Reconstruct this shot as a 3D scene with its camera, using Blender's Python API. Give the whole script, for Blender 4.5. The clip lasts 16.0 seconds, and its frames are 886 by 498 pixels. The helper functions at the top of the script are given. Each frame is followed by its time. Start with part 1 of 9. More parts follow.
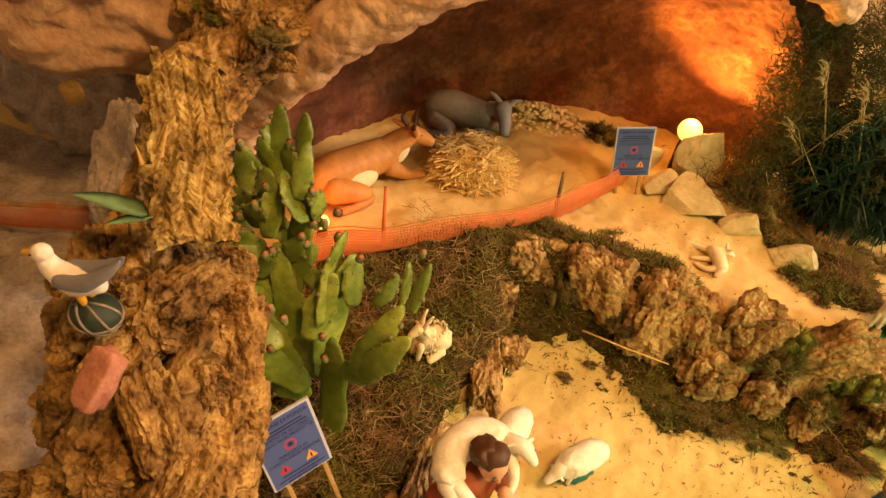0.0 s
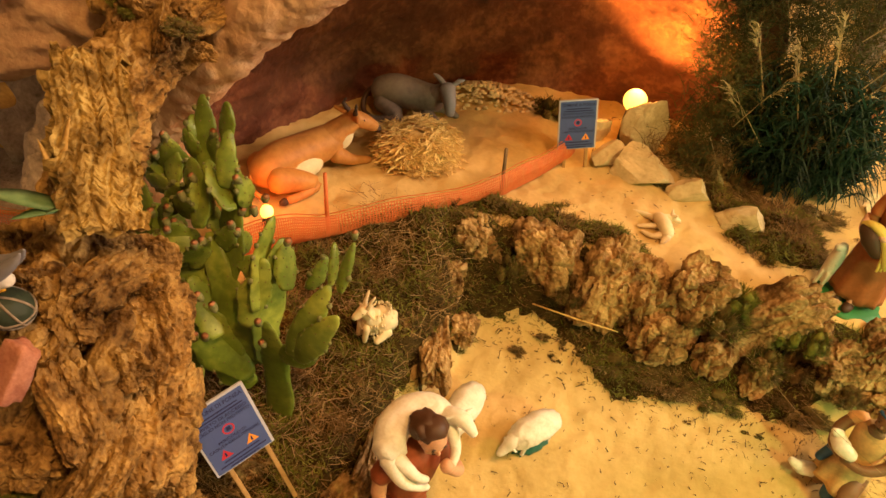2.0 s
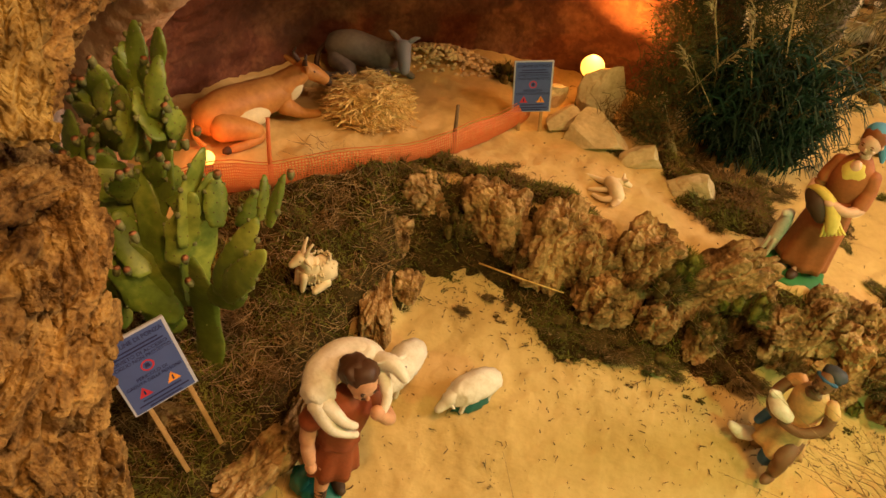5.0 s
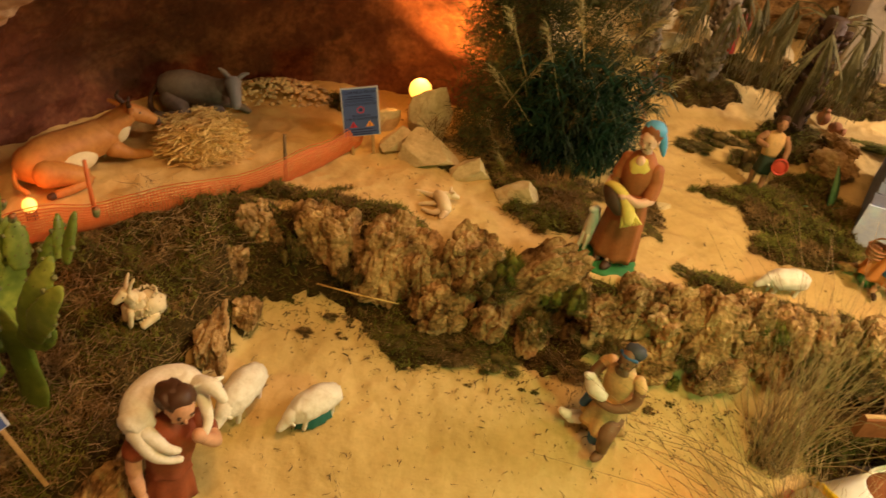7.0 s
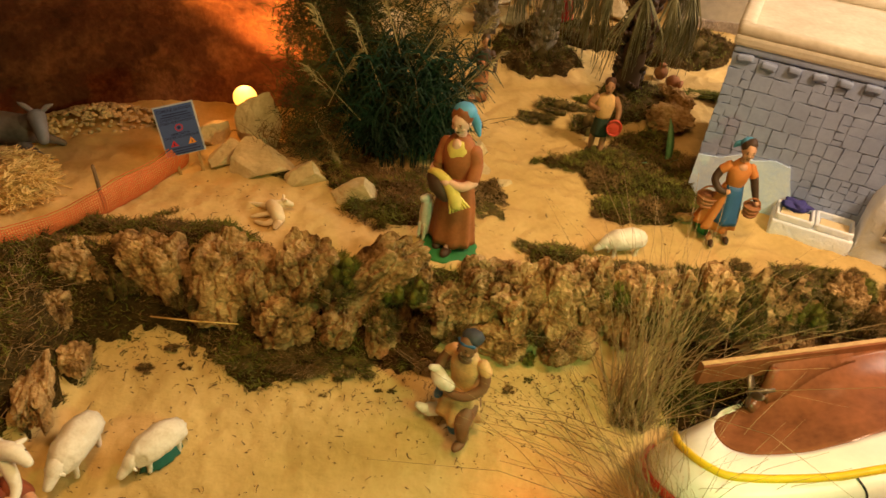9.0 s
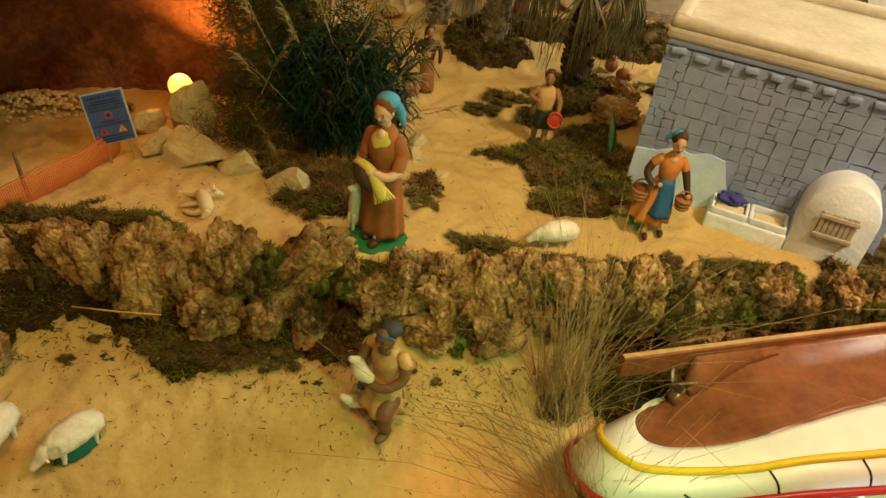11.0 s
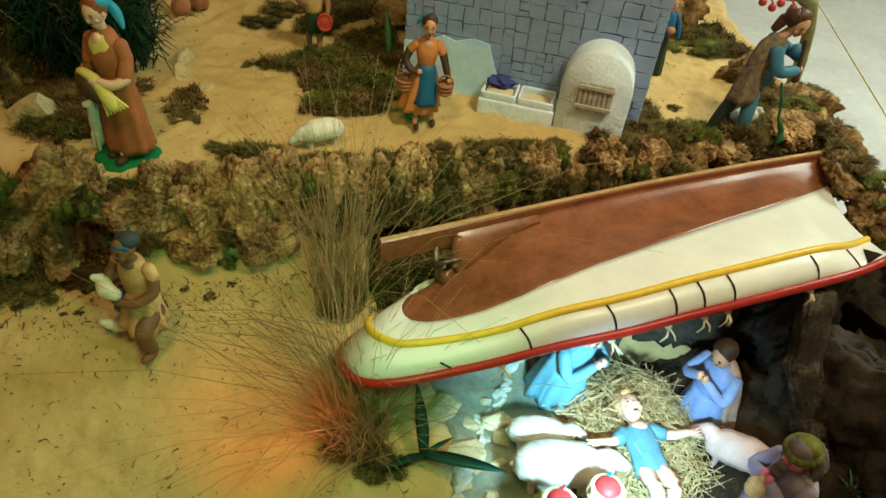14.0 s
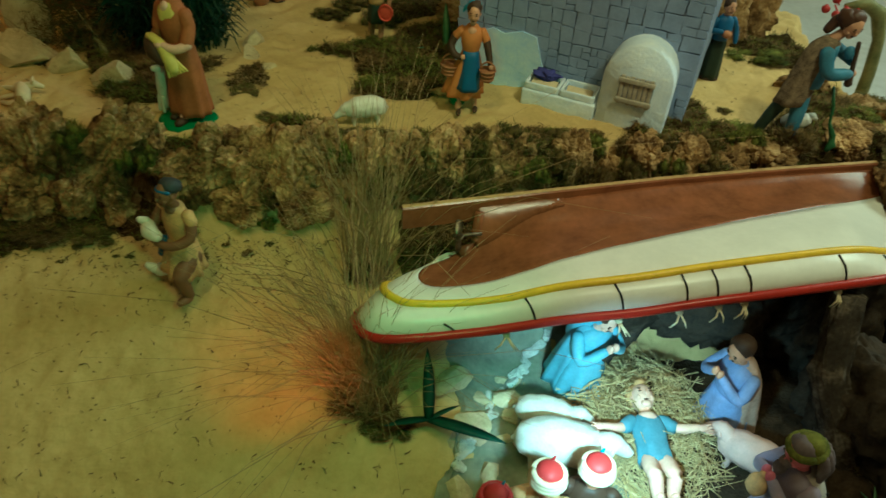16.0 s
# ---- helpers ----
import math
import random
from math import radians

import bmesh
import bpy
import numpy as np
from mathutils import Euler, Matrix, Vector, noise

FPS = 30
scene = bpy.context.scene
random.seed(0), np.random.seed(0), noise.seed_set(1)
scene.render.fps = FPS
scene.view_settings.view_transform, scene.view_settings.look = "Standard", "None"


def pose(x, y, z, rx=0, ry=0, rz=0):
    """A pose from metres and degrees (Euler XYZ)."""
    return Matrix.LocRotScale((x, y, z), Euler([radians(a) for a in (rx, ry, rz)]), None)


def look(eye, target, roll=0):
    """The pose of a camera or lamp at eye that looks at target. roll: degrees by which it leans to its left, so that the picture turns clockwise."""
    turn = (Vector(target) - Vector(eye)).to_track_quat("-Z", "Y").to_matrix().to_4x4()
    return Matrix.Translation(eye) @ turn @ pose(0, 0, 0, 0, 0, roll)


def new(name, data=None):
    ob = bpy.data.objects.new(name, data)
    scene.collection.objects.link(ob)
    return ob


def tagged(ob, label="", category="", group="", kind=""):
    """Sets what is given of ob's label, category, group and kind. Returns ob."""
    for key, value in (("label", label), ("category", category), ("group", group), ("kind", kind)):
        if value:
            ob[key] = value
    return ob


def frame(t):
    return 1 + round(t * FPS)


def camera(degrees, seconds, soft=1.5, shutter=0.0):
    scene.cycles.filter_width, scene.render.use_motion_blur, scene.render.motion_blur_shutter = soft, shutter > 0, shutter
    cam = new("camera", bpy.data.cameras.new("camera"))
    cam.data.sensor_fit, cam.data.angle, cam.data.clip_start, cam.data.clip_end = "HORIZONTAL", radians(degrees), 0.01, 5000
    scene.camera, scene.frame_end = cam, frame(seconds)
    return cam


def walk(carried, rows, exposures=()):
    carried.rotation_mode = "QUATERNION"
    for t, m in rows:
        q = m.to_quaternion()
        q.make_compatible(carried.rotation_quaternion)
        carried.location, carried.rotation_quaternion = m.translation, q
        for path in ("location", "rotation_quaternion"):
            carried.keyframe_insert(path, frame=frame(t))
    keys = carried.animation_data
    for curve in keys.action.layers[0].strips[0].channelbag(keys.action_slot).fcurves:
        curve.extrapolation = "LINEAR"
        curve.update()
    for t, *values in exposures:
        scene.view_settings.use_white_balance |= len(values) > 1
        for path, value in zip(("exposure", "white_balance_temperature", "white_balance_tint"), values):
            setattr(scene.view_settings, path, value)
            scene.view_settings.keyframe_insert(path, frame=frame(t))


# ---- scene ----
cam = camera(62.35, 16.0, 1.5, 0.4)
WAY = [
    (0.0, pose(-0.4308, -0.8965, 0.8856, 48.647, -7.817, 21.530)),
    (0.5, pose(-0.4140, -0.8830, 0.8902, 48.430, -7.125, 20.991)),
    (1.0, pose(-0.3825, -0.8856, 0.8845, 48.610, -6.711, 19.444)),
    (1.5, pose(-0.3617, -0.8971, 0.8922, 48.336, -5.847, 19.400)),
    (2.0, pose(-0.3450, -0.8842, 0.8888, 48.222, -5.396, 19.086)),
    (2.5, pose(-0.3110, -0.9040, 0.8853, 48.130, -5.335, 19.125)),
    (3.0, pose(-0.3008, -0.9168, 0.8779, 47.903, -5.836, 19.861)),
    (5.5, pose(-0.2760, -0.8891, 0.8250, 48.173, -8.864, 18.253)),
    (6.0, pose(-0.2357, -0.8959, 0.8291, 49.033, -8.814, 16.002)),
    (6.5, pose(-0.1874, -0.9090, 0.8402, 49.945, -8.804, 14.069)),
    (7.0, pose(-0.1359, -0.9092, 0.8660, 51.528, -7.993, 10.372)),
    (7.5, pose(-0.0973, -0.8911, 0.8778, 52.125, -7.221, 7.217)),
    (8.0, pose(-0.0673, -0.8752, 0.8863, 52.302, -6.741, 4.816)),
    (8.5, pose(-0.0306, -0.8563, 0.8842, 51.666, -5.557, 3.141)),
    (9.0, pose(0.0122, -0.8607, 0.8812, 51.657, -4.861, 0.610)),
    (11.5, pose(0.1559, -0.8503, 0.8830, 50.743, -5.718, 0.010)),
    (12.0, pose(0.2183, -0.8272, 0.8705, 49.704, -4.926, -1.233)),
    (12.5, pose(0.2843, -0.8246, 0.8434, 47.676, -3.907, -5.179)),
    (13.0, pose(0.3430, -0.8501, 0.8401, 47.554, -3.586, -8.436)),
    (13.5, pose(0.3465, -0.8824, 0.8236, 48.068, -4.564, -9.225)),
    (14.0, pose(0.3526, -0.9205, 0.8196, 48.477, -4.897, -9.847)),
    (14.5, pose(0.3721, -0.9632, 0.8088, 48.644, -4.906, -9.714)),
    (15.0, pose(0.3872, -0.9873, 0.7987, 49.505, -5.053, -8.864)),
    (15.5, pose(0.4030, -0.9882, 0.7698, 50.194, -6.109, -5.957)),
    (16.0, pose(0.4632, -1.0215, 0.7840, 50.196, -3.543, -1.248)),
]
walk(cam, WAY, exposures=((0.0, 0.24, 6950, 22), (3.0, -0.06, 7000, 22), (5.5, -0.42, 6950, 23), (7.0, -0.52, 6900, 22), (9.0, -0.60, 6800, 19), (11.5, -0.88, 6150, -4), (12.5, -0.82, 5450, -9), (13.5, -0.98, 5150, -12), (14.5, -1.32, 4850, -23), (16.0, -1.78, 4650, -37)))

# ---- light ----
world = bpy.data.worlds.new("world")
scene.world = world
world.use_nodes = True
bg = world.node_tree.nodes["Background"]
bg.inputs[0].default_value, bg.inputs[1].default_value = (1.0, 0.78, 0.5, 1), 0.05


def area(name, eye, target, size, watts, colour):
    data = bpy.data.lights.new(name, "AREA")
    data.shape, data.size, data.energy, data.color = "DISK", size, watts, colour
    ob = new(name, data)
    ob.matrix_world = look(eye, target)
    return ob


def spot(name, eye, target, degrees, watts, colour, blend=0.6, radius=0.02):
    data = bpy.data.lights.new(name, "SPOT")
    data.spot_size, data.spot_blend, data.energy, data.color = radians(degrees), blend, watts, colour
    data.shadow_soft_size = radius
    ob = new(name, data)
    ob.matrix_world = look(eye, target)
    return ob


def point(name, eye, watts, colour, radius):
    data = bpy.data.lights.new(name, "POINT")
    data.energy, data.color, data.shadow_soft_size = watts, colour, radius
    ob = new(name, data)
    ob.location = eye
    return ob


spot("ceiling_lamp_front", (0.05, -0.85, 2.2), (-0.16, -0.02, 0.0), 84, 126, (1.0, 0.535, 0.165), 1.0, 0.13)
area("ceiling_lamp_right", (1.25, -0.75, 2.2), (0.95, 0.15, 0.0), 0.3, 25, (1.0, 0.70, 0.38))
spot("ceiling_spot_right", (1.45, -0.9, 2.2), (0.88, 0.28, 0.15), 40, 265, (1.0, 0.74, 0.43), 0.9, 0.08)
area("ceiling_lamp_back", (0.9, 1.3, 2.1), (0.5, 0.6, 0.0), 0.5, 3, (1.0, 0.68, 0.34))
# unseen fill, added to brighten the marble floor beyond the display
area("hall_floor_fill", (3.2, 0.9, 2.0), (2.2, 1.0, -0.6), 1.2, 170, (1.0, 0.85, 0.66))
point("cave_bulb_glow", (-0.338, 0.466, 0.225), 0.75, (1.0, 0.42, 0.08), 0.03)
spot("cave_bulb_beam", (-0.338, 0.466, 0.215), (-0.27, 0.585, 0.48), 124, 8.5, (1.0, 0.44, 0.07), 0.5, 0.012)
point("cactus_glow", (-0.853, -0.075, 0.125), 0.24, (1.0, 0.17, 0.03), 0.012)
point("cactus_glow_low", (-0.79, -0.22, 0.06), 0.16, (1.0, 0.16, 0.03), 0.012)
spot("manger_spot", (0.71, -0.60, 0.13), (0.81, -0.31, -0.17), 74, 56.0, (0.66, 0.88, 1.0), 1.0)
spot("green_spot", (0.45, -0.60, 0.46), (0.12, -0.08, -0.05), 112, 10.5, (0.33, 1.0, 0.34))
# added lamp: orange tint where the grass keeps the green light off the sand
spot("orange_patch_fill", (0.46, -0.50, 0.16), (0.300, -0.270, -0.1), 37, 14.0, (1.0, 0.16, 0.03), 1.0)


# ---- materials ----
def material(name, a, b, scale=20.0, rough=0.8, bump=0.3, fine=6.0, metal=0.0, dist=0.004, c=None, spread=0.25, spec=0.3):
    m = bpy.data.materials.new(name)
    m.use_nodes = True
    n, l = m.node_tree.nodes, m.node_tree.links
    bsdf = n["Principled BSDF"]
    tex = n.new("ShaderNodeNewGeometry")
    n1, n2 = n.new("ShaderNodeTexNoise"), n.new("ShaderNodeTexNoise")
    n1.inputs["Scale"].default_value, n2.inputs["Scale"].default_value = scale, scale * fine
    n1.inputs["Detail"].default_value, n2.inputs["Detail"].default_value = 6, 5
    l.new(tex.outputs["Position"], n1.inputs["Vector"])
    l.new(tex.outputs["Position"], n2.inputs["Vector"])
    mixf = n.new("ShaderNodeMath")
    mixf.operation = "MULTIPLY_ADD"
    l.new(n2.outputs["Fac"], mixf.inputs[0])
    mixf.inputs[1].default_value = 0.45
    sub = n.new("ShaderNodeMath")
    sub.operation = "MULTIPLY_ADD"
    l.new(n1.outputs["Fac"], sub.inputs[0])
    sub.inputs[1].default_value, sub.inputs[2].default_value = 0.9, -0.17
    l.new(sub.outputs[0], mixf.inputs[2])
    ramp = n.new("ShaderNodeValToRGB")
    e = ramp.color_ramp.elements
    e[0].position, e[0].color = 0.5 - spread, (*a, 1)
    e[1].position, e[1].color = 0.5 + spread, (*b, 1)
    if c:
        k = e.new(0.5)
        k.color = (*c, 1)
    l.new(mixf.outputs[0], ramp.inputs[0])
    l.new(ramp.outputs[0], bsdf.inputs["Base Color"])
    bsdf.inputs["Roughness"].default_value, bsdf.inputs["Metallic"].default_value = rough, metal
    bsdf.inputs["Specular IOR Level"].default_value = spec
    if bump:
        bp = n.new("ShaderNodeBump")
        bp.inputs["Strength"].default_value, bp.inputs["Distance"].default_value = bump, dist
        l.new(mixf.outputs[0], bp.inputs["Height"])
        l.new(bp.outputs[0], bsdf.inputs["Normal"])
    return m


def paint(name, colour, rough=0.55, vary=0.12, scale=60, bump=0.08):
    lo = tuple(v * (1 - vary) for v in colour)
    hi = tuple(min(1, v * (1 + vary)) for v in colour)
    return material(name, lo, hi, scale, rough, bump, 5.0, dist=0.001)


SAND = material("sand", (0.48, 0.335, 0.130), (0.69, 0.505, 0.225), 11, 0.95, 0.6, 9, dist=0.006, c=(0.60, 0.43, 0.175), spec=0.08, spread=0.32)


def grainy(m, scale, strength, dist):
    """A second, finer relief laid over a material's own."""
    n, l = m.node_tree.nodes, m.node_tree.links
    geo, tex, bp = n.new("ShaderNodeNewGeometry"), n.new("ShaderNodeTexNoise"), n.new("ShaderNodeBump")
    tex.inputs["Scale"].default_value, tex.inputs["Detail"].default_value = scale, 3
    l.new(geo.outputs["Position"], tex.inputs["Vector"])
    bp.inputs["Strength"].default_value, bp.inputs["Distance"].default_value = strength, dist
    l.new(tex.outputs["Fac"], bp.inputs["Height"])
    bsdf = n["Principled BSDF"]
    if bsdf.inputs["Normal"].links:
        l.new(bsdf.inputs["Normal"].links[0].from_socket, bp.inputs["Normal"])
    l.new(bp.outputs[0], bsdf.inputs["Normal"])
    return m


grainy(SAND, 700, 0.35, 0.0012)


def bark(name, dark, mid, pale, scale):
    """Cork bark: matt grey-brown crust with paler worn patches and a grainy relief."""
    m = material(name, dark, pale, scale, 0.92, 1.0, 4.5, dist=0.006, c=mid, spec=0.1, spread=0.19)
    n, l = m.node_tree.nodes, m.node_tree.links
    geo = n.new("ShaderNodeNewGeometry")
    worn, grain = n.new("ShaderNodeTexNoise"), n.new("ShaderNodeTexVoronoi")
    worn.inputs["Scale"].default_value, worn.inputs["Detail"].default_value = scale * 0.35, 3
    grain.inputs["Scale"].default_value = scale * 7
    l.new(geo.outputs["Position"], worn.inputs["Vector"])
    l.new(geo.outputs["Position"], grain.inputs["Vector"])
    ramp = n.new("ShaderNodeValToRGB")
    e = ramp.color_ramp.elements
    e[0].position, e[0].color = 0.36, (0.72, 0.68, 0.64, 1)
    e[1].position, e[1].color = 0.64, (1.0, 0.92, 0.82, 1)
    l.new(worn.outputs["Fac"], ramp.inputs[0])
    mul = n.new("ShaderNodeMixRGB")
    mul.blend_type, mul.inputs[0].default_value = "MULTIPLY", 1.0
    bsdf = n["Principled BSDF"]
    l.new(bsdf.inputs["Base Color"].links[0].from_socket, mul.inputs[1])
    l.new(ramp.outputs[0], mul.inputs[2])
    l.new(mul.outputs[0], bsdf.inputs["Base Color"])
    bump = n.new("ShaderNodeBump")
    bump.inputs["Strength"].default_value, bump.inputs["Distance"].default_value = 0.7, 0.003
    l.new(grain.outputs["Distance"], bump.inputs["Height"])
    l.new(bsdf.inputs["Normal"].links[0].from_socket, bump.inputs["Normal"])
    l.new(bump.outputs[0], bsdf.inputs["Normal"])
    return m


CORK = bark("cork_bark", (0.085, 0.045, 0.019), (0.37, 0.24, 0.105), (0.64, 0.47, 0.245), 26)
CORKL = bark("pale_cork_bark", (0.07, 0.036, 0.012), (0.32, 0.20, 0.072), (0.56, 0.39, 0.14), 28)
grainy(CORK, 240, 0.6, 0.003)
grainy(CORKL, 240, 0.7, 0.003)
STONE = material("limestone", (0.42, 0.32, 0.17), (0.72, 0.60, 0.36), 22, 0.85, 0.6, 6, dist=0.004)
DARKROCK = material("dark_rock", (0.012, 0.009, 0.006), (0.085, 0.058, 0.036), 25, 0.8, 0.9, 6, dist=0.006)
GREYROCK = material("grey_rock", (0.20, 0.165, 0.135), (0.60, 0.51, 0.42), 25, 0.75, 0.8, 6, dist=0.006)
grainy(STONE, 160, 0.6, 0.003)
grainy(GREYROCK, 130, 0.9, 0.005)
MOSS = material("moss", (0.032, 0.023, 0.006), (0.20, 0.135, 0.04), 30, 0.95, 0.8, 5, dist=0.006, c=(0.095, 0.066, 0.018))
MOSSG = material("green_moss", (0.045, 0.058, 0.006), (0.26, 0.26, 0.045), 40, 0.95, 0.6, 5, c=(0.125, 0.13, 0.02))
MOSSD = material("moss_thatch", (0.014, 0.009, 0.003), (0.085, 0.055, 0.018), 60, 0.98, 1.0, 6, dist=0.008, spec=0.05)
MOSSB = material("brown_moss", (0.08, 0.042, 0.014), (0.32, 0.20, 0.075), 40, 0.95, 0.6, 5, c=(0.18, 0.11, 0.038))
CAVE = material("painted_cave_rock", (0.075, 0.022, 0.012), (0.30, 0.125, 0.060), 13, 0.8, 1.0, 6, dist=0.006, c=(0.14, 0.046, 0.024))
PLASTER = material("plaster_rock", (0.36, 0.20, 0.11), (0.62, 0.44, 0.26), 12, 0.85, 0.6, 8, dist=0.005, c=(0.50, 0.32, 0.18))
grainy(PLASTER, 110, 0.8, 0.004)
grainy(CAVE, 120, 0.6, 0.004)
WHITEP = paint("white_paint", (0.74, 0.72, 0.66), 0.45)
ROOM = paint("room_wall_paint", (0.62, 0.52, 0.38), 0.9, 0.06, 3)
FLOORM = material("marble_floor", (0.62, 0.60, 0.56), (0.80, 0.79, 0.76), 4, 0.18, 0.0, 8)
BROWN = paint("brown_gloss_paint", (0.215, 0.076, 0.031), 0.24, 0.3, 22, 0.5)
RED = paint("red_gloss_paint", (0.35, 0.02, 0.012), 0.3)
YELLOW = paint("yellow_gloss_paint", (0.78, 0.52, 0.025), 0.35)
HULL = paint("white_gloss_paint", (0.82, 0.79, 0.72), 0.3, 0.06, 25, 0.14)
BLACK = paint("black_paint", (0.02, 0.02, 0.02), 0.5)
METAL = material("dull_brass", (0.10, 0.08, 0.05), (0.26, 0.21, 0.14), 60, 0.45, 0.1, metal=0.9)
ROOFP = material("cream_roof_plaster", (0.46, 0.41, 0.31), (0.66, 0.61, 0.50), 14, 0.85, 0.6, 7, dist=0.003)
PATCHBLUE = material("sky_blue_plaster", (0.48, 0.68, 1.0), (0.70, 0.85, 1.0), 30, 0.85, 0.8, 5, dist=0.003)
HOUSEST = material("blue_grey_block", (0.24, 0.30, 0.48), (0.33, 0.40, 0.61), 25, 0.85, 0.5, 6, dist=0.002)
HOUSEJ = material("dark_joint", (0.19, 0.22, 0.31), (0.28, 0.315, 0.43), 40, 0.9, 0.3)
HOUSEW = material("blue_white_plaster", (0.70, 0.79, 0.96), (0.88, 0.93, 1.0), 30, 0.8, 1.0, 5, dist=0.004)
STRAW = material("straw", (0.50, 0.27, 0.05), (0.95, 0.74, 0.32), 90, 0.6, 0.1)
PALESTRAW = material("pale_straw", (0.26, 0.16, 0.05), (0.78, 0.60, 0.29), 80, 0.6, 0.1)
DRY = material("dry_grass", (0.20, 0.12, 0.05), (0.46, 0.32, 0.15), 30, 0.7, 0.0)
WOOD = material("pale_wood", (0.30, 0.17, 0.06), (0.52, 0.34, 0.14), 60, 0.6, 0.2)
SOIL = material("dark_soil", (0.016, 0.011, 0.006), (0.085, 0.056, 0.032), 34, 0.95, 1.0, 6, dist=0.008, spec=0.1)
POSTWOOD = material("dark_weathered_wood", (0.022, 0.016, 0.011), (0.24, 0.19, 0.14), 28, 0.85, 0.9, 6, c=(0.06, 0.045, 0.032))
GREYWOOD = material("weathered_wood", (0.08, 0.062, 0.045), (0.40, 0.33, 0.25), 35, 0.85, 0.8, 5)


# ---- mesh helpers ----
def part(name, bm, mat, parent=None, label="", smooth=True):
    me = bpy.data.meshes.new(name)
    bm.to_mesh(me)
    bm.free()
    for m in mat if isinstance(mat, (list, tuple)) else (mat,):
        me.materials.append(m)
    if smooth:
        me.shade_smooth()
    ob = new(name, me)
    if parent:
        ob.parent = parent
    if label:
        ob["label"] = label
    return ob


def mesh(name, verts, faces, mat, parent=None, smooth=False):
    me = bpy.data.meshes.new(name)
    me.from_pydata([tuple(v) for v in verts], [], faces)
    for m in mat if isinstance(mat, (list, tuple)) else (mat,):
        me.materials.append(m)
    if smooth:
        me.shade_smooth()
    ob = new(name, me)
    if parent:
        ob.parent = parent
    return ob


def thing(name, at, label, category, group="", kind=""):
    ob = new(name)
    ob.empty_display_size = 0.02
    ob.location = at
    return tagged(ob, label, category, group, kind)


def fbm(p, octaves=4):
    return noise.fractal(p, 1.0, 2.0, octaves)


def ridge(p, octaves=4):
    return 1 - abs(noise.fractal(p, 0.9, 2.1, octaves)) * 1.6


def frame_of(d):
    d = Vector(d).normalized()
    a = d.cross(Vector((0, 0, 1)) if abs(d.z) < 0.95 else Vector((1, 0, 0))).normalized()
    return a, d.cross(a).normalized()


def tube(bm, points, radii, seg=8, mat=0, squash=1.0, capped=True, up=None):
    """A tapered tube through points, its ends closed."""
    rings = []
    pts = [Vector(p) for p in points]
    for i, p in enumerate(pts):
        d = pts[min(i + 1, len(pts) - 1)] - pts[max(i - 1, 0)]
        a, b = frame_of(d)
        if up is not None:
            a = d.normalized().cross(Vector(up)).normalized()
            b = a.cross(d.normalized())
        r = radii[i] if isinstance(radii, (list, tuple)) else radii
        rings.append([bm.verts.new(p + r * (math.cos(t) * a + squash * math.sin(t) * b)) for t in (2 * math.pi * k / seg for k in range(seg))])
    for r0, r1 in zip(rings, rings[1:]):
        for k in range(seg):
            f = bm.faces.new((r0[k], r0[(k + 1) % seg], r1[(k + 1) % seg], r1[k]))
            f.material_index = mat
    if capped:
        for ring, rev in ((rings[0], True), (rings[-1], False)):
            f = bm.faces.new(ring[::-1] if rev else ring)
            f.material_index = mat
    return rings


def ball(bm, at, radii, turn=None, mat=0, div=2, rough=0.0, seed=0.0):
    """An ellipsoid, roughened by noise if wished."""
    m = Matrix.Translation(at) @ (turn.to_4x4() if turn is not None else Matrix.Identity(4)) @ Matrix.Diagonal((*radii, 1))
    made = bmesh.ops.create_icosphere(bm, subdivisions=div, radius=1.0)["verts"]
    faces = set()
    for v in made:
        if rough:
            v.co *= 1 + rough * fbm(v.co * 1.7 + Vector((seed, seed * 0.7, 0)), 4)
        v.co = m @ v.co
        faces.update(v.link_faces)
    for f in faces:
        f.material_index = mat
    return made


def box(bm, at, size, turn=None, mat=0, bevel=0.0):
    m = Matrix.Translation(at) @ (turn.to_4x4() if turn is not None else Matrix.Identity(4)) @ Matrix.Diagonal((*size, 1))
    made = bmesh.ops.create_cube(bm, size=1.0, matrix=m)["verts"]
    faces = {f for v in made for f in v.link_faces}
    for f in faces:
        f.material_index = mat
    if bevel:
        edges = list({e for f in faces for e in f.edges})
        out = bmesh.ops.bevel(bm, geom=edges, offset=bevel, segments=2, affect="EDGES", profile=0.6)
        for f in out["faces"]:
            f.material_index = mat
    return made


def mix(a, b, t):
    return a + (b - a) * t


def smooth(t):
    t = min(1.0, max(0.0, t))
    return t * t * (3 - 2 * t)


def along(table, x):
    """A value read off a table of (x, value) pairs, on straight lines."""
    if x <= table[0][0]:
        return table[0][1]
    for (x0, v0), (x1, v1) in zip(table, table[1:]):
        if x <= x1:
            return mix(v0, v1, (x - x0) / (x1 - x0))
    return table[-1][1]


# ---- ground ----
EDGE_TOP = [(-1.2, 0.0), (-0.65, 0.04), (-0.5, 0.09), (-0.33, 0.10), (-0.1, 0.095), (0.1, 0.095), (0.35, 0.10), (0.67, 0.12), (1.08, 0.115), (1.2, 0.145), (1.4, 0.175), (1.6, 0.17)]
EDGE_LOW = [(-1.2, -0.08), (-0.55, -0.07), (-0.45, -0.01), (-0.3, 0.01), (-0.1, -0.01), (0.1, -0.02), (0.3, 0.0), (0.6, 0.02), (1.08, 0.02), (1.2, 0.06), (1.4, 0.09), (1.6, 0.05)]


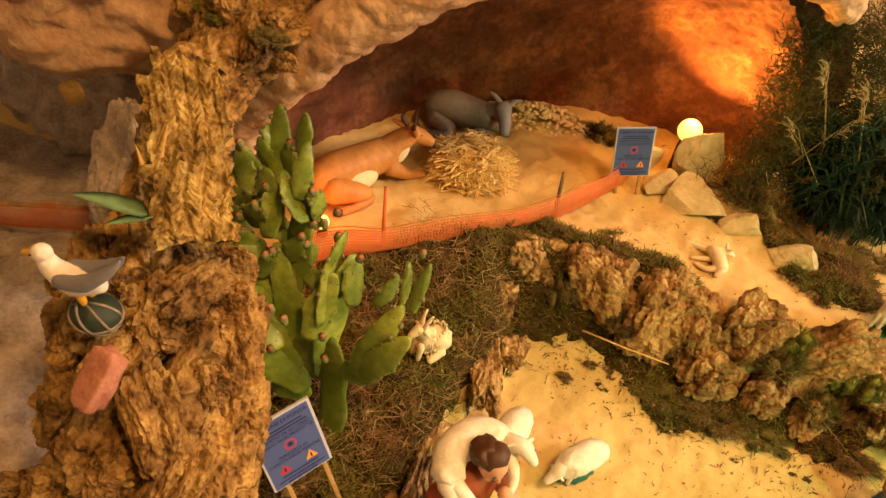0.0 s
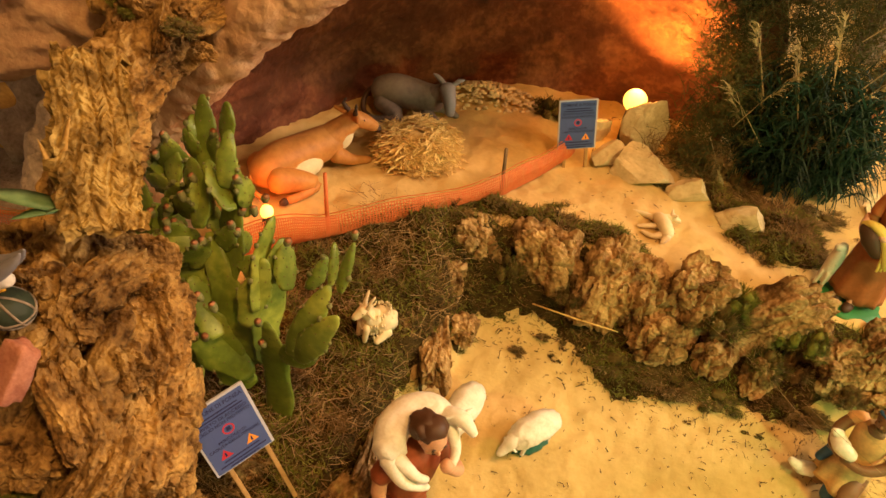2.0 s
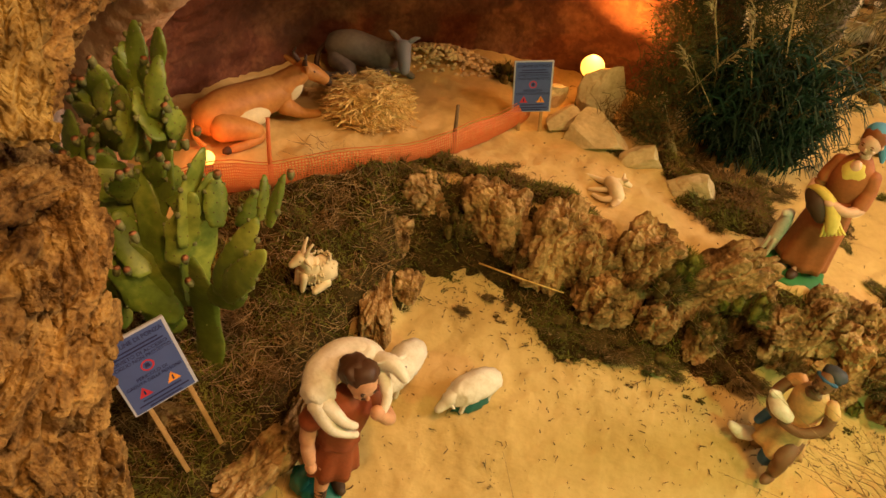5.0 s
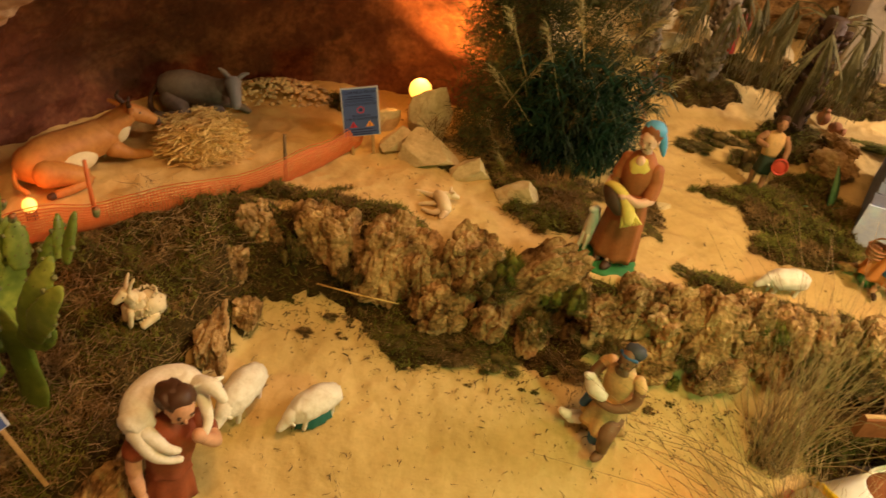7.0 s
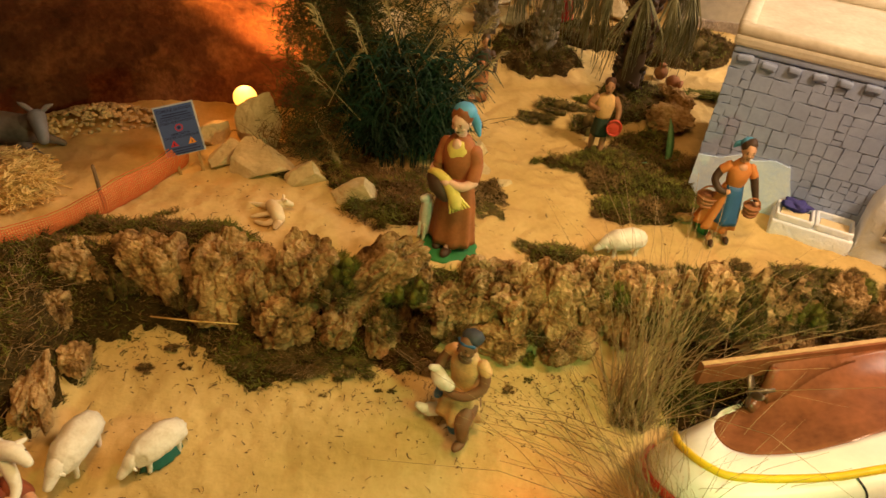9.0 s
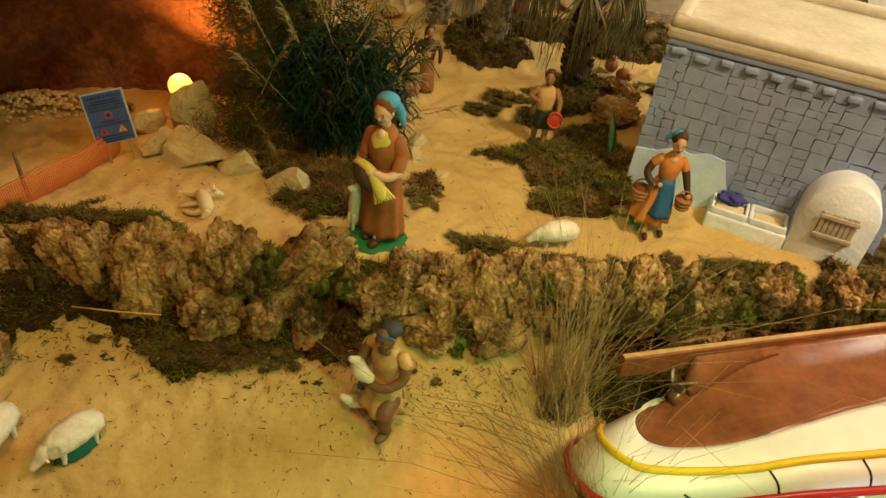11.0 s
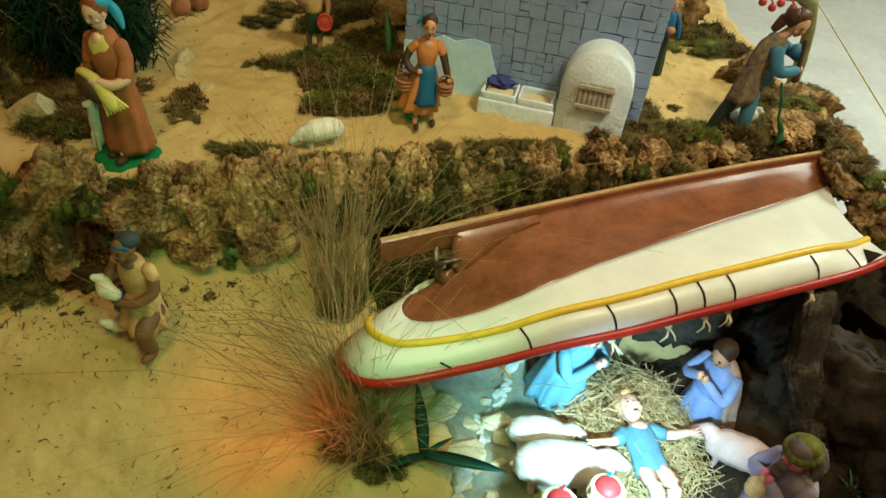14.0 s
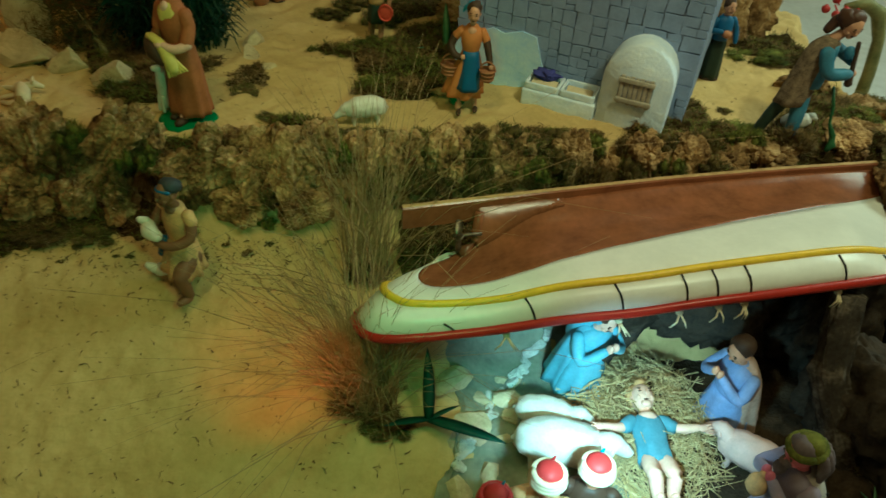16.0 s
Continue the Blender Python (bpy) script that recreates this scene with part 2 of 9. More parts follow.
BANK = [(-0.6, -0.58), (-0.45, -0.56), (-0.3, -0.535), (-0.2, -0.51), (-0.1, -0.49), (-0.03, -0.51), (0.03, -0.57), (0.08, -0.62)]


def ground_z(x, y):
    top = 0.095 + 0.012 * fbm(Vector((x * 3, y * 3, 0)), 3) + 0.05 * smooth((y - 0.75) / 0.6)
    low = -0.04 - 0.05 * max(0, x) + (0.28 + 0.12 * smooth((x + 0.4) / 0.5)) * min(0.0, y) + 0.006 * fbm(Vector((x * 5, y * 5, 3)), 3)
    low = max(low, -0.27)
    if x > 0.5:
        low = mix(low, -0.21, smooth((x - 0.5) / 0.15) * smooth((0.0 - y) / 0.15))
    # mossy bank at the cactus
    k = smooth((along(BANK, y) - x) / 0.06)
    bank = 0.085 + 0.30 * min(0.0, y + 0.02)
    low = mix(low, bank, k)
    a, b = along(EDGE_LOW, x), along(EDGE_TOP, x)
    z = mix(low, top, smooth((y - a) / (b - a)))
    if x < -0.9:
        z = mix(z, 0.0, smooth((-0.9 - x) / 0.15) * smooth((0.05 - y) / 0.1))
    if x > 1.38:
        z = mix(z, -0.62, smooth((x - 1.42 - 0.05 * fbm(Vector((y * 6, 0, 5)), 3)) / 0.16))
    return z


def sheet(name, x0, x1, y0, y1, step, height, mat):
    nx, ny = round((x1 - x0) / step), round((y1 - y0) / step)
    verts = [(x0 + (x1 - x0) * i / nx, y0 + (y1 - y0) * j / ny, 0) for j in range(ny + 1) for i in range(nx + 1)]
    verts = [(x, y, height(x, y)) for x, y, _ in verts]
    faces = [(a, a + 1, a + nx + 2, a + nx + 1) for j in range(ny) for a in range(j * (nx + 1), j * (nx + 1) + nx)]
    return mesh(name, verts, faces, mat, smooth=True)


def sand_z(x, y):
    g = ground_z(x, y)
    tread = noise.noise(Vector((x * 26, y * 26, 8))) * max(0.0, noise.noise(Vector((x * 9, y * 9, 1))))
    return g + 0.0032 * fbm(Vector((x * 48, y * 48, 0)), 4) + 0.006 * fbm(Vector((x * 15, y * 15, 2)), 3) + 0.010 * tread


tagged(sheet("ground", -1.9, 1.62, -0.75, 1.5, 0.0065, sand_z, SAND), "yellow sand spread over a terraced display base", "sand", kind="structure")

bm = bmesh.new()
box(bm, (-0.20, 0.38, -0.475), (3.3, 2.2, 0.29), bevel=0.01)
tagged(part("display_base", bm, SOIL, smooth=False), "dark base box carrying the sand display", "base", kind="structure")

# the room round the display
bm = bmesh.new()
box(bm, (0.6, 0.3, -0.66), (7, 7, 0.08))
tagged(part("floor", bm, FLOORM, smooth=False), "pale polished marble floor of the hall", "floor", kind="structure")
for nm, at, size in (("wall_north", (0.6, 3.85, 0.9), (7.2, 0.1, 3.1)), ("wall_south", (0.6, -3.25, 0.9), (7.2, 0.1, 3.1)), ("wall_east", (4.15, 0.3, 0.9), (0.1, 7, 3.1)), ("wall_west", (-2.95, 0.3, 0.9), (0.1, 7, 3.1))):
    bm = bmesh.new()
    box(bm, at, size)
    tagged(part(nm, bm, ROOM, smooth=False), "warm cream plastered wall of the hall", "wall", kind="structure")
bm = bmesh.new()
box(bm, (0.6, 0.3, 2.5), (7.2, 7.2, 0.1))
tagged(part("ceiling", bm, ROOM, smooth=False), "cream plastered ceiling of the hall", "ceiling", kind="structure")


# ---- cave ----
CAVE_BASE = [(-1.04, -0.08), (-1.00, 0.10), (-0.88, 0.36), (-0.64, 0.55), (-0.40, 0.61), (-0.24, 0.58), (-0.15, 0.51)]
CAVE_MID = (-0.60, 0.10)


def cave_base(u):
    k = u * (len(CAVE_BASE) - 1)
    i = min(int(k), len(CAVE_BASE) - 2)
    t = k - i
    p = [Vector(CAVE_BASE[min(max(j, 0), len(CAVE_BASE) - 1)]) for j in (i - 1, i, i + 1, i + 2)]
    return 0.5 * ((2 * p[1]) + (p[2] - p[0]) * t + (2 * p[0] - 5 * p[1] + 4 * p[2] - p[3]) * t * t + (3 * p[1] - p[0] - 3 * p[2] + p[3]) * t ** 3)


def cave_point(u, v, grow):
    b = cave_base(u)
    c = Vector(CAVE_MID)
    a = v * math.pi / 2
    q = c + (b - c) * (math.cos(a) ** 0.5) * grow
    p = Vector((q.x, q.y, 0.07 + (0.50 * grow) * math.sin(a)))
    streak = Vector((p.x * 12 + p.z * 9, p.y * 12, p.z * 34 - p.x * 14))
    amount = 0.014 * fbm(p * 6, 4) + 0.0065 * ridge(streak, 4) + 0.004 * fbm(p * 60, 3) - 0.006
    out = Vector((p.x - c.x, p.y - c.y, p.z - 0.1)).normalized()
    return p + out * amount


def dome(grow, nu, nv, flip):
    verts = [cave_point(i / nu, 0.985 * j / nv, grow) for j in range(nv + 1) for i in range(nu + 1)]
    faces = []
    for j in range(nv):
        for i in range(nu):
            a = j * (nu + 1) + i
            q = (a, a + 1, a + nu + 2, a + nu + 1)
            faces.append(q[::-1] if flip else q)
    return verts, faces


cave = thing("cave", (0, 0, 0), "rock cave of red-brown painted plaster, open in front", "cave", kind="structure")
v, f = dome(1.0, 170, 110, True)
mesh("cave_wall", v, f, CAVE, cave, True)
v, f = dome(1.16, 90, 60, False)
mesh("outer_rock", v, f, PLASTER, cave, True)
RIM = [((-1.05, -0.10, 0.06), 0.045), ((-1.01, -0.11, 0.22), 0.045), ((-0.955, -0.115, 0.325), 0.042), ((-0.85, -0.115, 0.435), 0.04), ((-0.73, -0.10, 0.545), 0.042), ((-0.58, -0.04, 0.63), 0.045), ((-0.40, 0.10, 0.645), 0.045), ((-0.27, 0.27, 0.58), 0.04), ((-0.19, 0.42, 0.50), 0.03)]


def bark_tube(spine, nu, nv, depth, cell, seed=0.0, knob=0.0, stretch=1.0):
    verts, faces = [], []
    far_along, before = 0.0, None
    for j in range(nv + 1):
        k = j / nv * (len(spine) - 1)
        i = min(int(k), len(spine) - 2)
        t = k - i
        idx = [min(max(q, 0), len(spine) - 1) for q in (i - 1, i, i + 1, i + 2)]
        p = [Vector((*spine[q][0], spine[q][1])) for q in idx]
        s = 0.5 * ((2 * p[1]) + (p[2] - p[0]) * t + (2 * p[0] - 5 * p[1] + 4 * p[2] - p[3]) * t * t + (3 * p[1] - p[0] - 3 * p[2] + p[3]) * t ** 3)
        d = (p[2] - p[1]).to_3d().normalized()
        a, b = frame_of(d)
        far_along += (s.to_3d() - before).length if before else 0.0
        before = s.to_3d()
        for q in range(nu):
            ang = 2 * math.pi * q / nu
            out = math.cos(ang) * a + math.sin(ang) * b
            base = s.to_3d() + out * s.w
            w = Vector((math.cos(ang) * s.w * cell, math.sin(ang) * s.w * cell, far_along * cell * stretch + seed))
            far = noise.voronoi(w + 0.35 * noise.noise_vector(w * 0.8))[0]
            fine = noise.voronoi(w * 2.6 + 0.4 * noise.noise_vector(w * 2.0))[0]
            crack = min(1.0, (far[1] - far[0]) * 2.6)
            big = 0.0
            if knob:
                plate, spots = noise.voronoi(w * 0.36 + 0.55 * noise.noise_vector(w * 0.3))
                big = knob * min(1.0, s.w / 0.09) ** 2 * (0.55 * min(1.0, (plate[1] - plate[0]) * 2.4) - 0.35 + 0.55 * noise.cell(spots[0] * 3.7))
                far_w = Vector((w.x * 0.8, w.y * 0.8, w.z * 2.6))
                big += 0.22 * depth * ridge(far_w, 3)
            amount = big + depth * (crack - 0.7) + depth * 1.1 * fbm(w * 0.45, 4) + depth * 0.55 * ridge(w * 1.6, 3) + depth * 0.35 * (min(1.0, (fine[1] - fine[0]) * 2.0) - 0.6)
            verts.append(base + out * amount)
    for j in range(nv):
        for q in range(nu):
            a = j * nu + q
            b = j * nu + (q + 1) % nu
            faces.append((a, b, b + nu, a + nu))
    return verts, faces


v, f = bark_tube(RIM, 48, 220, 0.006, 22, 3.0)
mesh("rim", v, f, PLASTER, cave, True)


# ---- cork tower ----
TOWER = [((-0.77, -0.66, -0.25), 0.12), ((-0.775, -0.63, 0.0), 0.105), ((-0.795, -0.57, 0.17), 0.092), ((-0.82, -0.50, 0.27), 0.085), ((-0.862, -0.43, 0.335), 0.052),
         ((-0.895, -0.34, 0.39), 0.042), ((-0.918, -0.24, 0.425), 0.044), ((-0.935, -0.14, 0.46), 0.060), ((-0.97, -0.02, 0.50), 0.07)]


tower = thing("cork_tower", (0, 0, 0), "rugged pillar built of tan cork bark slabs", "cork bark")
v, f = bark_tube(TOWER, 310, 460, 0.0095, 44, 0.0, 0.044, 0.5)
mesh("bark", v, f, CORKL, tower, True)


# ---- boat ----
GUN = [((0.525, -0.045, -0.120), 0), ((0.455, -0.085, -0.115), 0), ((0.402, -0.160, -0.070), 0), ((0.398, -0.240, -0.022), 0), ((0.440, -0.288, 0.0), 0), ((0.569, -0.290, 0.020), 0), ((0.694, -0.282, 0.042), 0), ((0.807, -0.274, 0.055), 0),
       ((0.896, -0.266, 0.069), 0), ((0.988, -0.257, 0.080), 0), ((1.11, -0.238, 0.087), 0), ((1.198, -0.222, 0.091), 0), ((1.268, -0.203, 0.10), 0)]
KEEL = [((0.556, -0.100, 0.010), 0), ((0.5565, -0.100, 0.0102), 0), ((0.557, -0.100, 0.0105), 0), ((0.558, -0.100, 0.011), 0), ((0.572, -0.099, 0.017), 0), ((0.61, -0.088, 0.040), 0), ((0.70, -0.047, 0.080), 0), ((0.82, -0.014, 0.086), 0),
        ((0.92, 0.012, 0.086), 0), ((1.02, 0.035, 0.085), 0), ((1.16, 0.064, 0.084), 0), ((1.26, 0.084, 0.082), 0), ((1.34, 0.102, 0.079), 0)]


def curve_at(table, u):
    k = u * (len(table) - 1)
    i = min(int(k), len(table) - 2)
    t = k - i
    p = [Vector(table[min(max(q, 0), len(table) - 1)][0]) for q in (i - 1, i, i + 1, i + 2)]
    return 0.5 * ((2 * p[1]) + (p[2] - p[0]) * t + (2 * p[0] - 5 * p[1] + 4 * p[2] - p[3]) * t * t + (3 * p[1] - p[0] - 3 * p[2] + p[3]) * t ** 3)


BULGE = [(0.0, 0.0), (0.05, 0.55), (0.1, 0.85), (0.18, 1.0), (0.28, 1.0), (0.4, 0.8), (0.55, 0.38), (0.7, -0.05), (0.82, -0.2), (0.92, -0.15), (1.0, 0.0)]


def hull_point(u, v, lift=0.0):
    g, k = curve_at(GUN, u), curve_at(KEEL, u)
    up = Vector((0, -0.45, 0.9))
    size = (k - g).length
    swell = 0.15 * min(size, 0.26) * along(BULGE, v) * (1 - 1.0 * smooth((u - 0.80) / 0.2)) - 0.035 * math.sin(math.pi * v) * smooth((u - 0.85) / 0.15)
    crown = (0.042 * (1 - smooth(u / 0.42)) + 0.016 * (1 - smooth(u / 0.14))) * math.sin(math.pi * v ** 0.8)
    return g.lerp(k, v) + up * (swell + crown + lift)


WATER = [(0.0, 0.98), (0.06, 0.86), (0.09, 0.78), (0.12, 0.70), (0.15, 0.655), (0.18, 0.63), (0.21, 0.61), (0.24, 0.585), (0.27, 0.56), (0.30, 0.54), (0.33, 0.51), (0.36, 0.47), (0.39, 0.445), (0.431, 0.415), (0.473, 0.40), (0.52, 0.425), (0.566, 0.475), (0.712, 0.545), (0.836, 0.634), (0.936, 0.712), (1.0, 0.75)]
STRAKE = [(0.0, 0.0), (0.05, 0.02), (0.09, 0.11), (0.12, 0.185), (0.15, 0.22), (0.18, 0.25), (0.21, 0.27), (0.30, 0.288), (0.36, 0.26), (0.45, 0.195), (0.55, 0.185), (1.0, 0.20)]


def hull_patch(name, v0, v1, mat, parent, nu=300, nv=14):
    verts, faces = [], []
    for i in range(nu + 1):
        u = i / nu
        a, b = v0(u), v1(u)
        for j in range(nv + 1):
            verts.append(hull_point(u, mix(a, b, j / nv)))
    for i in range(nu):
        for j in range(nv):
            q = i * (nv + 1) + j
            faces.append((q, q + nv + 1, q + nv + 2, q + 1))
    ob = mesh(name, verts, faces, mat, parent, True)
    s = ob.modifiers.new("thick", "SOLIDIFY")
    s.thickness, s.offset = 0.006, -1.0
    return ob


boat = thing("model_boat", (0, 0, 0), "upturned wooden model boat, white with brown bottom", "boat")
water = lambda u: along(WATER, u)
hull_patch("topside", lambda u: 0.0, water, HULL, boat)
hull_patch("bottom", water, lambda u: 1.0, BROWN, boat)
for nm, v0, r, m, lab in (("strake", STRAKE, 0.0062, YELLOW, "yellow painted rubbing strake"), ("gunwale", [(0.0, 0.0)], 0.0075, RED, "red painted gunwale rail")):
    bm = bmesh.new()
    tube(bm, [hull_point(i / 120, along(v0, i / 120), 0.001) for i in range(1, 121)], r, 8)
    part(nm, bm, m, boat, lab)
bm = bmesh.new()
top = [Vector((0.462, -0.10, 0.10)), Vector((0.70, -0.04, 0.100)), Vector((0.92, 0.018, 0.096)), Vector((1.15, 0.068, 0.094)), Vector((1.335, 0.104, 0.092))]
side, deep = Vector((-0.22, 0.97, 0)) * 0.0065, Vector((0, 0, -0.040))
soft = Vector((0, 0, -0.002))
rings = [[bm.verts.new(p + o) for o in (side + deep, side + soft, side * 0.6, -side * 0.6, -side + soft, -side + deep)] for p in top]
for r0, r1 in zip(rings, rings[1:]):
    for k in range(6):
        bm.faces.new((r0[k], r0[(k + 1) % 6], r1[(k + 1) % 6], r1[k]))
bm.faces.new(rings[0])
bm.faces.new(rings[-1][::-1])
bmesh.ops.recalc_face_normals(bm, faces=bm.faces[:])
part("keel", bm, BROWN, boat, "brown painted keel plank", False)

bm = bmesh.new()
lift = Vector((0, 0, 0.0008))
rings = [[bm.verts.new(p + o) for o in (side * 0.62 + lift * 0.2, side * 0.5 + lift, -side * 0.5 + lift, -side * 0.62 + lift * 0.2)] for p in top]
for r0, r1 in zip(rings, rings[1:]):
    for k in range(3):
        bm.faces.new((r0[k], r0[k + 1], r1[k + 1], r1[k]))
bmesh.ops.recalc_face_normals(bm, faces=bm.faces[:])
part("keel_edge", bm, WOOD, boat, "pale strip along the upper edge of the keel", False)

# web between keel and hull abaft the screw
bm = bmesh.new()
rows = []
for k in range(15):
    u = mix(0.366, 0.520, k / 14)
    low = curve_at(KEEL, u) + Vector((0, 0, -0.006))
    i = min(3, int((low.x - top[0].x) / (top[-1].x - top[0].x) * 4))
    t = (low.x - top[i].x) / (top[i + 1].x - top[i].x)
    high = top[i].lerp(top[i + 1], t) + Vector((0, 0, -0.012))
    rows.append([bm.verts.new(low - side * 2.2), bm.verts.new(low.lerp(high, 0.3) - side), bm.verts.new(high - side * 0.8), bm.verts.new(high + side * 0.8), bm.verts.new(low.lerp(high, 0.3) + side), bm.verts.new(low + side * 2.2)])
for r0, r1 in zip(rows, rows[1:]):
    for k in range(6):
        bm.faces.new((r0[k], r0[(k + 1) % 6], r1[(k + 1) % 6], r1[k]))
bm.faces.new(rows[0])
bm.faces.new(rows[-1][::-1])
bmesh.ops.recalc_face_normals(bm, faces=bm.faces[:])
part("skeg", bm, BROWN, boat, "brown painted skeg")

# ---- house ----
HA, HB, HTOP = Vector((0.56, 0.385, 0.09)), Vector((0.985, 0.19, 0.09)), 0.40
fx = (HB - HA).normalized()
fy = Vector((-fx.y, fx.x, 0))
turn = Matrix((fx, fy, Vector((0, 0, 1)))).transposed()
house = thing("stone_house", HA, "blue-grey stone block house with flat white roof", "house")
house.matrix_world = Matrix.Translation(HA) @ turn.to_4x4()
L, D, HH = (HB - HA).length, 0.34, 0.32
bm = bmesh.new()
box(bm, (L / 2, D / 2 + 0.004, HH / 2), (L, D, HH), bevel=0.004)
part("wall", bm, HOUSEJ, house, smooth=False)
bm = bmesh.new()
box(bm, (L / 2, D / 2, HH + 0.008), (L + 0.012, D + 0.012, 0.02), bevel=0.006)
part("roof", bm, ROOFP, house, smooth=False)


# ---- small helpers for things ----
SKIN = paint("painted_skin", (0.60, 0.32, 0.19), 0.5, 0.2)
PALESKIN = paint("pale_painted_skin", (0.72, 0.45, 0.32), 0.4)
DARKSKIN = paint("dark_painted_skin", (0.21, 0.105, 0.052), 0.5)
HAIR = paint("brown_hair_paint", (0.07, 0.03, 0.015), 0.5)
TUNIC = paint("brick_red_cloth_paint", (0.26, 0.062, 0.022), 0.65, 0.25, 45, 0.15)
DRESS = paint("rust_brown_cloth_paint", (0.34, 0.115, 0.038), 0.65, 0.25, 45, 0.15)
DARKCLOTH = paint("dark_green_cloth_paint", (0.025, 0.04, 0.025), 0.6)
OCHRE = paint("ochre_cloth_paint", (0.62, 0.38, 0.16), 0.6, 0.3, 40)
CREAM = paint("cream_cloth_paint", (0.72, 0.60, 0.38), 0.6)
BLUE = paint("light_blue_cloth_paint", (0.08, 0.32, 0.55), 0.5)
SKYBLUE = paint("washed_blue_cloth_paint", (0.24, 0.42, 0.52), 0.55, 0.2, 45)
WRAP = paint("dark_slate_cloth_paint", (0.045, 0.05, 0.06), 0.6)
PALEBLUE = paint("pale_blue_cloth_paint", (0.14, 0.25, 0.31), 0.55, 0.2, 45)
DEEPBLUE = paint("deep_blue_cloth_paint", (0.03, 0.11, 0.25), 0.5)
TEAL = paint("teal_paint", (0.008, 0.135, 0.11), 0.45)
GREENP = paint("grass_green_paint", (0.03, 0.19, 0.06), 0.5)
WHEAT = paint("wheat_yellow_paint", (0.70, 0.58, 0.14), 0.55)
UMBER = paint("umber_paint", (0.06, 0.032, 0.018), 0.55)
WOOL = material("white_wool_paint", (0.66, 0.60, 0.48), (0.84, 0.80, 0.70), 60, 0.6, 0.5, 4, dist=0.002)
IVORY = paint("ivory_paint", (0.72, 0.60, 0.38), 0.5)
FAWN = material("fawn_hide_paint", (0.36, 0.13, 0.03), (0.68, 0.31, 0.085), 16, 0.55, 0.1)
GREYHIDE = material("grey_hide_paint", (0.085, 0.072, 0.068), (0.20, 0.175, 0.16), 20, 0.6, 0.15)
PINK = paint("pink_paint", (0.65, 0.16, 0.22), 0.5)
LILAC = paint("lilac_cloth_paint", (0.36, 0.30, 0.42), 0.6)
TURBANR = paint("red_turban_paint", (0.40, 0.03, 0.03), 0.5)
TERRACOTTA = material("terracotta", (0.26, 0.10, 0.04), (0.45, 0.20, 0.09), 40, 0.8, 0.2)
REDPLATE = paint("red_plate_paint", (0.55, 0.07, 0.04), 0.4)
ORANGE = paint("orange_plastic", (0.60, 0.15, 0.045), 0.5)
TWIG = material("dry_twig", (0.06, 0.04, 0.018), (0.22, 0.14, 0.07), 60, 0.9, 0.2)
FRUIT = material("cactus_fruit", (0.07, 0.11, 0.03), (0.26, 0.25, 0.10), 120, 0.6, 0.3)
CACTUS = material("cactus_skin", (0.065, 0.10, 0.012), (0.36, 0.42, 0.07), 16, 0.42, 0.4, 6, c=(0.14, 0.215, 0.026), spec=0.45, spread=0.3)
LEAFG = material("green_leaf", (0.05, 0.14, 0.06), (0.22, 0.36, 0.16), 18, 0.4, 0.1)
REED = material("dark_green_reed", (0.003, 0.016, 0.009), (0.014, 0.056, 0.028), 14, 0.6, 0.0)
FERN = material("olive_foliage", (0.020, 0.026, 0.006), (0.085, 0.088, 0.022), 14, 0.8, 0.0)
PLUME = material("tan_grass_plume", (0.07, 0.06, 0.022), (0.21, 0.165, 0.065), 25, 0.8, 0.0)
PALEPLUME = material("pale_grass_plume", (0.22, 0.17, 0.07), (0.50, 0.42, 0.22), 30, 0.8, 0.0)
PALMLEAF = material("withered_palm_leaf", (0.07, 0.07, 0.03), (0.24, 0.22, 0.11), 25, 0.7, 0.1)


def loft(bm, rings, mat=0, seg=28, folds=0, amp=0.0, phase=0.0, lo=0, hi=0):
    """A closed body through rings of (x, y, z, rx, ry); folds pleat it more and more towards the first ring."""
    made, n = [], len(rings)
    steps = []
    for i in range(n - 1):
        for k in range(3):
            steps.append((i, k / 3))
    steps.append((n - 2, 1.0))
    for i, t in steps:
        q = [rings[min(max(j, 0), n - 1)] for j in (i - 1, i, i + 1, i + 2)]
        p = [0.5 * ((2 * q[1][c]) + (q[2][c] - q[0][c]) * t + (2 * q[0][c] - 5 * q[1][c] + 4 * q[2][c] - q[3][c]) * t * t + (3 * q[1][c] - q[0][c] - 3 * q[2][c] + q[3][c]) * t ** 3) for c in range(5)]
        down = 1 - (i + t) / (n - 1)
        ring = []
        for s in range(seg):
            a = 2 * math.pi * s / seg
            w = 1 + amp * down * math.sin(folds * a + phase + 0.9 * math.sin(2 * a)) if folds else 1
            ring.append(bm.verts.new((p[0] + p[3] * w * math.cos(a), p[1] + p[4] * w * math.sin(a), p[2])))
        made.append(ring)
    for r0, r1 in zip(made, made[1:]):
        for s in range(seg):
            bm.faces.new((r0[s], r0[(s + 1) % seg], r1[(s + 1) % seg], r1[s])).material_index = mat
    bm.faces.new(made[0][::-1]).material_index = mat
    bm.faces.new(made[-1]).material_index = mat


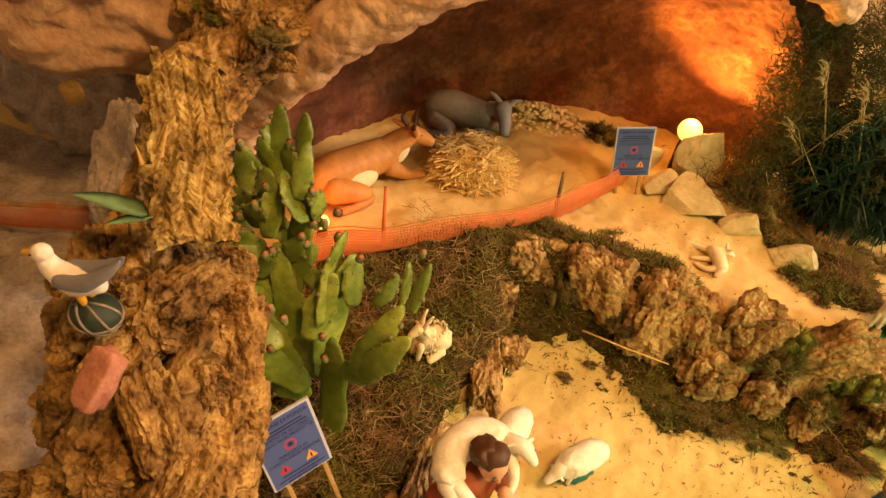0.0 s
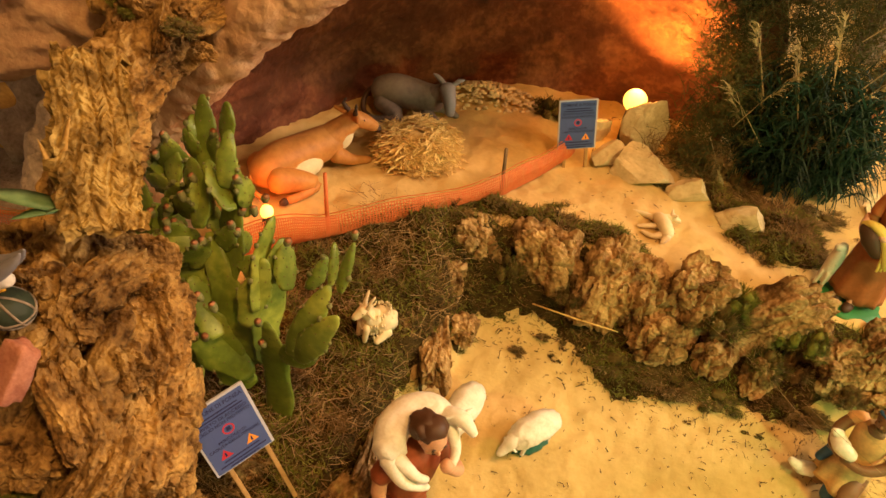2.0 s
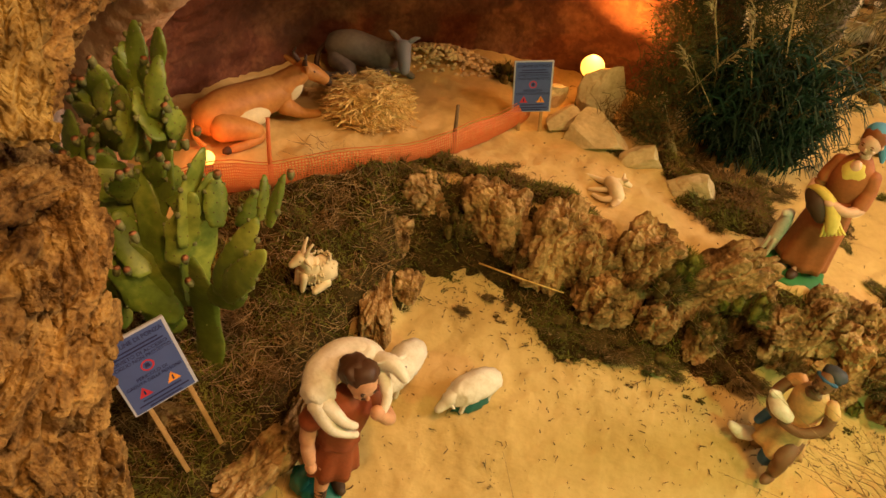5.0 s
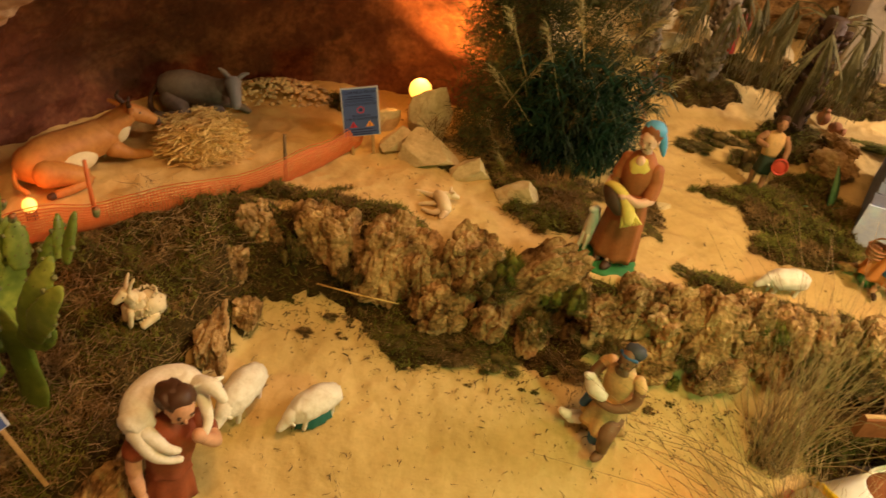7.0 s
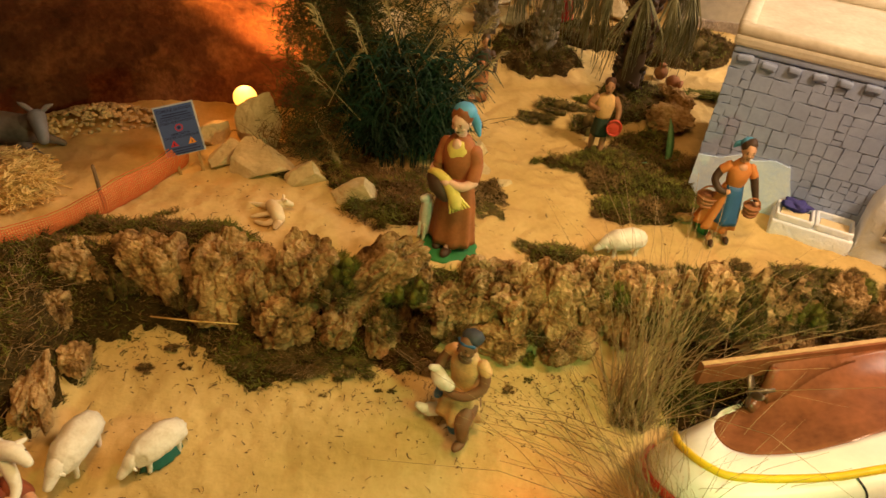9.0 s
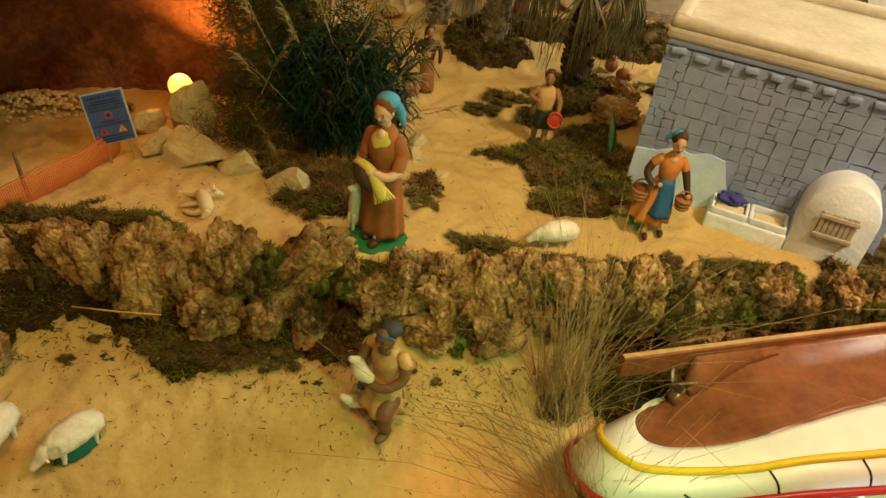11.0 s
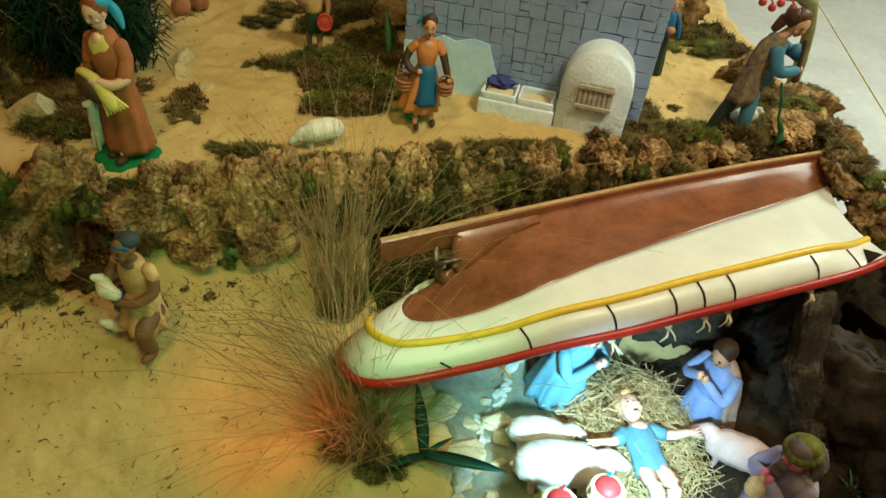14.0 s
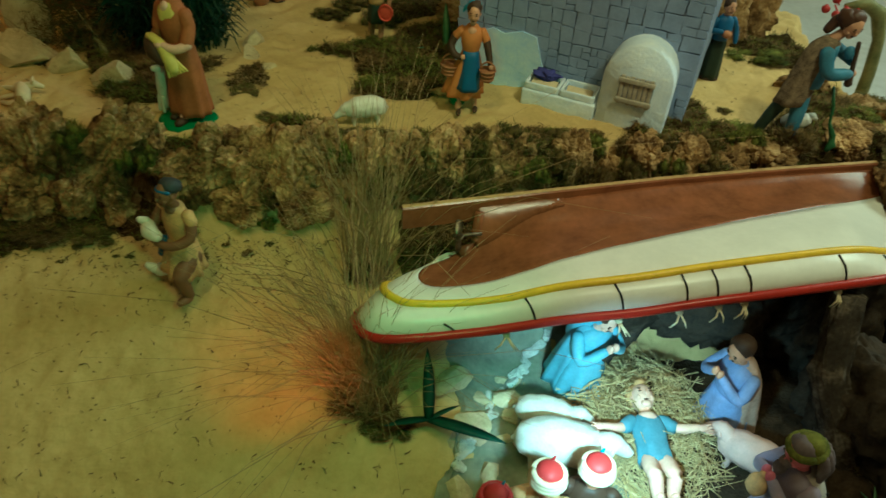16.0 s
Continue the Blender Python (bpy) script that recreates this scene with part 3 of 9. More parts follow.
def limb(bm, pts, radii, mat=0, seg=12):
    """A round-ended limb through points."""
    pts = [Vector(p) for p in pts]
    n = len(pts)
    fine, rr = [], []
    for i in range(n - 1):
        for k in range(4):
            t = k / 4
            q = [pts[min(max(j, 0), n - 1)] for j in (i - 1, i, i + 1, i + 2)]
            fine.append(0.5 * ((2 * q[1]) + (q[2] - q[0]) * t + (2 * q[0] - 5 * q[1] + 4 * q[2] - q[3]) * t * t + (3 * q[1] - q[0] - 3 * q[2] + q[3]) * t ** 3))
            rr.append(mix(radii[i], radii[i + 1], t))
    fine.append(pts[-1])
    rr.append(radii[-1])
    d0, d1 = (fine[0] - fine[1]).normalized(), (fine[-1] - fine[-2]).normalized()
    fine = [fine[0] + d0 * rr[0] * 0.8, fine[0] + d0 * rr[0] * 0.5] + fine + [fine[-1] + d1 * rr[-1] * 0.5, fine[-1] + d1 * rr[-1] * 0.8]
    rr = [rr[0] * 0.3, rr[0] * 0.8] + rr + [rr[-1] * 0.8, rr[-1] * 0.3]
    tube(bm, fine, rr, seg, mat)


def statue(name, build, mats, at, turn, scale, label, category, lean=(0, 0)):
    """One plain painted figure."""
    bm = bmesh.new()
    build(bm)
    for v in bm.verts:
        v.co += 0.0006 * noise.noise_vector(v.co * 140)
    ob = part(name, bm, mats)
    ob.matrix_world = pose(*at, lean[0], lean[1], turn) @ Matrix.Scale(scale, 4)
    return tagged(ob, label, category)


def head(bm, at, skin, hair, s=1.0, look_down=0.0, bun=True):
    p = Vector(at)
    f = Matrix.Rotation(radians(look_down), 3, "X")
    ball(bm, p, (0.0155 * s, 0.018 * s, 0.021 * s), f, skin, 3)
    ball(bm, p + f @ Vector((0, -0.018 * s, -0.002 * s)), (0.0024 * s, 0.0036 * s, 0.0046 * s), f, skin, 2)
    ball(bm, p + f @ Vector((0, -0.0115 * s, -0.0145 * s)), (0.0075 * s, 0.0055 * s, 0.0055 * s), f, skin, 2)
    for sx in (-1, 1):
        ball(bm, p + f @ Vector((sx * 0.0065 * s, -0.0155 * s, 0.003 * s)), (0.0026 * s, 0.0014 * s, 0.0013 * s), f, hair, 2)
        ball(bm, p + f @ Vector((sx * 0.0066 * s, -0.0150 * s, 0.0072 * s)), (0.0036 * s, 0.0014 * s, 0.0009 * s), f, hair, 2)
        ball(bm, p + f @ Vector((sx * 0.0085 * s, -0.0115 * s, -0.0055 * s)), (0.0045 * s, 0.0040 * s, 0.0048 * s), f, skin, 2)
        ball(bm, p + f @ Vector((sx * 0.0155 * s, 0.0, -0.001 * s)), (0.002 * s, 0.004 * s, 0.005 * s), f, skin, 2)
    ball(bm, p + f @ Vector((0, -0.0162 * s, -0.0105 * s)), (0.0042 * s, 0.0016 * s, 0.0010 * s), f, hair, 2)
    if bun:
        ball(bm, p + f @ Vector((0, 0.006 * s, 0.006 * s)), (0.0185 * s, 0.018 * s, 0.0195 * s), f, hair, 3, 0.12, at[0] * 50)


# ---- sheep and goats ----
def sheep_build(graze=0.0, wool=0, dark=1, skirt=None, s=1.0):
    def build(bm):
        limb(bm, [(0, 0.042 * s, 0.05 * s), (0, 0.012 * s, 0.054 * s), (0, -0.022 * s, 0.052 * s), (0, -0.040 * s, 0.05 * s)], [0.025 * s, 0.030 * s, 0.029 * s, 0.023 * s], wool, 34)
        for v in bm.verts:
            v.co += 0.0032 * s * noise.noise_vector(v.co * 95) + 0.0016 * s * noise.noise_vector(v.co * 260)
        hz = mix(0.068, 0.03, graze) * s
        limb(bm, [(0, -0.040 * s, 0.055 * s), (0, -0.055 * s, mix(0.066 * s, hz, 0.6)), (0, -0.064 * s, hz)], [0.017 * s, 0.015 * s, 0.0125 * s], wool)
        limb(bm, [(0, -0.062 * s, hz + 0.002), (0, -0.082 * s, hz - 0.011 * s)], [0.013 * s, 0.0075 * s], wool)
        for sx in (-1, 1):
            limb(bm, [(sx * 0.008 * s, -0.062 * s, hz + 0.005 * s), (sx * 0.018 * s, -0.058 * s, hz + 0.001)], [0.004 * s, 0.0025 * s], wool, 8)
            ball(bm, (sx * 0.0075 * s, -0.071 * s, hz), (0.0015 * s,) * 3, None, dark, 1)
            for y in (-0.03, 0.035):
                limb(bm, [(sx * 0.012 * s, y * s, 0.04 * s), (sx * 0.0125 * s, y * s, 0.018 * s), (sx * 0.0125 * s, (y - 0.002) * s, 0.003 * s)], [0.008 * s, 0.005 * s, 0.0045 * s], wool)
        limb(bm, [(0, 0.055 * s, 0.056 * s), (0, 0.064 * s, 0.046 * s)], [0.005 * s, 0.003 * s], wool, 8)
        if skirt is not None:
            loft(bm, [(0, 0.002 * s, 0.0, 0.022 * s, 0.045 * s), (0, 0.002 * s, 0.02 * s, 0.020 * s, 0.04 * s), (0, 0.002 * s, 0.04 * s, 0.016 * s, 0.034 * s)], skirt, 28, 11, 0.12)
    return build


def goat(bm):
    """A seated shaggy goat with upright horns."""
    tr = random.Random(19)
    ball(bm, (0.002, 0.016, 0.026), (0.023, 0.026, 0.026), None, 0, 3, 0.3, 2)
    ball(bm, (0.0, -0.006, 0.038), (0.018, 0.018, 0.026), None, 0, 3, 0.3, 4)
    limb(bm, [(0, -0.014, 0.056), (-0.001, -0.022, 0.068)], [0.013, 0.010], 0)
    limb(bm, [(-0.001, -0.024, 0.069), (-0.002, -0.040, 0.060)], [0.010, 0.006], 0)
    for sx in (-1, 1):
        limb(bm, [(sx * 0.009, -0.022, 0.034), (sx * 0.010, -0.026, 0.004)], [0.007, 0.004], 0)
        limb(bm, [(sx * 0.020, 0.014, 0.014), (sx * 0.024, -0.010, 0.006)], [0.010, 0.006], 0)
        limb(bm, [(sx * 0.005, -0.018, 0.076), (sx * 0.007, -0.014, 0.090), (sx * 0.009, -0.008, 0.101)], [0.004, 0.0032, 0.0018], 0, 8)
        limb(bm, [(sx * 0.009, -0.020, 0.070), (sx * 0.020, -0.018, 0.066)], [0.004, 0.002], 0, 8)
        ball(bm, (sx * 0.007, -0.030, 0.070), (0.0013,) * 3, None, 1, 1)
    for _ in range(300):
        a, z = tr.uniform(0, 6.283), tr.uniform(0.008, 0.058)
        k = 0.022 if z < 0.04 else 0.016
        p = Vector((k * math.cos(a), 0.006 + (k + 0.008) * math.sin(a), z))
        d = Vector((math.cos(a) * 0.25, math.sin(a) * 0.25, -1.0 + tr.uniform(-0.2, 0.6))).normalized() * tr.uniform(0.003, 0.006)
        tube(bm, [p - d * 0.4, p + d * 0.3, p + d], [0.0019, 0.0014, 0.0004], 5)


def kid(bm):
    """A small kid goat lying on its side with legs stretched out."""
    limb(bm, [(0.002, 0.010, 0.014), (0.014, -0.004, 0.016), (0.024, -0.020, 0.013)], [0.010, 0.0115, 0.011], 0, 16)
    limb(bm, [(0.006, 0.008, 0.016), (0.020, 0.014, 0.018)], [0.008, 0.006], 0)
    limb(bm, [(0.022, 0.016, 0.020), (0.033, 0.020, 0.014)], [0.007, 0.004], 0)
    limb(bm, [(0.020, 0.018, 0.024), (0.018, 0.025, 0.027)], [0.003, 0.0018], 0, 8)
    limb(bm, [(0.024, 0.012, 0.024), (0.028, 0.010, 0.029)], [0.003, 0.0018], 0, 8)
    limb(bm, [(-0.002, 0.012, 0.010), (-0.022, 0.014, 0.008), (-0.042, 0.017, 0.005)], [0.006, 0.0042, 0.003], 0, 10)
    limb(bm, [(0.006, -0.004, 0.008), (-0.010, -0.012, 0.007), (-0.022, -0.016, 0.004)], [0.005, 0.004, 0.003], 0, 10)
    limb(bm, [(0.020, -0.020, 0.010), (0.006, -0.030, 0.006), (-0.012, -0.026, 0.004)], [0.007, 0.004, 0.003], 0, 10)
    limb(bm, [(0.026, -0.026, 0.010), (0.022, -0.034, 0.005)], [0.007, 0.004], 0, 10)


# ---- cork stones, stones and moss ----
def stone_mesh(name, mat, seed, div, rough, cell, sharp):
    bm = bmesh.new()
    bmesh.ops.create_icosphere(bm, subdivisions=div, radius=1.0)
    off = Vector((seed * 3.1, seed * 1.7, seed * 0.6))
    for v in bm.verts:
        p = v.co.copy()
        q = p * cell + off
        far = noise.voronoi(q + 0.4 * noise.noise_vector(q))[0]
        crack = min(1.0, (far[1] - far[0]) * 2.2)
        flat = max(abs(p.x), abs(p.y), abs(p.z))
        v.co = p * (mix(1.0, 0.8 / flat, sharp) + rough * fbm(p * 1.1 + off, 5) + rough * 0.75 * (crack - 0.7) + 0.3 * rough * ridge(p * 5 + off, 3))
    me = bpy.data.meshes.new(name)
    bm.to_mesh(me)
    bm.free()
    me.materials.append(mat)
    me.shade_smooth()
    return me




def split_stone(name, mat, seed, div=4, rough=0.035, count=13, near=0.45, flatly=True, knob=0.0):
    """A stone broken along flat faces."""
    rr = random.Random(seed)
    planes = []
    for _ in range(count):
        n = Vector((rr.gauss(0, 1), rr.gauss(0, 1), rr.gauss(0, 1))).normalized()
        planes.append((n, rr.uniform(near, 0.9)))
    bm = bmesh.new()
    bmesh.ops.create_icosphere(bm, subdivisions=div, radius=1.15)
    for v in bm.verts:
        p = v.co.copy()
        for _ in range(2):
            for n, d in planes:
                over = p.dot(n) - d
                if over > 0:
                    p -= n * over
        v.co = p + p.normalized() * (rough * fbm(p * 3.2 + Vector((seed, 0, 0)), 6) + rough * 0.6 * ridge(Vector((p.x * 6, p.y * 6, p.z * 2.2 + seed)), 4))
        if knob:
            q = Vector((p.x * 3.6, p.y * 3.6, p.z * 2.0 + seed))
            q += 0.5 * noise.noise_vector(q * 1.3)
            far, fine = noise.voronoi(q)[0], noise.voronoi(q * 2.7)[0]
            v.co += p.normalized() * knob * 1.15 * (min(1.0, (far[1] - far[0]) * 1.9) - 0.75 + 0.5 * (min(1.0, (fine[1] - fine[0]) * 1.8) - 0.6) + 0.25 * fbm(q * 5, 3))
    me = bpy.data.meshes.new(name)
    bm.to_mesh(me)
    bm.free()
    me.materials.append(mat)
    if not flatly:
        me.shade_smooth()
    return me


ROCKS = [split_stone("stone", STONE, i + 3, 4, 0.05, 12, 0.36) for i in range(5)]
CORKS = [split_stone("cork_chunk", CORK, i + 40, 5, 0.13, 10, 0.5, False, 0.15) for i in range(6)]
def lump_mesh(name, seed, mat, div=5):
    """An upright lump of cork bark: blocky, split by steep cracks, wrinkled and pitted."""
    bm = bmesh.new()
    bmesh.ops.create_icosphere(bm, subdivisions=div, radius=1.0)
    off = Vector((seed * 5.3, seed * 2.9, seed * 1.3))
    for v in bm.verts:
        p = v.co.copy()
        k = (abs(p.x) ** 4 + abs(p.y) ** 4 + abs(p.z) ** 4) ** 0.25
        q = Vector((p.x * 1.9, p.y * 1.9, p.z * 0.8)) + off
        q += 0.45 * noise.noise_vector(q * 1.1)
        plate, spots = noise.voronoi(q)
        fine = noise.voronoi(q * 2.6)[0]
        pit = noise.voronoi(p * 5.5 + off)[0][0]
        wrinkle = ridge(Vector((p.x * 2.2, p.y * 2.2, p.z * 7.5)) + off + 0.6 * noise.noise_vector(p * 2.5), 4)
        layer = ridge(Vector((p.x * 1.4 + p.z * 1.1, p.y * 1.4, p.z * 8.5 - p.x * 2.0)) + off + 0.9 * noise.noise_vector(p * 1.6), 3)
        grow = 0.92 + 0.22 * fbm(p * 0.8 + off, 3) + 0.16 * (min(1.0, (plate[1] - plate[0]) * 4.5) - 0.85) + 0.15 * noise.cell(spots[0] * 4.1) + 0.03 * (min(1.0, (fine[1] - fine[0]) * 2.6) - 0.7) + 0.045 * wrinkle + 0.055 * layer + 0.03 * fbm(p * 9 + off, 3) - 0.18 * max(0.0, 0.28 - pit) * 2
        v.co = p / k * grow
    me = bpy.data.meshes.new(name)
    bm.to_mesh(me)
    bm.free()
    me.materials.append(mat)
    return me


SLABS = [lump_mesh("bark_slab", i + 21.3, CORKL) for i in range(6)]

# slabs of bark built up round the cork tower
slab_turn = random.Random(6)
for k in range(46):
    t = (0.75 + 0.085 * k) if k < 36 else 6.3 + 0.16 * (k - 36)
    i = int(t)
    (a, ra), (b, rb) = TOWER[i], TOWER[i + 1]
    a, b = Vector(a), Vector(b)
    axis = (b - a).normalized()
    toward = Vector((0.45, -0.62, 0.60))
    toward = (toward - axis * toward.dot(axis)).normalized()
    side = axis.cross(toward)
    swing = radians((-62, 8, 58, -28, 34, -85, 84)[k % 7] + slab_turn.uniform(-8, 8))
    best = math.cos(swing) * toward + math.sin(swing) * side
    c, r = a.lerp(b, t - i), mix(ra, rb, t - i)
    w, h = r * slab_turn.uniform(0.20, 0.46), r * slab_turn.uniform(0.26, 0.66)
    ob = new("bark_slab", SLABS[k % 6])
    ob.parent = tower
    turn_m = Matrix((axis.cross(best), best, axis)).transposed() @ Matrix.Rotation(slab_turn.gauss(0, 0.55), 3, "Y")
    ob.matrix_world = Matrix.Translation(c + best * r * slab_turn.uniform(0.80, 1.10)) @ turn_m.to_4x4() @ Matrix.Diagonal((w, 0.032, h, 1))
# the long flat plate of bark up the pillar, wrinkled crosswise in uneven lanes
PLATE = bark("yellow_cork_bark", (0.10, 0.06, 0.015), (0.36, 0.25, 0.08), (0.60, 0.47, 0.17), 26)
verts, faces = [], []
p0, p1 = Vector((-0.774, -0.483, 0.420)), Vector((-0.858, -0.366, 0.526))
axis = (p1 - p0).normalized()
face = Vector((0.50, -0.35, 0.75)).normalized()
across = axis.cross(face).normalized()
face = across.cross(axis)
for j in range(121):
    for i in range(61):
        s, t = (i / 60 - 0.5) * mix(0.072, 0.062, j / 120), j / 120
        edge = 0.007 * fbm(Vector((t * 9, math.copysign(1, s), 0)), 3)
        q = p0.lerp(p1, t) + across * (s + edge * abs(s) * 24) + axis * 0.012 * fbm(Vector((s * 60, 0, 2)), 3)
        lane = s / 0.017 + 0.8 * noise.noise(Vector((t * 2.5, 1, s * 12)))
        inner = lane - math.floor(lane)
        valley = smooth(min(inner, 1 - inner) * 5.5)
        fold = abs(math.sin(t * 46 + math.floor(lane) * 2.1 + 3.0 * noise.noise(Vector((s * 40, t * 9, 3)))))
        rise = -4.0 * s * s + 0.0026 * valley + 0.0036 * fold * (0.4 + 0.6 * valley) + 0.006 * fbm(Vector((s * 30, t * 5, 1)), 3) + 0.0026 * fbm(Vector((s * 160, t * 40, 1)), 4)
        verts.append(q + face * rise)
faces = [(j * 61 + i, j * 61 + i + 1, (j + 1) * 61 + i + 1, (j + 1) * 61 + i) for j in range(120) for i in range(60)]
ob = mesh("bark_plate", verts, faces, PLATE, tower)
ob["label"] = "long flat yellowish bark plate"
s = ob.modifiers.new("thick", "SOLIDIFY")
s.thickness, s.offset = 0.012, -1.0
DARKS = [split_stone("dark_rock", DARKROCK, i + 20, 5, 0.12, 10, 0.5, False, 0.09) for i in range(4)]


def stone(kind, i, at, size, turn=(0, 0, 0), label="", category="rock", group=""):
    me = kind[i % len(kind)]
    ob = new(me.name.split(".")[0], me)
    k = 1.26 if kind is CORKS else 1.4 if kind is DARKS else 1.12
    ob.matrix_world = pose(*at, *turn) @ Matrix.Diagonal((size[0] * k, size[1] * k, size[2] * k, 1))
    return tagged(ob, label, category, group)


def strands(paths, width, closed=3):
    """Vertices and faces of thin tapering prisms along paths."""
    verts, faces = [], []
    for path, w in zip(paths, width):
        start = len(verts)
        n = len(path)
        for i, p in enumerate(path):
            d = path[min(i + 1, n - 1)] - path[max(i - 1, 0)]
            a, b = frame_of(d if d.length > 1e-6 else Vector((0, 0, 1)))
            r = w * (1 - 0.75 * i / (n - 1))
            for k in range(closed):
                t = 2 * math.pi * k / closed
                verts.append(p + r * (math.cos(t) * a + math.sin(t) * b))
        for i in range(n - 1):
            for k in range(closed):
                q, k2 = start + i * closed, (k + 1) % closed
                faces.append((q + k, q + k2, q + closed + k2, q + closed + k))
    return verts, faces


def moss_mesh(name, mats, seed, blades, length):
    """A mound one unit wide with fine upright fibres all over it."""
    rnd = random.Random(seed)
    bm = bmesh.new()
    for k in range(13):
        r, a = math.sqrt(rnd.random()), rnd.uniform(0, 6.283)
        s = rnd.uniform(0.16, 0.36) * (1.15 - 0.5 * r)
        ball(bm, (0.85 * r * math.cos(a), 0.85 * r * math.sin(a), 0.35 * (1 - r * r) * rnd.uniform(0.3, 1)), (s, s, s * 1.35), None, 0, 1, 0.5, seed * 2.3 + k)
    spots = [v.co.copy() for v in bm.verts if v.co.z > -0.1]
    verts = [v.co.copy() for v in bm.verts]
    bm.verts.index_update()
    faces = [[v.index for v in f.verts] for f in bm.faces]
    bm.free()
    mound = len(faces)
    for _ in range(blades):
        p = rnd.choice(spots) + Vector((rnd.uniform(-0.13, 0.13), rnd.uniform(-0.13, 0.13), rnd.uniform(-0.05, 0.04)))
        out = (p.normalized() + Vector((rnd.uniform(-0.9, 0.9), rnd.uniform(-0.9, 0.9), rnd.uniform(-0.2, 0.9)))).normalized()
        side = frame_of(out)[0] * rnd.uniform(0.010, 0.026)
        tip = p + out * length * rnd.uniform(0.5, 1.4)
        n = len(verts)
        verts += [p - side - out * 0.05, p + side - out * 0.05, tip]
        faces.append((n, n + 1, n + 2))
    me = bpy.data.meshes.new(name)
    me.from_pydata([tuple(v) for v in verts], [], faces)
    for m in mats:
        me.materials.append(m)
    rnd2 = random.Random(seed + 5)
    for i, poly in enumerate(me.polygons):
        poly.use_smooth = i < mound
        k = rnd2.random()
        if i >= mound and k < 0.5:
            poly.material_index = 1 if k > 0.13 else 2
    return me


MOSSES = [moss_mesh("moss_clump", (MOSS, MOSSG, DRY), 1, 2600, 0.24), moss_mesh("moss_clump", (MOSS, MOSSB, DRY), 2, 2600, 0.30), moss_mesh("moss_clump", (MOSSG, MOSSG, MOSS), 3, 2600, 0.17), moss_mesh("moss_clump", (MOSSB, MOSS, DRY), 4, 2600, 0.42)]
MOSSLABEL = ["dark olive moss clump on the display bank", "dry brownish green moss clump on the sand", "fresh green moss cushion between cork stones", "shaggy dry brown moss tuft on the bank"]
moss_turn = random.Random(8)


def moss(i, x, y, rx, ry, h, z=None):
    ob = new("moss_clump", MOSSES[i % 4])
    z = ground_z(x, y) if z is None else z
    ob.matrix_world = pose(x, y, z, moss_turn.uniform(-8, 8), moss_turn.uniform(-8, 8), moss_turn.uniform(-25, 25)) @ Matrix.Diagonal((rx, ry, h, 1))
    return tagged(ob, MOSSLABEL[i % 4], "moss", "moss clumps", "stuff")


# ---- terrace wall of cork lumps ----
LUMPS = [lump_mesh("cork_lump", i + 1.7, CORK) for i in range(8)]
WALLABEL = "lump of pitted brown cork bark in the terrace wall"


def lump(i, at, half, turn=(0, 0, 0), label=WALLABEL, group="cork lumps of the wall"):
    ob = new("cork_lump", LUMPS[i % 8])
    ob.matrix_world = pose(*at, *turn) @ Matrix.Diagonal((*half, 1))
    return tagged(ob, label, "cork bark", group)


lump(0, (-0.517, 0.066, 0.045), (0.046, 0.040, 0.062), (6, 4, 8))
lump(1, (-0.405, 0.074, 0.066), (0.053, 0.040, 0.062), (4, -6, -10))
lump(2, (-0.459, 0.080, 0.070), (0.018, 0.022, 0.045), (0, 8, 20))
lump(3, (-0.300, 0.062, 0.052), (0.050, 0.044, 0.082), (-4, 10, 15))
lump(4, (-0.238, 0.058, 0.034), (0.046, 0.044, 0.078), (0, -8, 60))
lump(5, (-0.163, 0.062, 0.072), (0.047, 0.044, 0.076), (4, 14, -15))
lump(6, (-0.185, 0.030, 0.005), (0.050, 0.034, 0.050), (0, 20, 30))
lump(7, (-0.042, 0.062, 0.082), (0.040, 0.036, 0.090), (0, 38, 5))
lump(1, (-0.095, 0.036, 0.012), (0.046, 0.034, 0.040), (0, -10, 70))
lump(0, (-0.022, 0.020, 0.002), (0.028, 0.026, 0.040), (0, 8, 40))
lump(3, (-0.560, -0.002, 0.026), (0.036, 0.034, 0.036), (0, 0, 30))
lump(2, (0.078, 0.050, 0.042), (0.042, 0.036, 0.042), (0, -12, 30))
lump(6, (0.030, 0.075, 0.060), (0.030, 0.030, 0.050), (0, 0, 75))
lump(4, (0.138, 0.068, 0.060), (0.044, 0.038, 0.060), (0, 12, 10))
lump(7, (0.200, 0.058, 0.056), (0.048, 0.042, 0.062), (0, -18, 45))
lump(0, (0.258, 0.060, 0.066), (0.042, 0.044, 0.068), (6, 14, 80))
lump(5, (0.318, 0.064, 0.070), (0.044, 0.040, 0.070), (0, -12, 20))
lump(3, (0.178, 0.020, 0.0), (0.044, 0.026, 0.032), (0, 10, -15))
lump(1, (0.292, 0.022, 0.002), (0.046, 0.026, 0.034), (0, -8, 25))
lump(2, (0.392, 0.064, 0.050), (0.040, 0.038, 0.070), (0, 10, 50))
lump(6, (0.462, 0.070, 0.050), (0.040, 0.036, 0.068), (0, -6, 15))
lump(4, (0.540, 0.074, 0.066), (0.044, 0.036, 0.066), (0, 8, 70))
lump(5, (0.648, 0.076, 0.060), (0.046, 0.038, 0.068), (-8, 6, 5))
lump(7, (0.762, 0.082, 0.068), (0.032, 0.034, 0.062), (0, -6, 30))
lump(0, (0.712, 0.078, 0.040), (0.026, 0.028, 0.050), (0, 10, 60))
lump(3, (0.832, 0.084, 0.046), (0.030, 0.028, 0.050), (0, 6, 10))
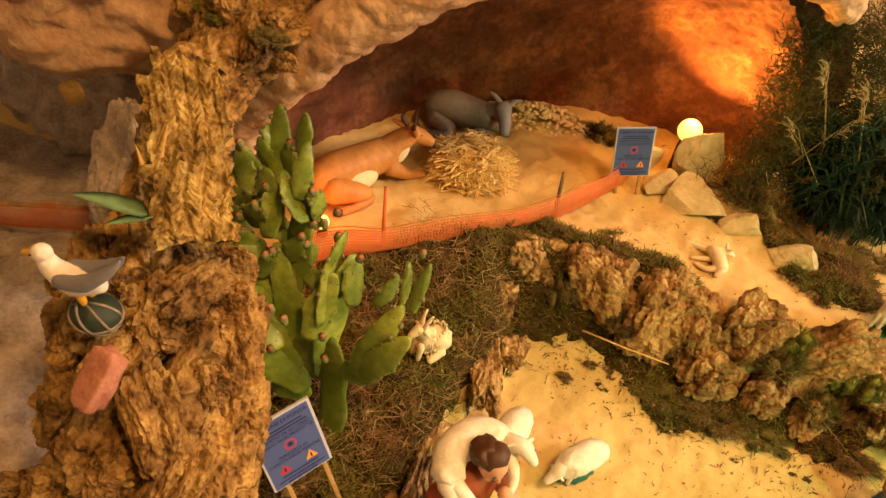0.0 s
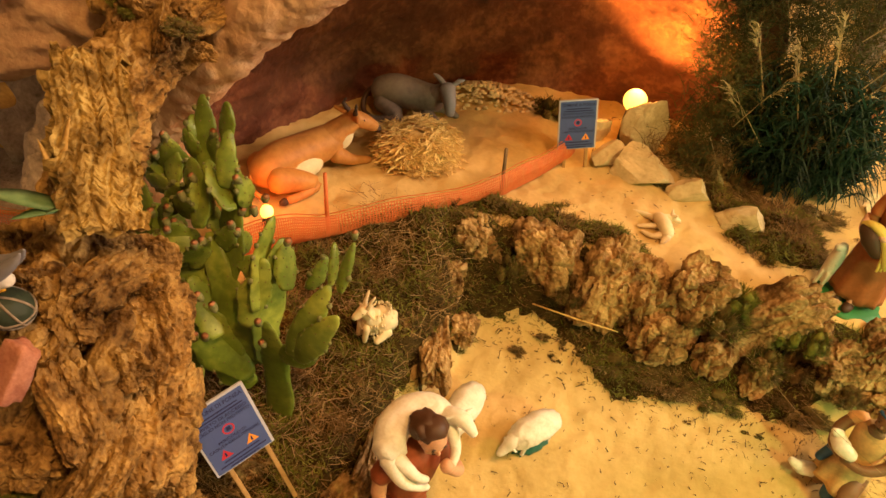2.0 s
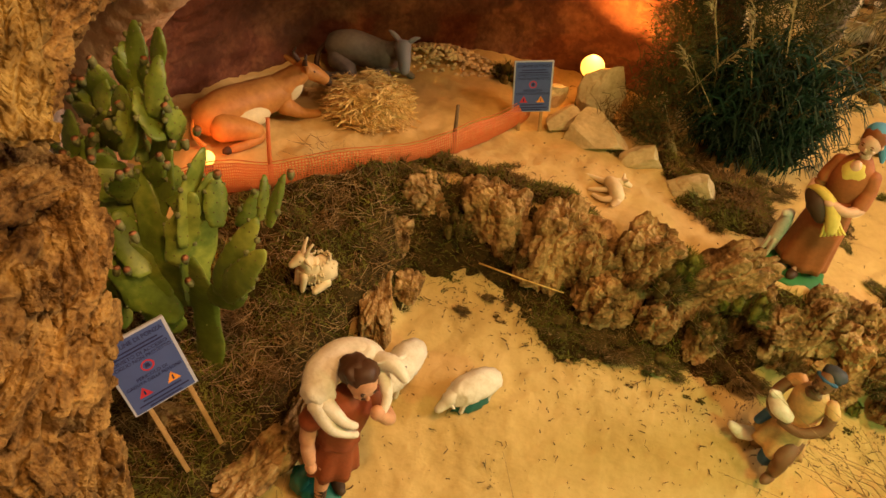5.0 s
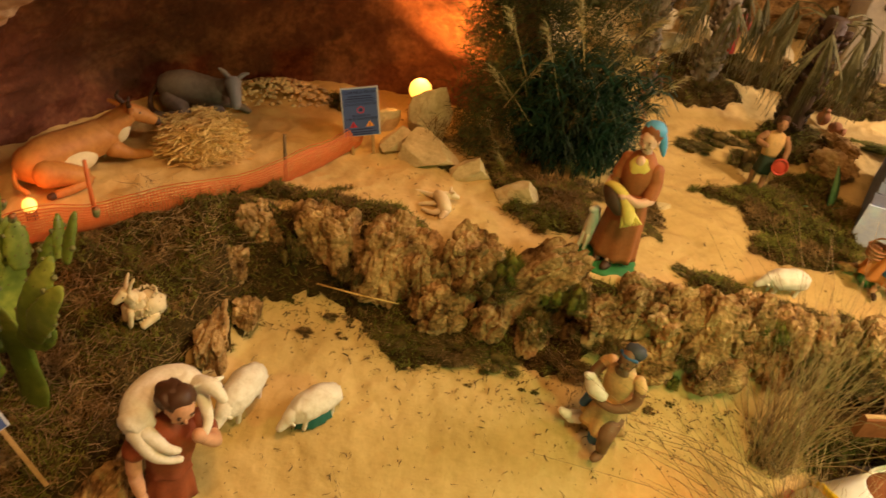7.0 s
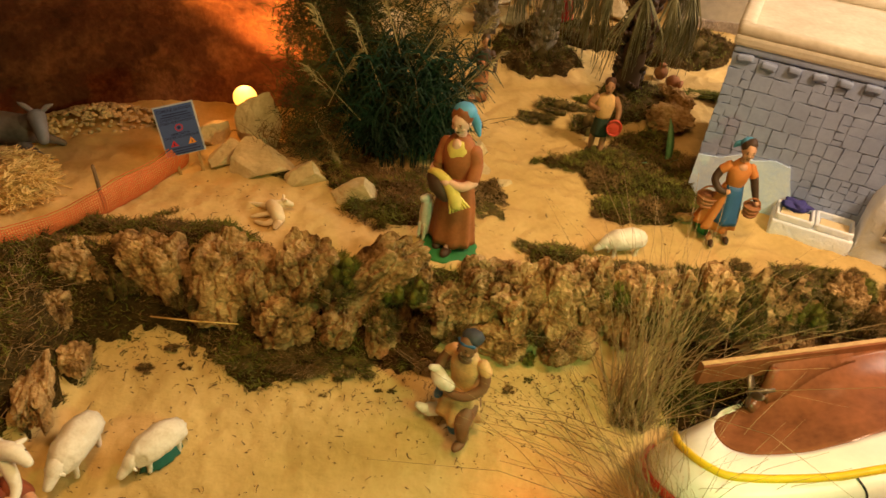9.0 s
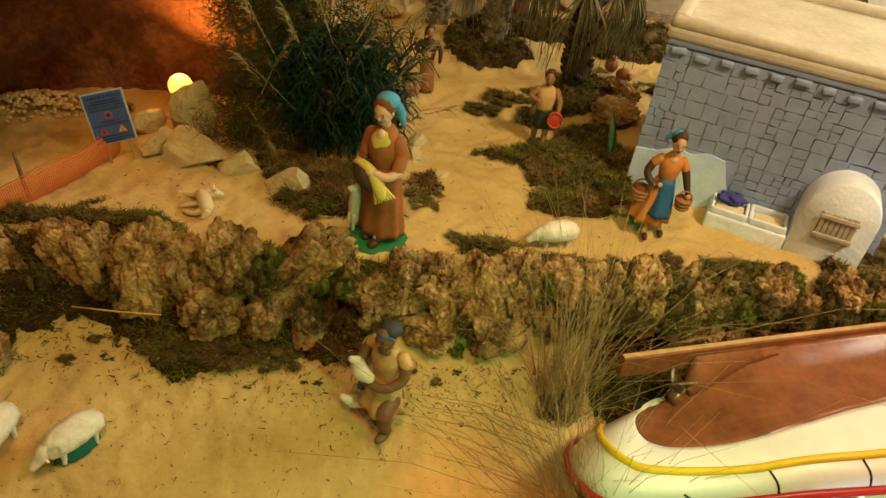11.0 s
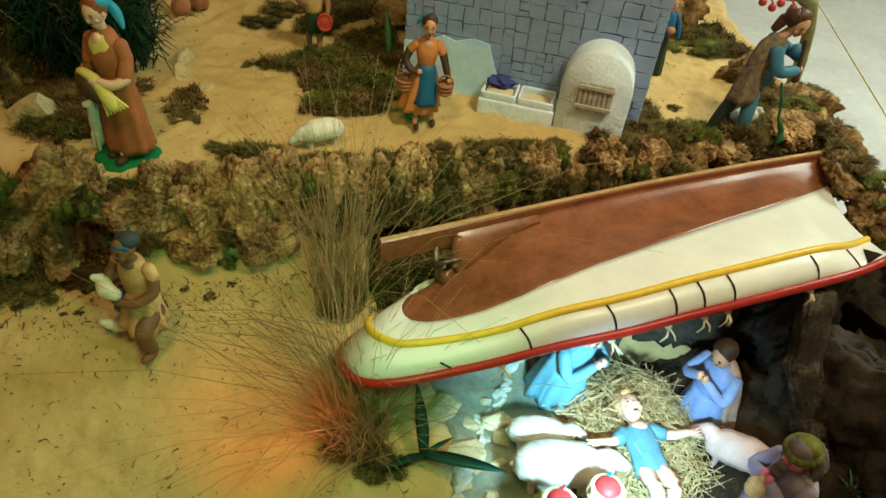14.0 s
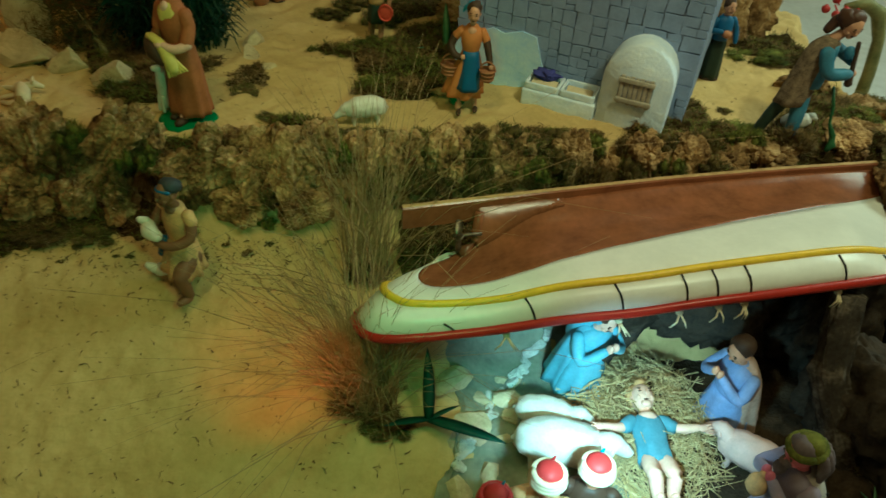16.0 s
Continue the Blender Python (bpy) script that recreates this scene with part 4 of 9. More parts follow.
lump(2, (0.900, 0.092, 0.080), (0.036, 0.034, 0.044), (0, -10, 40))
lump(1, (0.972, 0.096, 0.082), (0.036, 0.034, 0.046), (0, 10, 85))
lump(6, (1.050, 0.104, 0.076), (0.042, 0.036, 0.034), (0, -8, 15))
lump(5, (1.135, 0.116, 0.090), (0.056, 0.042, 0.026), (0, 6, 30))
lump(4, (1.300, 0.165, 0.095), (0.046, 0.042, 0.024), (0, -6, 60))
# cork along the bank
for i, (x, y, z, sx, sy, sz, t) in enumerate((
        (-0.530, -0.140, 0.0, 0.026, 0.070, 0.030, 22), (-0.500, -0.075, -0.01, 0.020, 0.022, 0.020, 0), (-0.548, -0.315, -0.055, 0.024, 0.075, 0.032, 8), (-0.580, -0.430, -0.085, 0.028, 0.070, 0.036, -14), (-0.625, -0.535, -0.110, 0.032, 0.060, 0.040, -25), (-0.695, -0.425, -0.035, 0.035, 0.016, 0.020, 35))):
    lump(i + 1, (x, y, z), (sx, sy, sz), (0, 6 * (i % 2), t), "slab of grey-brown cork bark edging the bank", "cork slabs of the bank")

# ---- moss ----
for a in ((0, 0.232, 0.155, 0.040, 0.020, 0.014), (0, 0.320, 0.130, 0.035, 0.022, 0.018), (1, 0.395, 0.105, 0.05, 0.028, 0.020), (0, 0.440, 0.120, 0.040, 0.03, 0.024), (0, 0.515, 0.110, 0.050, 0.034, 0.034), (2, 0.52, 0.05, 0.032, 0.026, 0.045, 0.03), (0, 0.605, 0.085, 0.040, 0.030, 0.045, 0.05), (3, 0.68, 0.125, 0.045, 0.026, 0.022), (0, 0.735, 0.130, 0.040, 0.025, 0.024), (0, 0.80, 0.115, 0.030, 0.022, 0.028), (0, 0.865, 0.09, 0.026, 0.03, 0.045, 0.06), (0, 0.945, 0.10, 0.022, 0.02, 0.038, 0.07)):
    moss(*a)
for a in ((0, 0.985, 0.150, 0.045, 0.028, 0.022), (1, 1.045, 0.155, 0.055, 0.034, 0.022), (2, 1.09, 0.185, 0.05, 0.04, 0.02), (0, 1.15, 0.14, 0.06, 0.035, 0.022), (0, 1.02, 0.24, 0.035, 0.05, 0.022), (0, 1.10, 0.27, 0.018, 0.015, 0.012), (2, 1.25, 0.20, 0.08, 0.05, 0.03), (1, 1.31, 0.28, 0.08, 0.06, 0.035), (0, 1.34, 0.12, 0.06, 0.06, 0.03), (2, 1.24, 0.52, 0.09, 0.06, 0.025), (1, 1.37, 0.02, 0.04, 0.06, 0.035), (2, 1.37, -0.12, 0.035, 0.06, 0.03)):
    moss(*a)
for a in ((0, 0.55, 0.36, 0.05, 0.05, 0.018), (3, 0.57, 0.46, 0.06, 0.05, 0.02), (0, 0.45, 0.50, 0.05, 0.04, 0.03), (0, 0.40, 0.62, 0.05, 0.04, 0.05), (0, 0.28, 0.66, 0.045, 0.035, 0.022), (0, 0.35, 0.70, 0.07, 0.04, 0.03), (2, 0.42, 0.74, 0.05, 0.04, 0.03), (0, 0.32, 0.93, 0.06, 0.05, 0.06), (0, 0.76, 1.06, 0.10, 0.05, 0.06), (2, 0.70, 0.82, 0.10, 0.04, 0.02), (0, 0.95, 0.95, 0.12, 0.06, 0.04)):
    moss(*a)
for a in ((0, 0.165, 0.255, 0.035, 0.04, 0.008), (0, -0.005, 0.265, 0.055, 0.035, 0.028), (1, 0.04, 0.235, 0.03, 0.02, 0.012), (3, -0.03, 0.335, 0.07, 0.03, 0.025), (1, -0.12, 0.40, 0.05, 0.04, 0.03), (3, -0.30, 0.42, 0.04, 0.03, 0.02), (0, -0.50, 0.50, 0.045, 0.04, 0.045), (3, -0.20, 0.46, 0.05, 0.05, 0.05), (1, 0.05, 0.36, 0.05, 0.03, 0.02), (0, -0.25, 0.335, 0.03, 0.02, 0.012)):
    moss(*a)
# loose crumbs of moss strewn along both edges of the wall
strew = random.Random(14)
for _ in range(22):
    x = strew.uniform(-0.42, 0.30)
    y = along(EDGE_LOW, x) - strew.uniform(0.0, 0.06)
    r = strew.uniform(0.005, 0.011)
    moss(strew.choice((0, 1, 1, 3)), x, y, r * 1.3, r, r * 0.6)
for _ in range(14):
    x = strew.uniform(0.36, 1.10)
    y = along(EDGE_TOP, x) + strew.uniform(-0.05, 0.03)
    r = strew.uniform(0.016, 0.028)
    moss(strew.choice((0, 0, 1, 2)), x, y, r * 1.2, r, r * 0.9)


def moss_mat(edge, mats, blades, rise=0.012, long=0.011, seed=1, label="matted brown and green moss on the display bank"):
    """A moss mat with a ragged outline: a lumpy cushion grown over with fine bent fibres."""
    rnd = random.Random(seed)
    n = len(edge)

    def inside(x, y):
        x, y = x + 0.014 * noise.noise(Vector((x * 45, y * 45, seed))), y + 0.014 * noise.noise(Vector((x * 45, y * 45, seed + 9)))
        hit, near = False, 9.0
        for k in range(n):
            (ax, ay), (bx, by) = edge[k], edge[(k + 1) % n]
            if (ay > y) != (by > y) and x < (bx - ax) * (y - ay) / (by - ay) + ax:
                hit = not hit
            t = max(0.0, min(1.0, ((x - ax) * (bx - ax) + (y - ay) * (by - ay)) / ((bx - ax) ** 2 + (by - ay) ** 2 + 1e-9)))
            near = min(near, math.hypot(x - ax - t * (bx - ax), y - ay - t * (by - ay)))
        return near if hit else -near

    def top(x, y, d):
        swell = smooth(d / 0.02)
        return ground_z(x, y) - 0.003 + swell * (0.006 + rise * max(0.0, 0.55 + fbm(Vector((x * 22, y * 22, seed)), 4)) + 0.35 * rise * abs(noise.noise(Vector((x * 70, y * 70, seed)))) + 0.003 * fbm(Vector((x * 120, y * 120, 0)), 2))

    x0, x1 = min(p[0] for p in edge) - 0.01, max(p[0] for p in edge) + 0.01
    y0, y1 = min(p[1] for p in edge) - 0.01, max(p[1] for p in edge) + 0.01
    step = 0.005
    nx, ny = int((x1 - x0) / step) + 1, int((y1 - y0) / step) + 1
    verts, faces, which, index, cells = [], [], [], {}, []
    for j in range(ny + 1):
        for i in range(nx + 1):
            x, y = x0 + i * step, y0 + j * step
            d = inside(x, y)
            if d > -0.004:
                index[i, j] = len(verts)
                verts.append((x, y, top(x, y, max(0.0, d))))
    for (i, j), a in index.items():
        if (i + 1, j) in index and (i, j + 1) in index and (i + 1, j + 1) in index:
            faces.append((a, index[i + 1, j], index[i + 1, j + 1], index[i, j + 1]))
            which.append(0)
            cells.append(a)
    mound = len(faces)
    for _ in range(blades):
        p = Vector(verts[rnd.choice(cells)]) + Vector((rnd.uniform(-0.004, 0.004), rnd.uniform(-0.004, 0.004), rnd.uniform(-0.001, 0.002)))
        a = rnd.uniform(0, 6.283)
        d = Vector((math.cos(a), math.sin(a), rnd.uniform(0.0, 1.3))).normalized() * long * rnd.uniform(0.4, 1.5)
        w = Vector((-math.sin(a), math.cos(a), rnd.uniform(-0.4, 0.4))) * rnd.uniform(0.0004, 0.0010)
        bend = Vector((rnd.uniform(-1, 1), rnd.uniform(-1, 1), -0.3)) * long * 0.35
        q = len(verts)
        verts += [tuple(p - w), tuple(p + w), tuple(p + d * 0.55 + w * 0.8), tuple(p + d * 0.55 - w * 0.8), tuple(p + d + bend)]
        faces += [(q, q + 1, q + 2, q + 3), (q + 3, q + 2, q + 4)]
        patch = noise.noise(p * 16 + Vector((seed, 0, 0))) + rnd.uniform(-0.55, 0.55)
        m = 2 if patch > 0.15 else 3 if patch < -0.18 else 1
        which += [m, m]
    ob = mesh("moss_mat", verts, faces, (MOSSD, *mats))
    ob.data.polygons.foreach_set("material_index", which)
    ob.data.polygons.foreach_set("use_smooth", [k < mound for k in range(len(faces))])
    return tagged(ob, label, "moss", "moss mats", "stuff")


moss_mat([(-0.485, -0.045), (-0.515, -0.15), (-0.55, -0.23), (-0.565, -0.29), (-0.565, -0.37), (-0.60, -0.475), (-0.66, -0.60), (-0.84, -0.60), (-0.84, -0.10), (-0.70, 0.0), (-0.64, 0.075), (-0.585, 0.10), (-0.535, 0.08), (-0.49, 0.01)], (MOSS, MOSSG, MOSSB), 26000, 0.016, 0.013, 1)
moss_mat([(-0.60, 0.09), (-0.585, 0.0), (-0.50, -0.025), (-0.43, 0.008), (-0.36, 0.016), (-0.315, -0.028), (-0.258, -0.062), (-0.205, -0.070), (-0.155, -0.045), (-0.13, -0.022), (-0.07, -0.022), (-0.005, -0.034), (0.05, -0.008), (0.10, 0.02), (0.12, 0.085)], (MOSS, MOSSG, MOSSB), 9500, 0.012, 0.011, 2, "dark brown moss fringe at the foot of the cork wall")
moss_mat([(-0.61, 0.08), (-0.555, 0.14), (-0.50, 0.155), (-0.46, 0.142), (-0.42, 0.16), (-0.385, 0.148), (-0.31, 0.165), (-0.25, 0.135), (-0.215, 0.105), (-0.30, 0.095), (-0.45, 0.095), (-0.54, 0.10)], (MOSS, MOSSG, MOSSB), 5500, 0.014, 0.011, 3, "olive moss on the sand above the cork wall")
moss_mat([(-0.44, 0.165), (-0.40, 0.20), (-0.385, 0.19), (-0.40, 0.165)], (MOSS, MOSSG, MOSSB), 500, 0.006, 0.008, 4, "small tuft of moss on the sand")
moss_mat([(0.242, 0.455), (0.345, 0.418), (0.372, 0.337), (0.345, 0.295), (0.40, 0.248), (0.45, 0.265), (0.509, 0.262), (0.575, 0.32), (0.60, 0.40), (0.58, 0.50), (0.57, 0.63), (0.47, 0.60), (0.42, 0.535), (0.351, 0.51)], (MOSS, MOSSB, MOSSG), 15000, 0.014, 0.011, 5, "broad brown moss field before the palms")
moss_mat([(-0.105, 0.215), (-0.05, 0.190), (0.03, 0.20), (0.05, 0.27), (0.04, 0.35), (-0.014, 0.38), (-0.09, 0.33), (-0.14, 0.37), (-0.19, 0.36), (-0.13, 0.27)], (MOSS, MOSSG, MOSSB), 7000, 0.016, 0.012, 6, "dark moss round the foot of the reed bush")
moss_mat([(0.118, 0.35), (0.18, 0.36), (0.19, 0.29), (0.14, 0.25), (0.112, 0.28)], (MOSS, DRY, MOSSB), 2400, 0.005, 0.006, 7, "flat grey-brown moss patch on the sand")
moss_mat([(0.205, 0.150), (0.255, 0.180), (0.335, 0.155), (0.345, 0.115), (0.22, 0.12)], (MOSS, MOSSG, MOSSB), 2200, 0.012, 0.010, 8, "dark moss on the edge of the terrace")
moss_mat([(0.865, 0.160), (0.91, 0.205), (0.985, 0.225), (1.01, 0.30), (1.05, 0.30), (1.06, 0.20), (1.14, 0.155), (1.22, 0.135), (1.24, 0.09), (1.0, 0.085), (0.88, 0.11)], (MOSS, MOSSG, MOSSB), 6500, 0.020, 0.011, 9, "green moss banked against the house corner")
moss_mat([(1.10, 0.14), (1.20, 0.25), (1.27, 0.34), (1.36, 0.36), (1.40, 0.20), (1.38, 0.06), (1.22, 0.08)], (MOSSG, MOSS, MOSSB), 8000, 0.020, 0.011, 10, "green moss under the piper figurine")
moss_mat([(1.18, 0.60), (1.26, 0.66), (1.37, 0.64), (1.40, 0.48), (1.34, 0.46), (1.24, 0.52)], (MOSSG, MOSS, MOSSB), 4000, 0.014, 0.010, 11, "green moss beside the sand path")
moss_mat([(0.46, -0.075), (0.55, -0.085), (0.64, -0.06), (0.70, -0.02), (0.70, 0.06), (0.46, 0.06), (0.45, -0.02)], (MOSS, MOSSG, MOSSB), 5000, 0.020, 0.012, 12, "dark moss in the hollow behind the boat")
moss_mat([(0.20, 0.90), (0.27, 0.84), (0.36, 0.86), (0.43, 0.93), (0.40, 1.02), (0.52, 1.02), (0.62, 0.95), (0.78, 0.97), (0.90, 1.08), (0.80, 1.18), (0.30, 1.16), (0.18, 1.02)], (MOSS, MOSSB, MOSSG), 9000, 0.022, 0.012, 13, "dark moss and earth under the palms")
moss_mat([(0.42, 0.62), (0.52, 0.66), (0.62, 0.74), (0.60, 0.86), (0.48, 0.86), (0.42, 0.76)], (MOSS, MOSSB, MOSSG), 4000, 0.020, 0.012, 14, "dark moss round the palm trunk")
# upright cushions between the cork lumps
moss(2, -0.108, 0.052, 0.046, 0.036, 0.060, 0.098)
moss(3, 0.016, 0.060, 0.044, 0.036, 0.070, 0.060)
moss(3, 0.020, 0.040, 0.036, 0.030, 0.060, 0.020)
moss(2, 0.218, 0.012, 0.024, 0.016, 0.030)
moss(0, 0.660, 0.090, 0.046, 0.034, 0.040, 0.115)
moss(0, 0.600, 0.082, 0.036, 0.032, 0.055, 0.070)
moss(0, 0.826, 0.080, 0.040, 0.034, 0.050, 0.060)
for i, (x, y, z, r) in enumerate(((0.575, 0.090, 0.095, 0.032), (0.715, 0.098, 0.095, 0.032), (0.790, 0.100, 0.100, 0.034), (0.865, 0.104, 0.100, 0.030), (0.935, 0.106, 0.105, 0.034), (1.005, 0.110, 0.110, 0.034), (1.085, 0.118, 0.115, 0.036), (1.180, 0.124, 0.115, 0.036), (0.430, 0.085, 0.085, 0.032), (0.500, 0.088, 0.090, 0.036), (0.350, 0.086, 0.085, 0.026), (0.680, 0.060, 0.060, 0.028), (0.795, 0.064, 0.060, 0.026))):
    moss((0, 0, 2, 1)[i % 4], x, y, r, r * 0.85, r * 1.1, z)
# dark tufts bulging out of the joints of the wall
for i, (x, y, z, r, h) in enumerate(((-0.108, 0.034, 0.075, 0.040, 0.062), (0.014, 0.036, 0.068, 0.042, 0.062), (-0.022, 0.014, 0.030, 0.034, 0.050), (0.100, 0.020, 0.010, 0.032, 0.040), (0.240, 0.018, 0.020, 0.026, 0.040), (0.350, 0.044, 0.095, 0.034, 0.040), (0.425, 0.036, 0.040, 0.030, 0.060), (0.505, 0.040, 0.045, 0.038, 0.066), (0.590, 0.042, 0.045, 0.040, 0.070),
                                     (0.690, 0.048, 0.070, 0.034, 0.055), (0.735, 0.055, 0.090, 0.030, 0.040), (0.800, 0.056, 0.060, 0.032, 0.055), (0.865, 0.062, 0.070, 0.034, 0.050), (0.935, 0.068, 0.080, 0.034, 0.045), (1.010, 0.076, 0.085, 0.036, 0.040), (-0.345, 0.034, 0.030, 0.030, 0.050), (-0.460, 0.040, 0.040, 0.030, 0.050))):
    moss((0, 2, 0, 1)[i % 4], x, y, r, r * 0.85, h, z)
for i, (x, y, rx, ry) in enumerate(((-0.235, -0.008, 0.062, 0.040), (-0.150, -0.014, 0.055, 0.036), (-0.070, -0.012, 0.046, 0.034), (0.055, 0.0, 0.050, 0.030))):
    moss((0, 1)[i % 2], x, y, rx, ry, 0.024)
# moss packed into the wall
for i in range(21):
    x = 0.41 + 0.034 * i
    r = strew.uniform(0.024, 0.034)
    moss(strew.choice((0, 2, 0, 1)), x, along(EDGE_TOP, x) - strew.uniform(0.03, 0.06), r, r * 0.9, r * 1.3, strew.uniform(0.03, 0.055))
for x, y, z in ((1.36, 0.05, 0.105), (1.40, -0.05, 0.075), (1.40, 0.16, 0.10), (1.37, 0.10, 0.105), (1.42, 0.30, 0.11), (1.36, 0.24, 0.11), (1.40, 0.0, 0.09)):
    r = strew.uniform(0.03, 0.045)
    moss(strew.choice((0, 2, 1)), x, y, r, r, r * 0.5, z)
# moss on the cork tower
for i, (x, y, z, r) in enumerate(((-0.735, -0.57, 0.245, 0.02), (-0.79, -0.66, 0.21, 0.018), (-0.855, -0.215, 0.49, 0.022), (-0.945, -0.20, 0.49, 0.026), (-0.905, -0.38, 0.39, 0.02), (-0.76, -0.62, 0.17, 0.018))):
    moss(2 * (i % 2), x, y, r, r, r * 0.6, z)

# ---- dry grass over the bank and straw ----
rnd = random.Random(21)
paths = []
for _ in range(900):
    x, y = rnd.uniform(-0.74, -0.53), rnd.uniform(-0.50, 0.06)
    p = Vector((x, y, ground_z(x, y) + rnd.uniform(0.005, 0.02)))
    a = rnd.uniform(0, 6.28)
    d = Vector((math.cos(a), math.sin(a), rnd.uniform(0.0, 0.5))) * rnd.uniform(0.02, 0.05)
    k = Vector((rnd.uniform(-1, 1), rnd.uniform(-1, 1), 0)) * 0.016
    paths.append([p, p + d * 0.35 + k + Vector((0, 0, 0.007)), p + d * 0.7 + k * 0.2, p + d])
v, f = strands(paths, [rnd.uniform(0.0004, 0.0008) for _ in paths])
tagged(mesh("dry_grass", v, f, DRY), "tangle of dry straw-coloured grass on the bank", "grass", kind="stuff")

rnd = random.Random(5)
paths = []
for _ in range(2300):
    x, y = rnd.uniform(-0.48, 0.48), rnd.uniform(-0.45, 0.0)
    k = rnd.random()
    if k < 0.25:
        x, y = rnd.uniform(-0.4, 1.2), rnd.uniform(0.12, 0.6)
    elif k < 0.6:
        x = rnd.uniform(-0.45, 0.4)
        y = along(EDGE_LOW, x) - abs(rnd.gauss(0, 0.05))
    p = Vector((x, y, ground_z(x, y) + 0.0035))
    a = rnd.uniform(0, 6.28)
    d = Vector((math.cos(a), math.sin(a), 0)) * rnd.choice((0.0015, 0.002, 0.003, 0.004, 0.006, 0.012))
    q = p + d
    q.z = ground_z(q.x, q.y) + 0.004
    mid = (p + q) / 2 + Vector((rnd.uniform(-1, 1), rnd.uniform(-1, 1), 0.3)) * d.length * 0.3
    paths.append([p, mid, q])
v, f = strands(paths, [rnd.uniform(0.0004, 0.0015) for _ in paths])
tagged(mesh("twig_litter", v, f, TWIG), "dark broken twigs and moss crumbs on sand", "twigs", kind="stuff")
bm = bmesh.new()
tube(bm, [(-0.405, 0.008, 0.012), (-0.33, 0.0, 0.016), (-0.258, -0.004, 0.02)], [0.0016, 0.0014, 0.001], 6)
tagged(part("stick", bm, STRAW), "thin pale reed stalk lying against the cork wall", "stick")

# ---- cactus ----
cactus = thing("prickly_pear_cactus", (-0.70, -0.345, -0.02), "green prickly pear cactus with many pads and fruits", "cactus")
cactus_turn = random.Random(4)


def cactus_pad(a, b, width):
    a, b = Vector(a), Vector(b)
    a, b, width = a - 0.06 * (b - a), b + 0.07 * (b - a), width * 0.92
    d = b - a
    long = d.normalized()
    view = Vector((0.45, -0.70, 0.55))
    side = long.cross(view).normalized()
    side = (Matrix.Rotation(radians(cactus_turn.uniform(-55, 55)), 3, long) @ side)
    face = side.cross(long)
    bm = bmesh.new()
    rows, seg, verts = 16, 20, []
    bend = cactus_turn.uniform(-0.08, 0.08) * d.length
    for j in range(rows + 1):
        t = j / rows
        w = width * 0.5 * (math.sin(math.pi * min(0.985, 0.04 + 0.945 * t ** 0.85)) ** 0.58) * (0.72 + 0.36 * t) + 0.004 * (1 - t)
        th = 0.0038 * (math.sin(math.pi * (0.08 + 0.9 * t)) ** 0.5) + 0.001
        c = a + d * (t * 1.04 - 0.02) + face * bend * math.sin(math.pi * t)
        ring = []
        for s in range(seg):
            ang = 2 * math.pi * s / seg
            lump = 1 + 0.24 * fbm(Vector((a.x * 90 + math.cos(ang) * 1.2, t * 4.5, math.sin(ang))), 3) + 0.035 * math.sin(t * 42) * abs(math.cos(ang))
            ring.append(bm.verts.new(c + side * (w * lump * math.cos(ang)) + face * (th * math.sin(ang))))
        verts.append(ring)
    for r0, r1 in zip(verts, verts[1:]):
        for s in range(seg):
            bm.faces.new((r0[s], r0[(s + 1) % seg], r1[(s + 1) % seg], r1[s])).material_index = 0
    bm.faces.new(verts[0][::-1])
    bm.faces.new(verts[-1])
    # spine cushions
    for j in range(2, rows - 1, 3):
        for s in (2, 5, 8):
            p = verts[j][(s + (j % 2)) % seg].co
            ball(bm, p, (0.0011, 0.0011, 0.0011), None, 1, 1)
            q = verts[j][-((s + (j % 2)) % seg)].co
            ball(bm, q, (0.0010, 0.0010, 0.0010), None, 1, 1)
    for j in range(5, rows + 1, 2):
        for s in (0, seg // 2):
            if cactus_turn.random() < 0.3:
                r = cactus_turn.uniform(0.002, 0.0042)
                ball(bm, verts[j][s].co + long * r * 0.6, (r, r, r * 1.2), None, 2, 1)
    ob = part("pad", bm, (CACTUS, PLUME, FRUIT))
    ob.parent = cactus
    ob.matrix_parent_inverse = Matrix.Translation(-cactus.location)


def cactus_fruit(at):
    bm = bmesh.new()
    d = Vector((cactus_turn.uniform(-0.5, 0.5), cactus_turn.uniform(-0.6, 0.2), 1)).normalized()
    p = Vector(at)
    tube(bm, [p - d * 0.009, p - d * 0.004, p + d * 0.004, p + d * 0.008, p + d * 0.0085], [0.003, 0.0058, 0.0066, 0.0056, 0.003], 10)
    tube(bm, [p + d * 0.0082, p + d * 0.0094, p + d * 0.0082], [0.0056, 0.0048, 0.0036], 10, 1)
    bm.transform(Matrix.Translation(p) @ Matrix.Scale(0.80, 4) @ Matrix.Translation(-p))
    ob = part("fruit", bm, (FRUIT, TERRACOTTA))
    ob.parent = cactus
    ob.matrix_parent_inverse = Matrix.Translation(-cactus.location)


